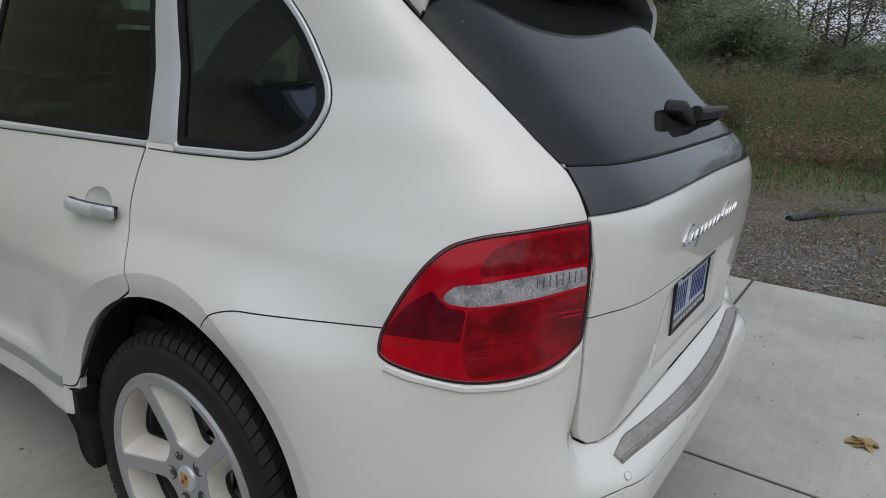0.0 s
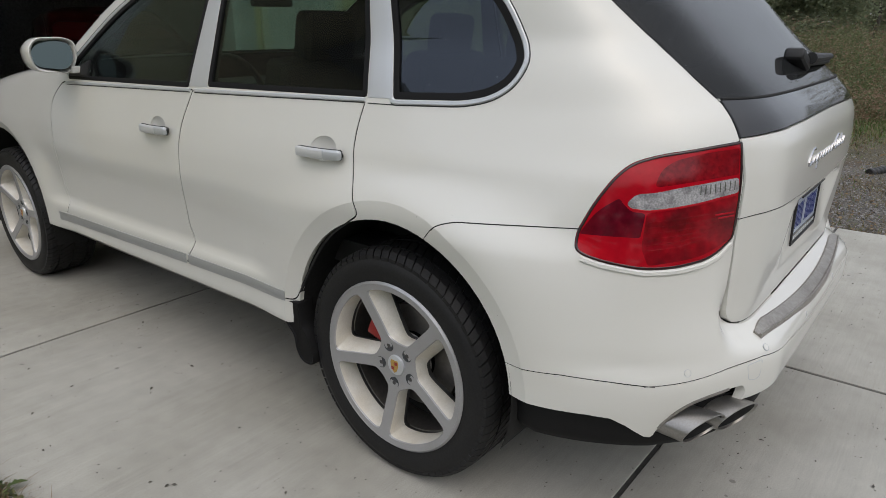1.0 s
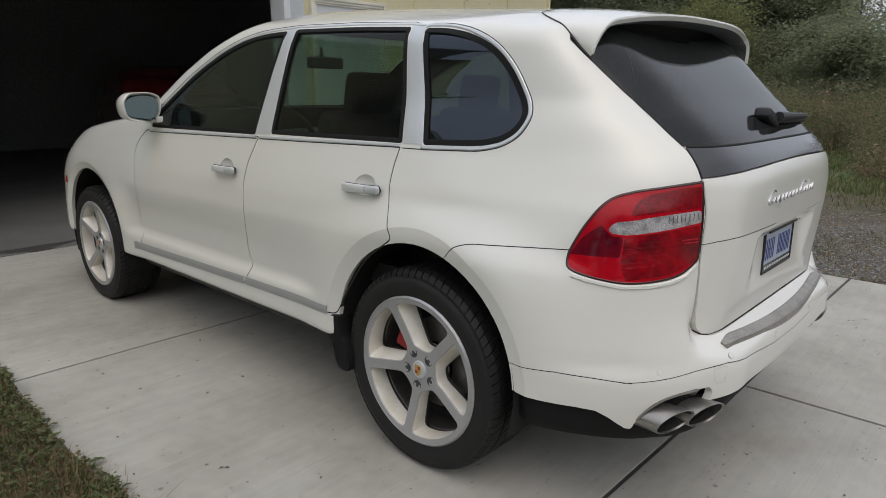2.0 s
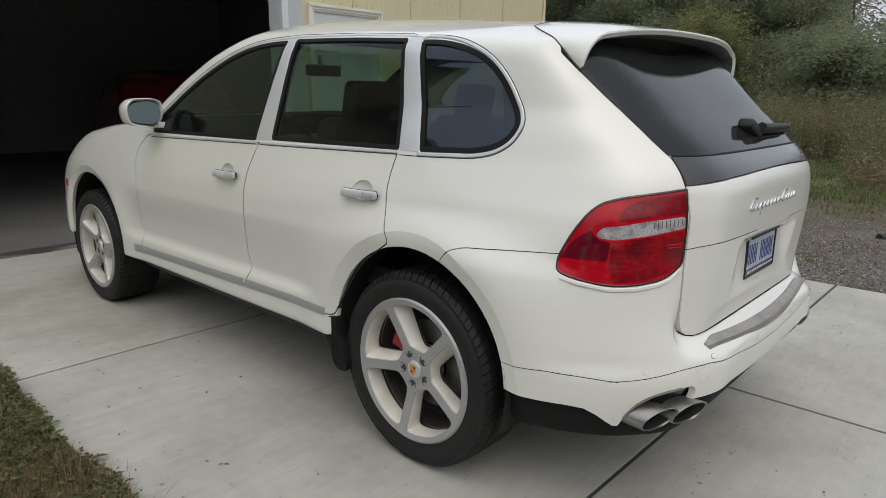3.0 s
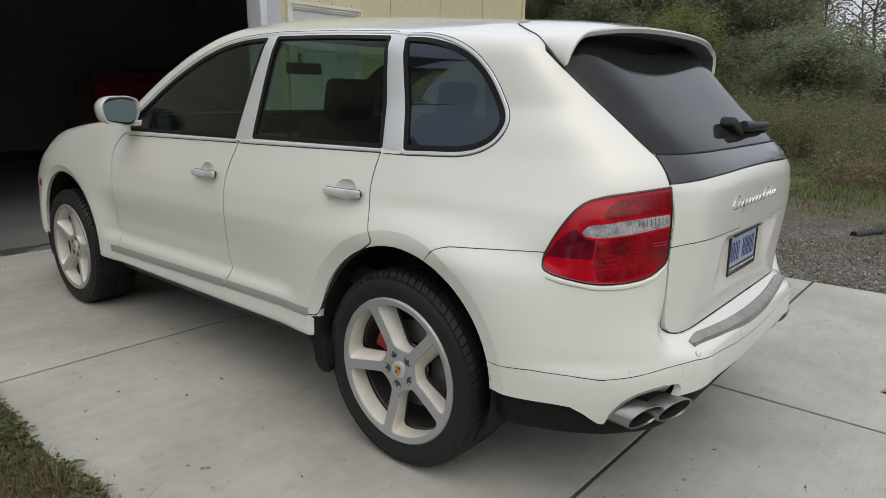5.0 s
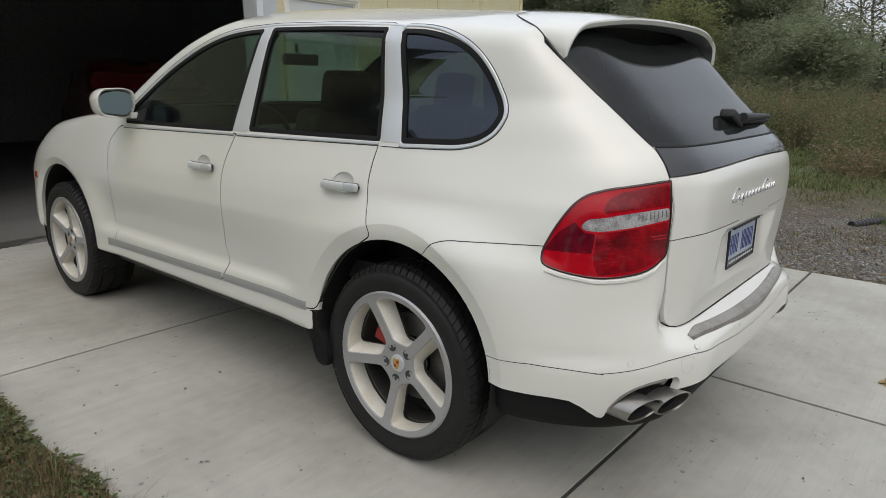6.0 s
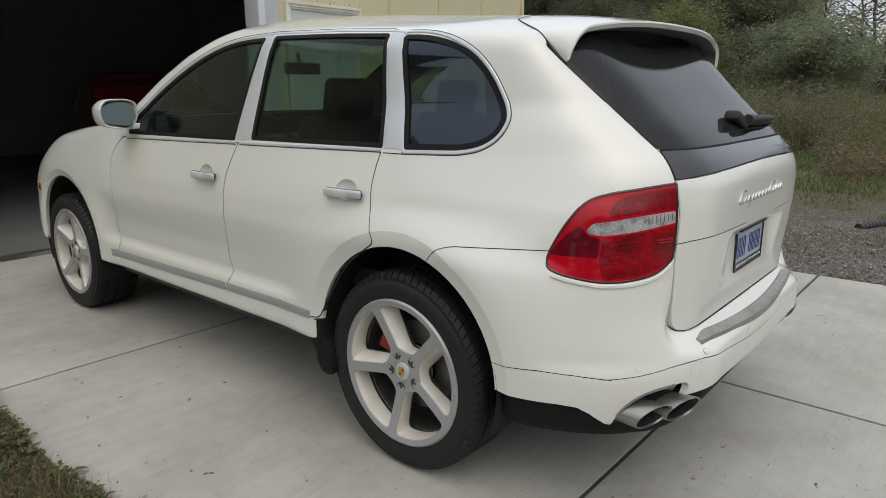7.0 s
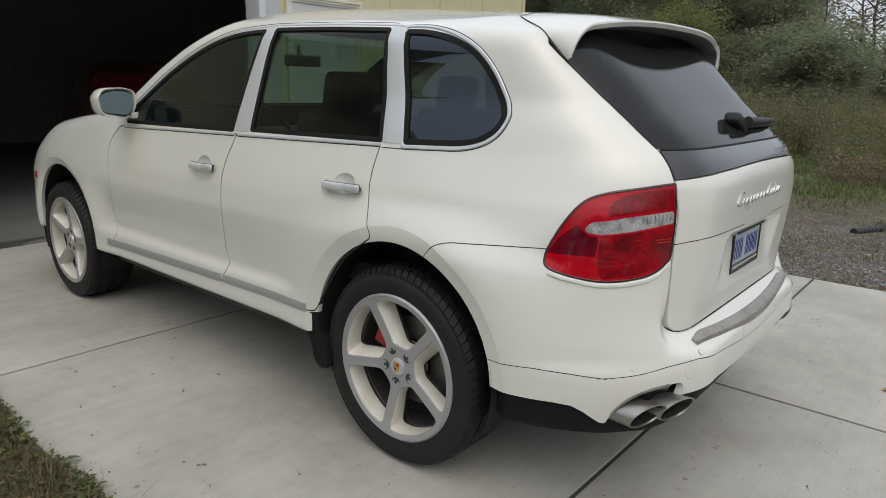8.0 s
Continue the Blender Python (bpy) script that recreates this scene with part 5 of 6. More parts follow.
    for k in range(5):
        bm = bmesh.new()
        for rows, span in ((openings[k], range(0, 26)), (openings[(k + 1) % 5], list(range(25, 50)) + [0])):
            vr = [[bm.verts.new(row[i]) for i in span] for row in rows]
            for j, (p, q) in enumerate(zip(vr, vr[1:])):
                for i in range(len(p) - 1):
                    f = bm.faces.new((p[i], p[i + 1], q[i + 1], q[i]))
                    f.material_index = (1 if j < 5 else 2) if j >= 2 else 0
        bmesh.ops.remove_doubles(bm, verts=bm.verts, dist=1e-5)
        bmesh.ops.recalc_face_normals(bm, faces=bm.faces)
        sp = part("spoke", bm, ALLOY, w)
        sp.data.materials.append(DUSTY)
        sp.data.materials.append(BOLT)
    bm = bmesh.new()
    spin(bm, [(-.1035, .030), (-.1045, .034), (-.1045, .049), (-.098, .052), (-.04, .084), (-.04, .02), (-.1, .02)], 48)
    part("hub", bm, ALLOY, w)
    bm = bmesh.new()
    spin(bm, [(-.1085, .0001), (-.114, .0001), (-.1135, .022), (-.110, .031), (-.104, .033), (-.104, .0001)], 40)
    cap = part("centre_cap", bm, SILVER, w)
    bm = bmesh.new()
    shield = [(0, .019), (.012, .020), (.0155, .012), (.014, -.004), (.007, -.017), (0, -.022), (-.007, -.017), (-.014, -.004), (-.0155, .012), (-.012, .020)]
    vs = [bm.verts.new((-.1146, a, b)) for a, b in shield]
    vb = [bm.verts.new((-.112, a, b)) for a, b in shield]
    bm.faces.new(vs)
    for i in range(10):
        bm.faces.new((vs[i], vs[(i + 1) % 10], vb[(i + 1) % 10], vb[i]))
    bmesh.ops.recalc_face_normals(bm, faces=bm.faces)
    part("cap_emblem", bm, GOLD, w, "small gold and red shield emblem", smooth=False)
    bm = bmesh.new()
    for y0, y1, z0, z1 in ((-.012, -.001, .004, .014), (.001, .012, -.012, -.002)):
        box(bm, (-.1154, y0, z0), (-.1145, y1, z1))
    part("emblem_field", bm, EMBLEM_RED, w, smooth=False)
    for k in range(5):
        t = 2 * math.pi * k / 5 + turn
        bm = bmesh.new()
        spin(bm, [(-.100, .0185), (-.1072, .0185), (-.1078, .0175), (-.1062, .0155), (-.1062, .0001), (-.100, .0001)], 20, centre=(0, 0.064 * math.sin(t), 0.064 * math.cos(t)))
        hole = part("bolt_hole", bm, HOLE, w)
        bm = bmesh.new()
        spin(bm, [(-.1072, .0001), (-.1072, .007), (-.1060, .008), (-.1060, .0001)], 6, centre=(0, 0.064 * math.sin(t), 0.064 * math.cos(t)))
        part("wheel_bolt", bm, BOLT, w, smooth=False)
    bm = bmesh.new()
    spin(bm, [(-.02, .08), (-.02, .165), (.012, .165), (.012, .08)], 64)
    part("brake_disc", bm, DISC, w)
    bm = bmesh.new()
    spin(bm, [(.03, .02), (.03, .234), (.05, .234), (.05, .02)], 48)
    part("wheel_back", bm, LINER, w)
    if mirror:
        w.rotation_euler = (0, 0, math.pi)
    return w


GOLD = material("gold_enamel", (0.55, 0.36, 0.10), 0.35, 0.4, grain=0.2, scale=300)
EMBLEM_RED = material("red_enamel", (0.30, 0.03, 0.02), 0.3)
HOLE = material("bolt_recess", (0.055, 0.06, 0.065), 0.5, 0.3)
BOLT = material("dark_bolt", (0.10, 0.10, 0.10), 0.4, 0.8)
DISC = material("brake_disc", (0.20, 0.19, 0.18), 0.4, 0.8, grain=0.1, scale=80)
CALIPER = material("red_caliper", (0.28, 0.012, 0.012), 0.4, grain=0.1)
for x, y, mirror, turn in ((-0.792, 0, False, 0.461), (-0.80, 2.855, False, -0.18), (0.792, 0, True, 0.3), (0.80, 2.855, True, 0.9)):
    w = wheel(mirror, turn)
    w.location = (x, y, 0.3665)
    bm = bmesh.new()
    rows = []
    a0, a1 = (math.radians(14), math.radians(48))
    for k in range(9):
        t = a0 + (a1 - a0) * k / 8
        rows.append([bm.verts.new((q, rr * math.cos(t), rr * math.sin(t))) for q, rr in ((-.055, .175), (-.055, .115), (-.03, .105), (.03, .105), (.03, .178))])
    for a, b in zip(rows, rows[1:]):
        for i in range(5):
            bm.faces.new((a[i], a[(i + 1) % 5], b[(i + 1) % 5], b[i]))
    bm.faces.new(rows[0]), bm.faces.new(rows[-1])
    bmesh.ops.recalc_face_normals(bm, faces=bm.faces)
    if mirror:
        bmesh.ops.scale(bm, vec=(1, -1, 1), verts=bm.verts)
        bmesh.ops.reverse_faces(bm, faces=bm.faces)
    part("brake_caliper", bm, CALIPER, w, "red painted brake caliper")


# ---- ground and slabs ----
def ground_material():
    """Gravel by the slabs, then trodden grass, then rough grass; each breaks into the next."""
    m = bpy.data.materials.new("ground")
    m.use_nodes = True
    nt = m.node_tree
    b = nt.nodes["Principled BSDF"]
    b.inputs["Roughness"].default_value = 0.95
    co = nt.nodes.new("ShaderNodeTexCoord")
    sep = nt.nodes.new("ShaderNodeSeparateXYZ")
    nt.links.new(co.outputs["Object"], sep.inputs[0])

    def tex(scale, detail=6):
        t = nt.nodes.new("ShaderNodeTexNoise")
        t.inputs["Scale"].default_value, t.inputs["Detail"].default_value = scale, detail
        nt.links.new(co.outputs["Object"], t.inputs["Vector"])
        return t.outputs["Fac"]

    def math_node(op, a, c):
        n = nt.nodes.new("ShaderNodeMath")
        n.operation = op
        for k, v in enumerate((a, c)):
            if isinstance(v, (int, float)):
                n.inputs[k].default_value = v
            else:
                nt.links.new(v, n.inputs[k])
        return n.outputs[0]
    broad, fine = tex(0.9), tex(28)
    reach = math_node("ADD", sep.outputs["X"], math_node("MULTIPLY", math_node("SUBTRACT", broad, 0.5), 9.0))
    ramp_node = nt.nodes.new("ShaderNodeValToRGB")
    r = ramp_node.color_ramp
    r.elements[0].position, r.elements[0].color = 0.0, (0.082, 0.074, 0.062, 1)
    r.elements[1].position, r.elements[1].color = 1.0, (0.06, 0.075, 0.028, 1)
    for p, c in ((0.20, (0.10, 0.09, 0.075, 1)), (0.27, (0.085, 0.064, 0.042, 1)), (0.36, (0.075, 0.068, 0.036, 1)), (0.46, (0.07, 0.09, 0.032, 1))):
        e = r.elements.new(p)
        e.color = c
    nt.links.new(math_node("DIVIDE", math_node("MAXIMUM", reach, math_node("MULTIPLY", sep.outputs["X"], -3.2)), 20.0), ramp_node.inputs[0])
    hs = nt.nodes.new("ShaderNodeHueSaturation")
    nt.links.new(ramp_node.outputs[0], hs.inputs["Color"])
    chips = nt.nodes.new("ShaderNodeTexVoronoi")
    chips.inputs["Scale"].default_value = 95
    nt.links.new(co.outputs["Object"], chips.inputs["Vector"])
    shade = nt.nodes.new("ShaderNodeSeparateColor")
    nt.links.new(chips.outputs["Color"], shade.inputs[0])
    mottle = math_node("ADD", math_node("MULTIPLY", shade.outputs[0], 0.9), math_node("MULTIPLY", fine, 1.2))
    nt.links.new(math_node("MULTIPLY", mottle, math_node("ADD", math_node("MULTIPLY", tex(3.0), 1.0), 0.45)), hs.inputs["Value"])
    nt.links.new(hs.outputs[0], b.inputs["Base Color"])
    bp = nt.nodes.new("ShaderNodeBump")
    bp.inputs["Distance"].default_value = 0.02
    nt.links.new(fine, bp.inputs["Height"])
    nt.links.new(bp.outputs[0], b.inputs["Normal"])
    return m


def island(name, stops, rough=0.8, through=0.0):
    """A leaf or stone material; every loose piece takes its own shade between the stops."""
    m = bpy.data.materials.new(name)
    m.use_nodes = True
    nt = m.node_tree
    b = nt.nodes["Principled BSDF"]
    b.inputs["Roughness"].default_value = rough
    g = nt.nodes.new("ShaderNodeNewGeometry")
    r = nt.nodes.new("ShaderNodeValToRGB")
    for k, c in enumerate(stops):
        p = k / (len(stops) - 1)
        e = r.color_ramp.elements[0] if k == 0 else (r.color_ramp.elements[-1] if k == len(stops) - 1 else r.color_ramp.elements.new(p))
        e.position, e.color = p, (*c, 1)
    nt.links.new(g.outputs["Random Per Island"], r.inputs[0])
    nt.links.new(r.outputs[0], b.inputs["Base Color"])
    if through:
        t = nt.nodes.new("ShaderNodeBsdfTranslucent")
        nt.links.new(r.outputs[0], t.inputs[0])
        mix = nt.nodes.new("ShaderNodeMixShader")
        mix.inputs[0].default_value = through
        nt.links.new(b.outputs[0], mix.inputs[1])
        nt.links.new(t.outputs[0], mix.inputs[2])
        nt.links.new(mix.outputs[0], nt.nodes["Material Output"].inputs[0])
    return m


def land(x, y):
    """Height of the soil: a few centimetres under the slabs, uneven further off."""
    far = ramp(3.0, 12.0, np.hypot(x - 0.6, y * 0.5))
    by_slab = 0.031 * np.exp(-((x + 1.77) / 0.22) ** 2)
    return -0.035 + by_slab + far * (0.06 * np.sin(x * 0.9 + 1.3) * np.cos(y * 0.7) + 0.03 * np.sin(x * 2.3 + y * 1.7))


GROUND = ground_material()
bm = bmesh.new()
bmesh.ops.create_grid(bm, x_segments=160, y_segments=160, size=1)
for v in bm.verts:
    v.co.x = 4 + 500 * v.co.x * abs(v.co.x) ** 1.8
    v.co.y = 500 * v.co.y * abs(v.co.y) ** 1.8
    v.co.z = float(land(v.co.x, v.co.y)) if -3.0 > v.co.x or v.co.x > 7.2 or v.co.y < 4.5 else -0.06
ground = tagged(part("ground", bm, GROUND), "gravel and rough grass round the slabs", "ground", kind="structure")

pavement = thing("pavement", "pale grey concrete slabs with saw-cut joints", "pavement", kind="structure")
slab_meshes = {}
for x0, x1 in ((-1.747, 0.578), (0.578, 2.93)):
    for y0, y1 in ((-7.98, -5.52), (-5.52, -3.06), (-3.06, -0.60), (-0.60, 1.862), (1.862, 4.58)):
        bm = bmesh.new()
        box(bm, (x0 + .0085, y0 + .0085, -0.12), (x1 - .0085, y1 - .0085, 0), 0.004)
        part("slab", bm, CONCRETE, pavement)
bm = bmesh.new()
box(bm, (-1.735, -7.95, -0.13), (2.915, 4.6, -0.006))
part("joint_filler", bm, JOINT, pavement)

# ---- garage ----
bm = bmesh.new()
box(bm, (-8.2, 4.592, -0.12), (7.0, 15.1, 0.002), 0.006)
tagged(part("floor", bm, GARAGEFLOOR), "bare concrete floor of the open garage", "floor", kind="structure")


def plain(name, lo, hi, mat, label, cat="wall"):
    bm = bmesh.new()
    box(bm, lo, hi)
    return tagged(part(name, bm, mat, smooth=False), label, cat, kind="structure")


plain("wall_north", (-8.3, 15.0, 0.002), (7.1, 15.15, 4.2), DARKWALL, "unlit back wall inside the garage")
plain("wall_west", (-8.3, 5.1, 0.002), (-8.15, 15.0, 4.2), DARKWALL, "unlit side wall inside the garage")
plain("wall_east", (6.95, 5.1, 0.002), (7.08, 15.0, 4.2), DARKWALL, "unlit side wall inside the garage")
plain("ceiling", (-8.3, 4.93, 4.2), (7.1, 15.15, 4.3), DARKWALL, "unlit garage ceiling", "ceiling")
wall_south = plain("wall_south", (2.23, 4.93, 0.002), (7.08, 5.1, 4.2), DARKWALL, "cream ribbed metal siding wall with an entry door")
wall_header = plain("wall_header", (-2.9, 4.93, 3.1), (2.23, 5.1, 4.2), DARKWALL, "cream ribbed metal siding above the garage opening")
wall_jamb = plain("wall_jamb", (-8.3, 4.93, 0.002), (-2.2, 5.1, 3.1), DARKWALL, "cream ribbed metal siding beside the garage opening")


def siding_panel(x0, x1, z0, z1, owner):
    """One sheet of ribbed metal with a rib at its lap, and two shallow creases."""
    bm = bmesh.new()
    prof = [(x0, 4.926), (x0, 4.900), (x0 + .012, 4.898), (x0 + .026, 4.898), (x0 + .040, 4.916)]
    for c in (0.25, 0.50, 0.75):
        if x0 + c + .04 < x1:
            prof += [(x0 + c - .02, 4.916), (x0 + c - .008, 4.9135), (x0 + c + .008, 4.9135), (x0 + c + .02, 4.916)]
    prof += [(x1 - .001, 4.916), (x1 - .001, 4.926)]
    a = [bm.verts.new((x, y, z0)) for x, y in prof]
    b = [bm.verts.new((x, y, z1)) for x, y in prof]
    n = len(prof)
    for i in range(n):
        bm.faces.new((a[i], a[(i + 1) % n], b[(i + 1) % n], b[i]))
    bm.faces.new(a[::-1]), bm.faces.new(b)
    bmesh.ops.recalc_face_normals(bm, faces=bm.faces)
    part("panel", bm, SIDING, owner, smooth=False)


WIN = (2.34, 3.44, 0.04, 2.33)
x = 2.23
k = 0
for edge in (2.993, 3.99, 4.99, 5.99, 7.06):
    if edge < 4.0:
        siding_panel(x, edge, WIN[3] - 0.02 if x < 3.4 else 0.002, 4.2, wall_south)
        siding_panel(x, edge, 0.002, WIN[2], wall_south)
    else:
        siding_panel(x, edge, 0.002, 4.2, wall_south)
    x = edge
siding_panel(2.23, 2.318, WIN[2], WIN[3] - 0.02, wall_south)
siding_panel(3.462, 3.988, WIN[2], WIN[3] - 0.02, wall_south)
x = -8.3
while x < -3.0:
    siding_panel(x, x + .90, 0.002, 4.3, wall_jamb)
    x += .90
siding_panel(-2.898, -2.21, 0.002, 3.1, wall_jamb)
for y0, z0, y1, z1 in ((4.45, 4.36, 10.0, 6.40), (15.5, 4.36, 10.0, 6.40)):
    bm = bmesh.new()
    foot = [bm.verts.new((xx, yy, zz)) for xx in (-8.5, 7.35) for yy, zz in ((y0, z0), (y1, z1), (y1, z1 + .1), (y0, z0 + .1))]
    for q in ((0, 1, 2, 3), (7, 6, 5, 4), (0, 4, 5, 1), (1, 5, 6, 2), (2, 6, 7, 3), (3, 7, 4, 0)):
        bm.faces.new([foot[k] for k in q])
    bmesh.ops.recalc_face_normals(bm, faces=bm.faces)
    tagged(part("roof_slope", bm, TRIMGREY, smooth=False), "grey metal roof of the barn", "roof", kind="structure")
x = -2.898
while x < 2.2:
    siding_panel(x, min(x + .914, 2.22), 3.1, 4.3, wall_header)
    x += .914
screw_mesh = None
for z in (0.6, 1.45, 2.385, 2.548, 3.5):
    for k in range(19):
        xx = 2.305 + 0.25 * k
        if (WIN[0] - .05 < xx < WIN[1] + .05 and WIN[2] < z < WIN[3]) or (z == 2.385 and xx > 3.5) or (z == 2.548 and xx < 3.5):
            continue
        if screw_mesh is None:
            bm = bmesh.new()
            spin(bm, [(0.003, .0001), (-.004, .0001), (-.003, .004), (.0, .0065), (.003, .0065)], 10, "y")
            screw = part("screw", bm, SCREW, wall_south)
            screw_mesh = screw.data
        else:
            screw = new("screw", screw_mesh)
            screw.parent = wall_south
        screw.location = (xx, 4.906, z)
bm = bmesh.new()
box(bm, (1.945, 4.86, 0.004), (2.028, 5.12, 3.1), 0.006)
post = tagged(part("door_frame_1", bm, TRIMWHITE), "white metal jamb of the garage opening", "door frame", kind="structure")
bm = bmesh.new()
box(bm, (2.031, 4.885, 0.004), (2.228, 5.12, 3.1), 0.006)
part("trim_board", bm, TRIMGREY, post)
bm = bmesh.new()
box(bm, (-2.2, 4.86, 0.004), (-2.05, 5.12, 3.1), 0.006)
box(bm, (-2.05, 4.86, 3.0), (1.944, 5.12, 3.1), 0.006)
part("trim_board", bm, TRIMWHITE, post)
bm = bmesh.new()
box(bm, (7.06, 4.885, 0.004), (7.12, 5.0, 4.2), 0.004)
tagged(part("trim", bm, SIDING), "cream corner trim of the siding", "trim", kind="structure")
entry = thing("door_1", "pale grey entry door in a moulded white frame", "door", kind="structure")
for depth, inset, wide in ((4.872, 0.0, 0.035), (4.884, 0.035, 0.030), (4.896, 0.065, 0.022)):
    x0, x1, z0, z1 = WIN[0] - .02 + inset, WIN[1] + .02 - inset, WIN[2] - .02 + inset, WIN[3] + .02 - inset
    bm = bmesh.new()
    box(bm, (x0, depth, z1 - wide), (x1, 4.94, z1), 0.004)
    box(bm, (x0, depth, z0), (x1, 4.94, z0 + wide), 0.004)
    box(bm, (x0, depth, z0 + wide), (x0 + wide, 4.94, z1 - wide), 0.004)
    box(bm, (x1 - wide, depth, z0 + wide), (x1, 4.94, z1 - wide), 0.004)
    part("door_casing", bm, CREAMTRIM, entry)
bm = bmesh.new()
box(bm, (WIN[0] + .06, 4.912, WIN[2] + .02), (WIN[1] - .06, 4.926, WIN[3] - .06), 0.003)
part("door_leaf", bm, BLIND, entry)
bm = bmesh.new()
spin(bm, [(4.912, .0001), (4.912, .03), (4.905, .03), (4.902, .012), (4.875, .012), (4.868, .027), (4.845, .022), (4.84, .0001)], 24, "y", (WIN[1] - .13, 0, 1.0))
part("door_knob", bm, SCREW, entry)

# A dark wet line along the garage threshold.
bm = bmesh.new()
rng = random.Random(2)
top, low = [], []
for k in range(60):
    xx = -2.0 + 0.066 * k
    c = 4.80 + 0.03 * math.sin(xx * 2.1)
    wid = 0.055 + 0.035 * rng.random() + 0.03 * math.sin(xx * 5.3) + (0.13 * math.exp(-((xx + 0.75) / 0.14) ** 2))
    top.append(bm.verts.new((xx, c + 0.02, 0.0045)))
    low.append(bm.verts.new((xx, c - wid, 0.0045)))
for k in range(59):
    bm.faces.new((low[k], low[k + 1], top[k + 1], top[k]))
tagged(part("oil_stain", bm, STAIN), "dark wet stain across the garage threshold", "stain")

# A red car standing in the dark of the garage.
red_car = thing("red_car", "dark red car parked in the unlit garage", "car", (2.9, 10.4, 0))
v, f = skin(0.09, 0.0)
me = bpy.data.meshes.new("car_body")
me.from_pydata([tuple(q) for q in v], [], f)
me.shade_smooth()
part("car_body", me, REDPAINT, red_car)
for outline in (FRONT_WINDOW, REAR_WINDOW, QUARTER_WINDOW):
    for sg in (1, -1):
        bm = bmesh.new()
        vs = [bm.verts.new(left(*q) * np.array((sg, 1, 1)) + np.array((-.004 * sg, 0, 0))) for q in outline]
        bm.faces.new(vs)
        part("car_window", bm, BLACKGLOSS, red_car, smooth=False)
for sx in (-0.80, 0.80):
    for sy in (0, 2.855):
        bm = bmesh.new()
        spin(bm, [(-.12, .25), (-.13, .30), (-.11, .365), (.11, .365), (.13, .30), (.12, .25), (.05, .05), (-.09, .05)], 40, centre=(sx, sy, .3665))
        part("car_wheel", bm, RUBBER, red_car)
red_car.rotation_euler = (0, 0, math.radians(168))


# ---- plants, litter and trees ----
def sheet_mesh(name, verts, faces, mat, label, category, kind="stuff"):
    me = bpy.data.meshes.new(name)
    me.from_pydata(verts, [], faces)
    me.materials.append(mat)
    ob = new(name, me)
    return tagged(ob, label, category, kind=kind)


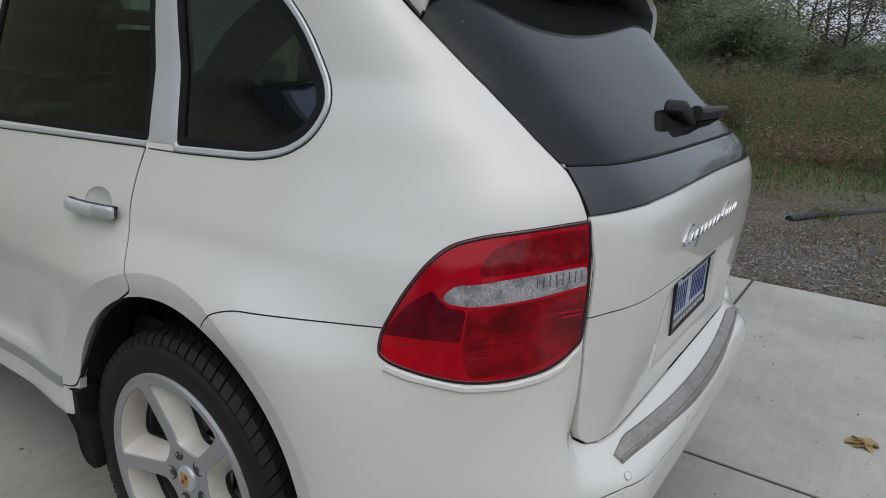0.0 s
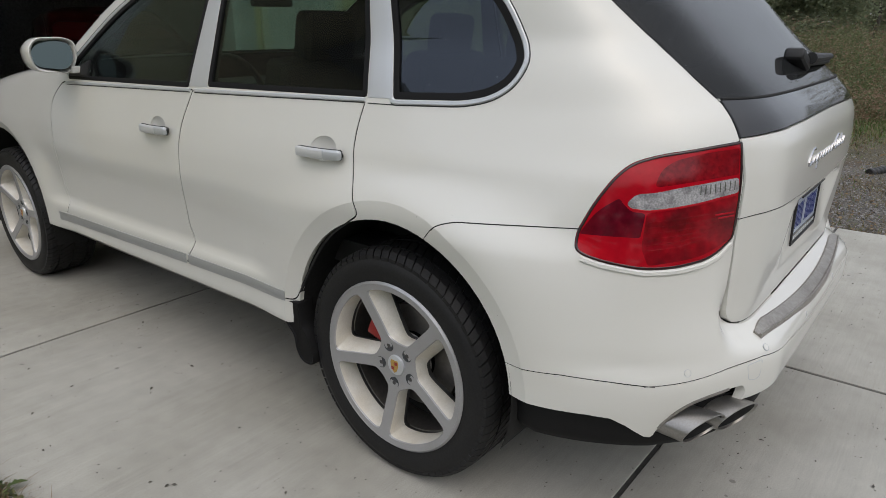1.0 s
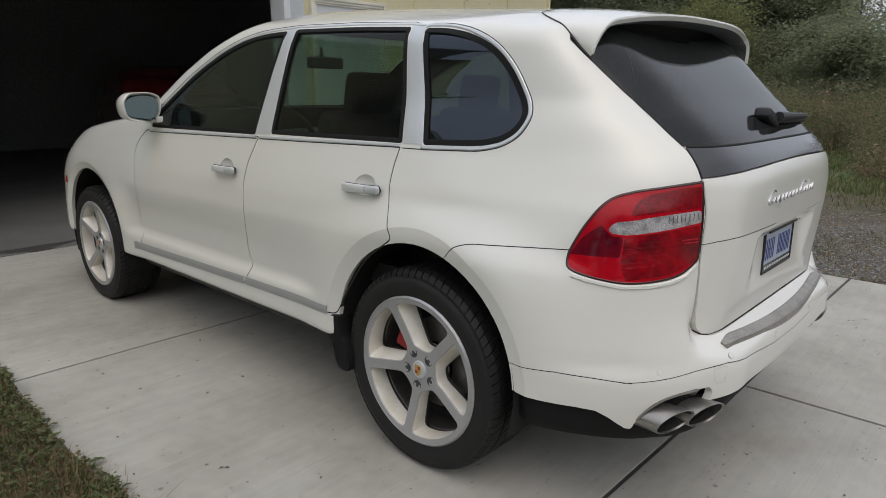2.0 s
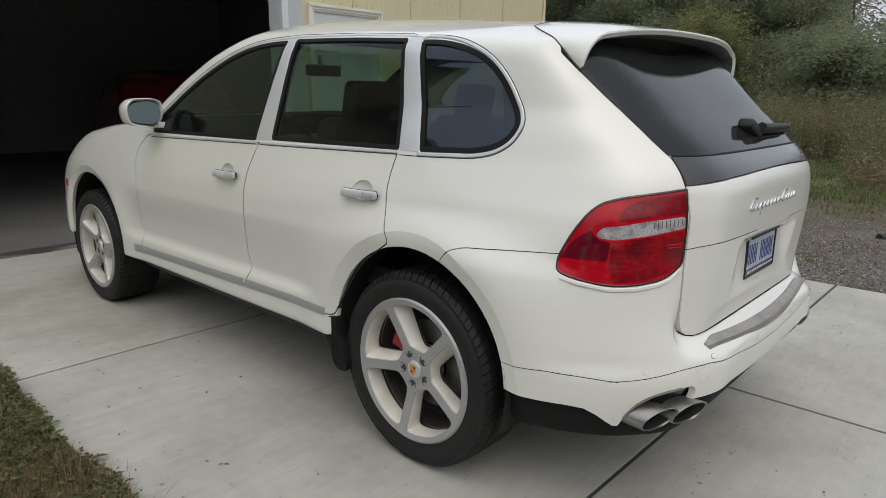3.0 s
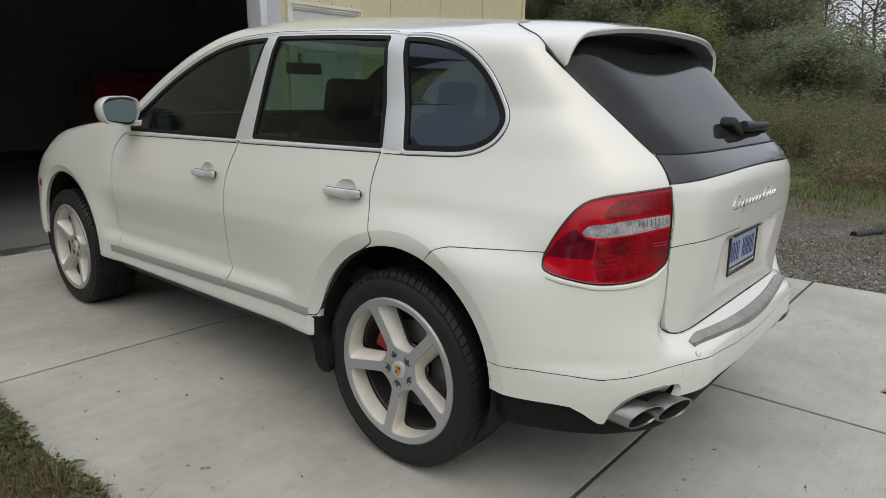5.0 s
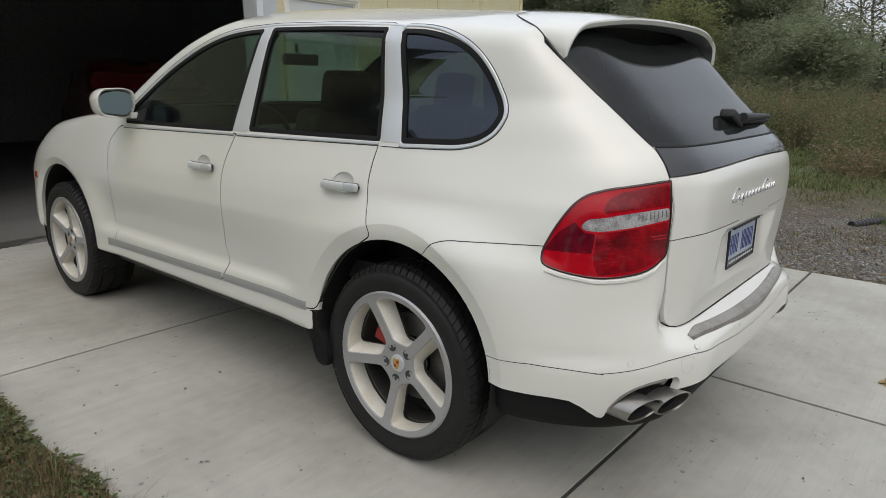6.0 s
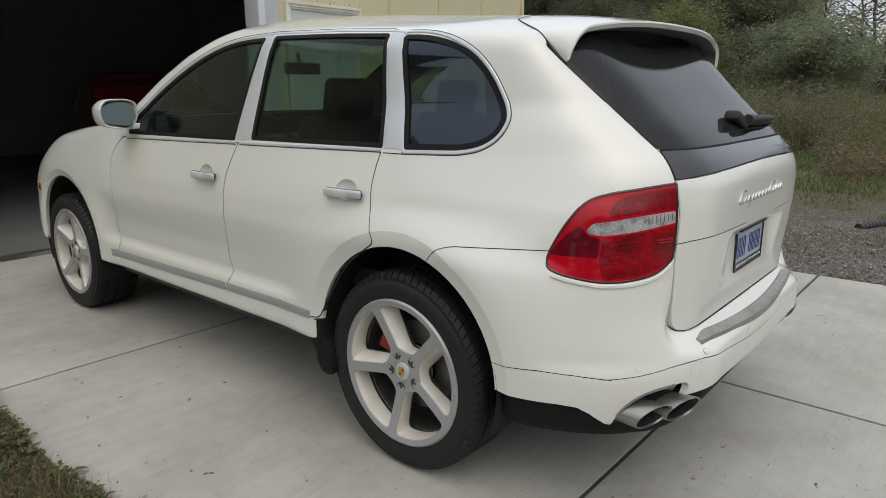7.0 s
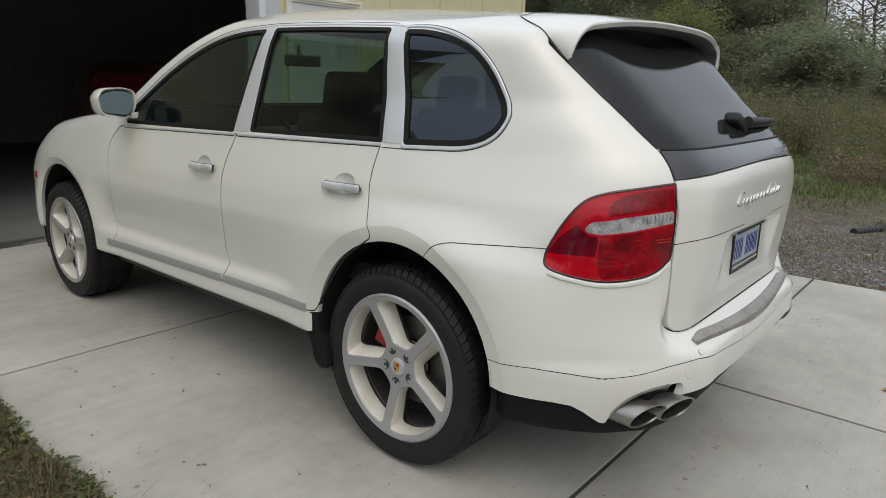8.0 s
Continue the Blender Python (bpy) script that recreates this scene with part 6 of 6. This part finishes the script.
class Sheaf:
    """Collects many small pieces for one mesh."""

    def __init__(self):
        self.v, self.f = [], []

    def blade(self, base, height, width, lean, turn, steps=3):
        n = len(self.v)
        ct, st = math.cos(turn), math.sin(turn)
        for k in range(steps):
            q = k / steps
            w = width * (1 - q * 0.75)
            off = lean * q * q
            x, y, z = base[0] + ct * off, base[1] + st * off, base[2] + height * (q - 0.25 * q * q * min(1, abs(lean) / height))
            self.v += [(x - st * w, y + ct * w, z), (x + st * w, y - ct * w, z)]
        self.v.append((base[0] + ct * lean, base[1] + st * lean, base[2] + height * (1 - 0.25 * min(1, abs(lean) / height))))
        for k in range(steps - 1):
            a = n + 2 * k
            self.f.append((a, a + 1, a + 3, a + 2))
        a = n + 2 * (steps - 1)
        self.f.append((a, a + 1, a + 2))

    def leaf(self, p, size, d, up, lobes=False):
        """A folded leaf at p, pointing along d."""
        n = len(self.v)
        d, up = Vector(d).normalized(), Vector(up)
        s = d.cross(up).normalized()
        u = s.cross(d)
        prof = ((0, .02), (.18, .30), (.30, .20), (.45, .38), (.58, .24), (.72, .26), (1.0, .0)) if lobes else ((0, .02), (.3, .26), (.6, .28), (1.0, 0))
        p = Vector(p)
        for t, w in prof:
            c = p + d * size * t - u * size * 0.25 * t * t
            self.v += [tuple(c + s * size * w + u * size * w * 0.35), tuple(c), tuple(c - s * size * w + u * size * w * 0.35)]
        for k in range(len(prof) - 1):
            a = n + 3 * k
            self.f += [(a, a + 1, a + 4, a + 3), (a + 1, a + 2, a + 5, a + 4)]

    def chip(self, p, size, d, up):
        """A small folded leaf of two triangles."""
        n = len(self.v)
        d, up = Vector(d).normalized(), Vector(up)
        s = d.cross(up).normalized()
        p = Vector(p)
        q = p + d * size * .45 + s.cross(d) * size * .12
        self.v += [tuple(p), tuple(q + s * size * .30), tuple(p + d * size), tuple(q - s * size * .30)]
        self.f.append((n, n + 1, n + 2, n + 3))

    def pebble(self, p, r, rng):
        """A small chip of gravel, its foot in the soil."""
        n = len(self.v)
        t = rng.uniform(0, 6.28)
        for k in range(4):
            q = r * rng.uniform(.7, 1.3)
            self.v.append((p[0] + q * math.cos(t + 1.57 * k), p[1] + q * math.sin(t + 1.57 * k), p[2] + r * rng.uniform(-.1, .25)))
        self.v.append((p[0] + r * rng.uniform(-.3, .3), p[1] + r * rng.uniform(-.3, .3), p[2] + r * rng.uniform(.5, .9)))
        for k in range(4):
            self.f.append((n + k, n + (k + 1) % 4, n + 4))

    def stone(self, p, r, rng):
        n = len(self.v)
        sx, sy, sz = r * rng.uniform(.7, 1.3), r * rng.uniform(.7, 1.3), r * rng.uniform(.4, .8)
        t = rng.uniform(0, 3.1)
        c, s = math.cos(t), math.sin(t)
        for a, b, h in ((1, 0, 0), (0.1, 1, .1), (-1, .1, 0), (0, -1, -.1), (.2, .1, 1), (0, 0, -.6), (.7, .6, .55), (-.6, .5, .5), (-.5, -.6, .6), (.6, -.6, .5)):
            a, b = a * sx, b * sy
            self.v.append((p[0] + c * a - s * b, p[1] + s * a + c * b, p[2] + h * sz))
        for q in ((0, 1, 6), (6, 1, 4), (0, 6, 4), (1, 2, 7), (1, 7, 4), (7, 2, 4), (2, 3, 8), (2, 8, 4), (8, 3, 4), (3, 0, 9), (3, 9, 4), (9, 0, 4), (1, 0, 5), (2, 1, 5), (3, 2, 5), (0, 3, 5)):
            self.f.append(tuple(n + i for i in q))


rng = random.Random(11)


def soil(x, y):
    return float(land(np.float64(x), np.float64(y)))


def uneven(x, y):
    """Patchy noise about -1 to 1, with no visible rows."""
    s = 0.0
    for a, f, p in ((0.3, 1.1, 0.4), (1.35, 1.7, 2.1), (2.2, 2.3, 4.0), (2.9, 0.8, 1.0), (0.85, 3.1, 5.2)):
        s += math.sin(f * (x * math.cos(a) + y * math.sin(a)) + p + 0.8 * math.sin(0.7 * f * (y * math.cos(a) - x * math.sin(a)) + p))
    return s / 2.6


# Weedy verge beside the slabs.
def verge_edge(y):
    return -1.738 + 0.016 * math.sin(y * 4.1) + 0.014 * math.sin(y * 9.7 + 1)


def along_verge():
    """Thick by the parked car, thinner on either side."""
    return rng.uniform(-.4, 2.1) if rng.random() < .80 else rng.uniform(-7.5, 4.6)


bm = bmesh.new()
grid = [[bm.verts.new((x, y, soil(x, y) + .004 * math.sin(41 * x + 3 * y) * math.sin(23 * y))) for x in np.linspace(-2.7, -1.728, 30)] for y in np.linspace(-8.0, 4.5, 160)]
for a, b in zip(grid, grid[1:]):
    for k in range(29):
        bm.faces.new((a[k], a[k + 1], b[k + 1], b[k]))
tagged(part("verge", bm, SOIL), "bare brown soil along the slab edge", "ground", kind="structure")
green, dry = Sheaf(), Sheaf()
for _ in range(4600):
    # rosettes of lobed weed leaves
    y = along_verge()
    x = verge_edge(y) - abs(rng.gauss(0, 0.24))
    if uneven(6 * x + 2, 6 * y) < rng.uniform(-1.0, .1) or (x < -1.80 and y < .98 and rng.random() < .6):
        continue
    for _ in range(rng.randint(4, 8)):
        a = rng.uniform(0, 6.28)
        green.leaf((x, y, soil(x, y) + rng.uniform(.012, .050 + .035 * max(0, uneven(5 * x, 5 * y)))), rng.uniform(.007, .023), (math.cos(a), math.sin(a), rng.uniform(-.05, .9)), (rng.uniform(-.5, .5), rng.uniform(-.5, .5), 1), rng.random() < .9)
for _ in range(2600):
    y = along_verge()
    x = verge_edge(y) - abs(rng.gauss(0, 0.32)) + 0.02
    a = rng.uniform(0, 6.28)
    green.leaf((x, y, soil(x, y) + rng.uniform(.008, .06)), rng.uniform(.006, .016), (math.cos(a), math.sin(a), rng.uniform(-.2, .6)), (rng.uniform(-.4, .4), rng.uniform(-.4, .4), 1))
for _ in range(300):
    # thin brown seed stalks leaning over the slab
    y = along_verge()
    x = verge_edge(y) - .01 - abs(rng.gauss(0, 0.06))
    a, tall = rng.uniform(-1.2, 1.4), rng.uniform(.05, .12)
    dry.blade((x, y, soil(x, y)), tall, .0022, rng.uniform(.01, .05), a, 3)
for _ in range(16000):
    y = along_verge()
    x = verge_edge(y) - .02 - abs(rng.gauss(0, 0.36))
    (green if uneven(2.2 * x, 2.2 * y) > rng.uniform(-.9, .5) else dry).blade((x, y, soil(x, y)), rng.uniform(.03, .10), .0017, rng.uniform(.0, .09), rng.uniform(0, 6.28))
for _ in range(5200):
    y = along_verge()
    x = verge_edge(y) - rng.uniform(.02, 1.0)
    a = rng.uniform(0, 6.28)
    dry.leaf((x, y, soil(x, y) + rng.uniform(.0, .045)), rng.uniform(.010, .028), (math.cos(a), math.sin(a), rng.uniform(-.1, .2)), (rng.uniform(-.4, .4), rng.uniform(-.4, .4), 1))
for cx, cy, num in ((-1.74, 0.34, 40), (-1.75, 0.55, 16), (-1.97, 0.72, 420), (-1.93, 0.86, 260), (-2.05, 1.0, 260), (-1.89, 0.92, 700), (-1.87, 0.80, 500), (-1.75, 1.9, 10)):
    for _ in range(num):
        dry.blade((cx + rng.gauss(0, .05), cy + rng.gauss(0, .07), -.03), rng.uniform(.03, .09), .0016, rng.uniform(.02, .14), rng.uniform(-1.2, 1.2), 4)
for y, a, size in ((0.86, -.35, .10), (1.62, -.1, .06), (1.27, -.6, .06), (0.62, -.2, .06)):
    green.leaf((verge_edge(y) + .01, y, .012), size * .6, (math.cos(a), math.sin(a), .35), (.1, .2, 1), True)
VERGE = island("verge_leaves", ((.025, .038, .012), (.06, .092, .024), (.11, .155, .04), (.15, .13, .055), (.04, .064, .018), (.12, .08, .04), (.075, .12, .032)), .55, .3)
DRY = island("dry_leaves", ((.19, .115, .055), (.24, .155, .08), (.12, .085, .05), (.29, .21, .12)), .8, .2)
sheet_mesh("verge_weeds", green.v, green.f, VERGE, "low green weeds creeping over the slab edge", "weeds")
sheet_mesh("dry_grass", dry.v, dry.f, DRY, "dry brown grass and dead leaves on the verge", "grass")

# Gravel and leaf litter beyond the slabs.
stones, litter, tufts, straw = Sheaf(), Sheaf(), Sheaf(), Sheaf()
for _ in range(3500):
    x, y = 2.97 + abs(rng.gauss(0, 1.15)), rng.uniform(-3.6, 3.2)
    if x < 6.3:
        stones.stone((x, y, soil(x, y) + .002), rng.uniform(.007, .020), rng)
for _ in range(42000):
    x, y = 2.95 + abs(rng.gauss(0, 1.7)), rng.uniform(-3.4, 2.6)
    if x < 8.0 and uneven(1.3 * x + 5, 1.3 * y) < rng.uniform(-.2, 1.3):
        stones.pebble((x, y, soil(x, y) + .001), rng.uniform(.004, .012), rng)
for _ in range(2600):
    x, y = 3.0 + 6.5 * rng.random() ** 1.5, rng.uniform(-3.5, 3.5)
    a = rng.uniform(0, 6.28)
    litter.leaf((x, y, soil(x, y) + .008), rng.uniform(.015, .05), (math.cos(a), math.sin(a), .15), (rng.uniform(-.4, .4), rng.uniform(-.4, .4), 1), True)
for _ in range(52000):
    x, y = rng.uniform(3.0, 16.0), rng.uniform(-6, 7.5)
    lush = float(ramp(10.3, 11.8, np.float64(x))) + math.exp(-((x - 7.6) / .8) ** 2) * (.5 + .5 * uneven(x + 9, y)) * .9
    patch_here = 0.75 * uneven(x, y) + 0.35 * uneven(3 * x, 3 * y) - .05
    if x < 7.4 and y > 4.6:
        continue
    if patch_here + lush > rng.uniform(-.1, .8):
        (tufts if rng.random() < .25 + .7 * lush else straw).blade((x, y, soil(x, y)), rng.uniform(.025, .075) * (1 + .05 * x), .003 + .0004 * x, rng.uniform(.02, .10), rng.uniform(0, 6.28), 2)
for _ in range(42000):
    # short dead grass and moss in patches over the gravel
    x, y = 2.96 + 6.0 * rng.random() ** 1.2, rng.uniform(-3.2, 2.8)
    rim = math.exp(-((x - 3.0) / .22) ** 2)
    if 0.9 * uneven(1.1 * x + 3, 1.5 * y) + 0.5 * uneven(3.4 * x, 3.4 * y + 2) + .7 * rim > rng.uniform(-.45, .8):
        (tufts if rng.random() < .12 + .3 * (uneven(.9 * x, .9 * y + 7) > .1) else straw).blade((x, y, soil(x, y)), rng.uniform(.015, .05), .0035, rng.uniform(.02, .07), rng.uniform(0, 6.28), 2)
for _ in range(260):
    x, y = 5.75 + rng.gauss(0, .10), -.74 + rng.gauss(0, .07)
    tufts.blade((x, y, soil(x, y)), rng.uniform(.05, .12), .004, rng.uniform(.02, .07), rng.uniform(0, 6.28), 2)
for _ in range(36000):
    x, y = rng.uniform(7.6, 14.8), rng.uniform(-3.0, 5.5)
    if uneven(1.6 * x, 1.6 * y) > rng.uniform(-1.4, .6):
        (tufts if rng.random() < .85 else straw).blade((x, y, soil(x, y)), rng.uniform(.05, .13), .008, rng.uniform(.02, .10), rng.uniform(0, 6.28), 2)
STONE = island("gravel", ((.07, .068, .066), (.14, .135, .13), (.24, .232, .225), (.10, .09, .08), (.34, .33, .32)), .85)
GRASS = island("grass", ((.065, .115, .028), (.09, .15, .036), (.12, .165, .045), (.16, .16, .06), (.19, .15, .075)), .7, .35)
STRAW = island("straw", ((.15, .12, .07), (.20, .16, .09), (.11, .105, .05), (.13, .085, .05)), .8, .2)
sheet_mesh("gravel_bed", stones.v, stones.f, STONE, "loose grey gravel beside the concrete slabs", "gravel")
sheet_mesh("leaf_litter", litter.v, litter.f, DRY, "fallen brown leaves on the gravel", "leaves")
sheet_mesh("dead_grass", straw.v, straw.f, STRAW, "thin dead grass over the gravelly ground", "grass")
sheet_mesh("rough_grass", tufts.v, tufts.f, GRASS, "patchy rough grass behind the gravel", "grass")

# Tall weeds of the field: stems with small leaves and dry heads.
weeds, heads, bushes = Sheaf(), Sheaf(), Sheaf()
for _ in range(7200):
    d = rng.uniform(0, 1) ** 1.4
    y = rng.uniform(-9 - 6 * d, 9 + 14 * d)
    x = 9.6 + 4.2 * float(ramp(0.2, 1.6, np.float64(y - .25 * d))) + 15 * d + rng.uniform(-.8, .8)
    if x < 7.5 and y > 4:
        continue
    z = soil(x, y)
    clump = 0.5 + 0.5 * math.sin(x * 0.9 + 1.7 * math.sin(y * 0.6)) * math.cos(y * 0.8 + x * 0.3)
    h = rng.uniform(.5, 1.1) * (0.7 + 0.55 * float(ramp(10.5, 15.5, np.float64(x)))) * (.62 + .75 * clump)
    leafy = rng.random() < .15 + .65 * clump
    for _ in range(4):
        (bushes if leafy else weeds).blade((x + rng.uniform(-.1, .1), y + rng.uniform(-.1, .1), z), h * rng.uniform(.8, 1.25), .005, rng.uniform(.05, .35), rng.uniform(0, 6.28), 3)
    for _ in range(44):
        q = rng.uniform(.08, 1.03)
        a = rng.uniform(0, 6.28)
        sheaf = bushes if leafy else (heads if q > .72 and rng.random() < .75 else weeds)
        sheaf.chip((x + rng.gauss(0, .17), y + rng.gauss(0, .17), z + h * q), rng.uniform(.025, .080), (math.cos(a), math.sin(a), rng.uniform(-.4, .8)), (rng.uniform(-1.1, 1.1), rng.uniform(-1.1, 1.1), rng.uniform(0, 1)))
WEED = island("field_weeds", ((.17, .14, .075), (.23, .165, .10), (.18, .155, .08), (.27, .17, .115), (.14, .14, .07), (.31, .225, .15)), .8, .4)
HEADS = island("weed_heads", ((.24, .16, .105), (.28, .20, .14), (.20, .145, .09), (.30, .25, .17)), .8, .4)
BUSH = island("field_bushes", ((.10, .125, .055), (.13, .155, .065), (.165, .175, .08), (.115, .14, .07)), .8, .4)
sheet_mesh("field_weeds", weeds.v, weeds.f, WEED, "tall brown and olive weeds filling the field", "weeds")
sheet_mesh("weed_heads", heads.v, heads.f, HEADS, "rusty brown seed heads over the field", "weeds")
sheet_mesh("field_bushes", bushes.v, bushes.f, BUSH, "low green bushes among the field weeds", "bushes")

# Trees.
BARK = material("bark", (0.075, 0.066, 0.055), 0.95, grain=0.35, scale=14, big=0.4, big_scale=2, bump=0.02)
LEAF_A = island("tree_leaves", ((.20, .235, .15), (.245, .28, .17), (.28, .30, .18), (.22, .26, .165), (.30, .28, .175)), .9, .5)
LEAF_B = island("bush_leaves", ((.17, .20, .08), (.22, .24, .09), (.25, .235, .10), (.18, .20, .085)), .85, .45)
LEAF_C = island("thin_leaves", ((.11, .12, .07), (.16, .15, .08), (.18, .155, .10)), .7, .25)


def tree(seed, height, spread, count, leaf_size, leaf_mat, low, label):
    """A tapered trunk with limbs, and a crown of small leaf sprays round the twigs."""
    r = random.Random(seed)
    ob = thing("tree", label, "tree", group="trees behind the field")
    bm = bmesh.new()
    trunk = [Vector((0, 0, -.1))]
    for k in range(6):
        trunk.append(trunk[-1] + Vector((r.uniform(-.2, .2), r.uniform(-.2, .2), height * .15)))
    tube(bm, trunk, [height * .016 * (1 - .13 * k) for k in range(7)], 8)
    tips = []
    for k in range(20):
        q = low + (0.95 - low) * k / 19
        i = min(5, int(q * 6))
        p = trunk[i].lerp(trunk[i + 1], q * 6 - i)
        a = r.uniform(0, 6.28)
        reach = spread * (1 - 0.55 * abs(q - .45)) * r.uniform(.6, 1.1)
        e = p + Vector((math.cos(a) * reach, math.sin(a) * reach, reach * r.uniform(.1, .7)))
        mid = p.lerp(e, .5) + Vector((0, 0, .15 * reach))
        tube(bm, [p, mid, e], [height * .005, height * .003, height * .0012], 5)
        for _ in range(4):
            b = mid.lerp(e, r.uniform(0, 1))
            e2 = b + Vector((r.uniform(-1, 1), r.uniform(-1, 1), r.uniform(-.2, .9))) * reach * .35
            tube(bm, [b, e2], [height * .0016, height * .0006], 4)
            tips.append(e2)
        tips += [e, mid.lerp(e, .7)]
    part("trunk", bm, BARK, ob)
    sh = Sheaf()
    for _ in range(count):
        c = r.choice(tips)
        p = c + Vector((r.gauss(0, 1), r.gauss(0, 1), r.gauss(0, .8))) * spread * .17
        a = r.uniform(0, 6.28)
        sh.chip(p, leaf_size * r.uniform(.6, 1.4), (math.cos(a), math.sin(a), r.uniform(-.6, .4)), (r.uniform(-1.3, 1.3), r.uniform(-1.3, 1.3), r.uniform(-.1, 1)))
    me = bpy.data.meshes.new("crown")
    me.from_pydata(sh.v, [], sh.f)
    part("crown", me, leaf_mat, ob)
    return ob


kinds = [tree(1, 9.5, 2.8, 34000, .125, LEAF_A, .10, "dark green broad-leaved tree at the field's edge"),
         tree(2, 11, 3.2, 36000, .13, LEAF_A, .08, "dark green broad-leaved tree at the field's edge"),
         tree(3, 5.2, 1.9, 16000, .11, LEAF_B, .06, "yellow-green bushy tree in front of the wood"),
         tree(4, 7.5, 1.9, 1500, .11, LEAF_C, .30, "thin-leaved autumn tree with bare branches"),
         tree(5, 3.4, 1.9, 11000, .11, LEAF_A, .04, "dark leafy shrub under the trees")]
# Coarse tree for places out of view, added only for reflections.
kinds.append(tree(6, 10, 3.0, 2600, .5, LEAF_A, .08, "added dark green tree out of view, mirrored in paint and glass"))
homes = [(33, 17), (35, 12), (28.0, 10.2), (36, 3.0), (30, 13.5), (-28, -9)]
for ob, (x, y) in zip(kinds, homes):
    ob.location = (x, y, soil(x, y))


def stand(kind, x, y, size):
    m = Matrix.Translation((x, y, soil(x, y))) @ Matrix.Rotation(rng.uniform(0, 6.28), 4, "Z")
    t = copy_thing(kinds[kind], m)
    t.scale = (size, size, size * rng.uniform(.9, 1.1))


for k in range(22):
    y = 7.8 + 16.2 * k / 21 + rng.uniform(-.6, .6)
    x = 31 + 3 * (k % 3) + rng.uniform(-1.2, 1.2)
    stand(rng.choice((0, 1, 0, 1)), x, y, rng.uniform(.85, 1.1) * (0.72 + 0.28 * float(ramp(7.0, 12.0, np.float64(y)))))
for k in range(16):
    stand(4, 29.5 + rng.uniform(-1.5, 1.5), 4 + 19 * k / 15, rng.uniform(.8, 1.2))
for k in range(26):
    stand(3, 35 + rng.uniform(-3, 4), -15 + 0.95 * k, rng.uniform(.75, 1.1))
for k in range(18):
    stand(4, 33 + rng.uniform(-2, 3), -12 + 0.95 * k, rng.uniform(.65, .95))
# Far ring of unseen trees, added to give paint and glass something to mirror.
for k in range(20):
    a = math.radians(118 + 7.5 * k)
    stand(rng.choice((3, 5)), 60 * math.sin(a) + rng.uniform(-3, 3), 60 * math.cos(a) + rng.uniform(-3, 3), rng.uniform(.7, 1.0))

# Nearer unseen ring to the left and rear, also added for reflections.
for k in range(12):
    a = math.radians(182 + 7.0 * k)
    stand(5, 29 * math.sin(a) + rng.uniform(-2, 2), 29 * math.cos(a) + rng.uniform(-2, 2), rng.uniform(.9, 1.15))

# A black pipe lying on the gravel.
bm = bmesh.new()
path = [(5.30 + 0.19 * k, -0.50 - 0.10 * k - 0.003 * k * k, -0.030 + .012 * math.sin(k * .9)) for k in range(12)]
tube(bm, path, 0.042, 14)
pipe = tagged(part("drain_pipe", bm, BLACK), "black corrugated drain pipe lying on the gravel", "pipe")
for a, b in zip(path, path[1:]):
    for k in range(4):
        q = Vector(a).lerp(Vector(b), k / 4)
        d = (Vector(b) - Vector(a)).normalized()
        bm = bmesh.new()
        tube(bm, [q - d * .018, q - d * .010, q + d * .010, q + d * .018], [.042, .047, .047, .042], 14)
        part("pipe_rib", bm, BLACK, pipe)

# Fallen leaf and crumbs on the slabs.
one = Sheaf()
for k in range(7):
    a = -1.7 + 3.4 * k / 6 + 0.6
    one.leaf((1.04, -1.34, .008), .055 + .02 * (k % 2), (math.cos(a), math.sin(a), .10), (.1, -.2, 1), True)
one.leaf((1.04, -1.34, .008), .05, (-math.cos(.6), -math.sin(.6), .05), (0, 0, 1))
sheet_mesh("fallen_leaf", one.v, one.f, LEAF_TAN, "yellow-brown fallen leaf on the slab", "leaf", "")
crumbs = Sheaf()
for _ in range(4200):
    x, y = rng.uniform(-1.7, 2.9), rng.uniform(-3.0, 4.5)
    a = rng.uniform(0, 6.28)
    big = rng.random() < .07
    crumbs.leaf((x, y, .003), rng.uniform(.010, .018) if big else rng.uniform(.004, .009), (math.cos(a), math.sin(a), .08), (rng.uniform(-.3, .3), rng.uniform(-.3, .3), 1))
sheet_mesh("leaf_crumbs", crumbs.v, crumbs.f, CRUMB, "small dark leaf crumbs scattered on the slabs", "leaf crumbs")
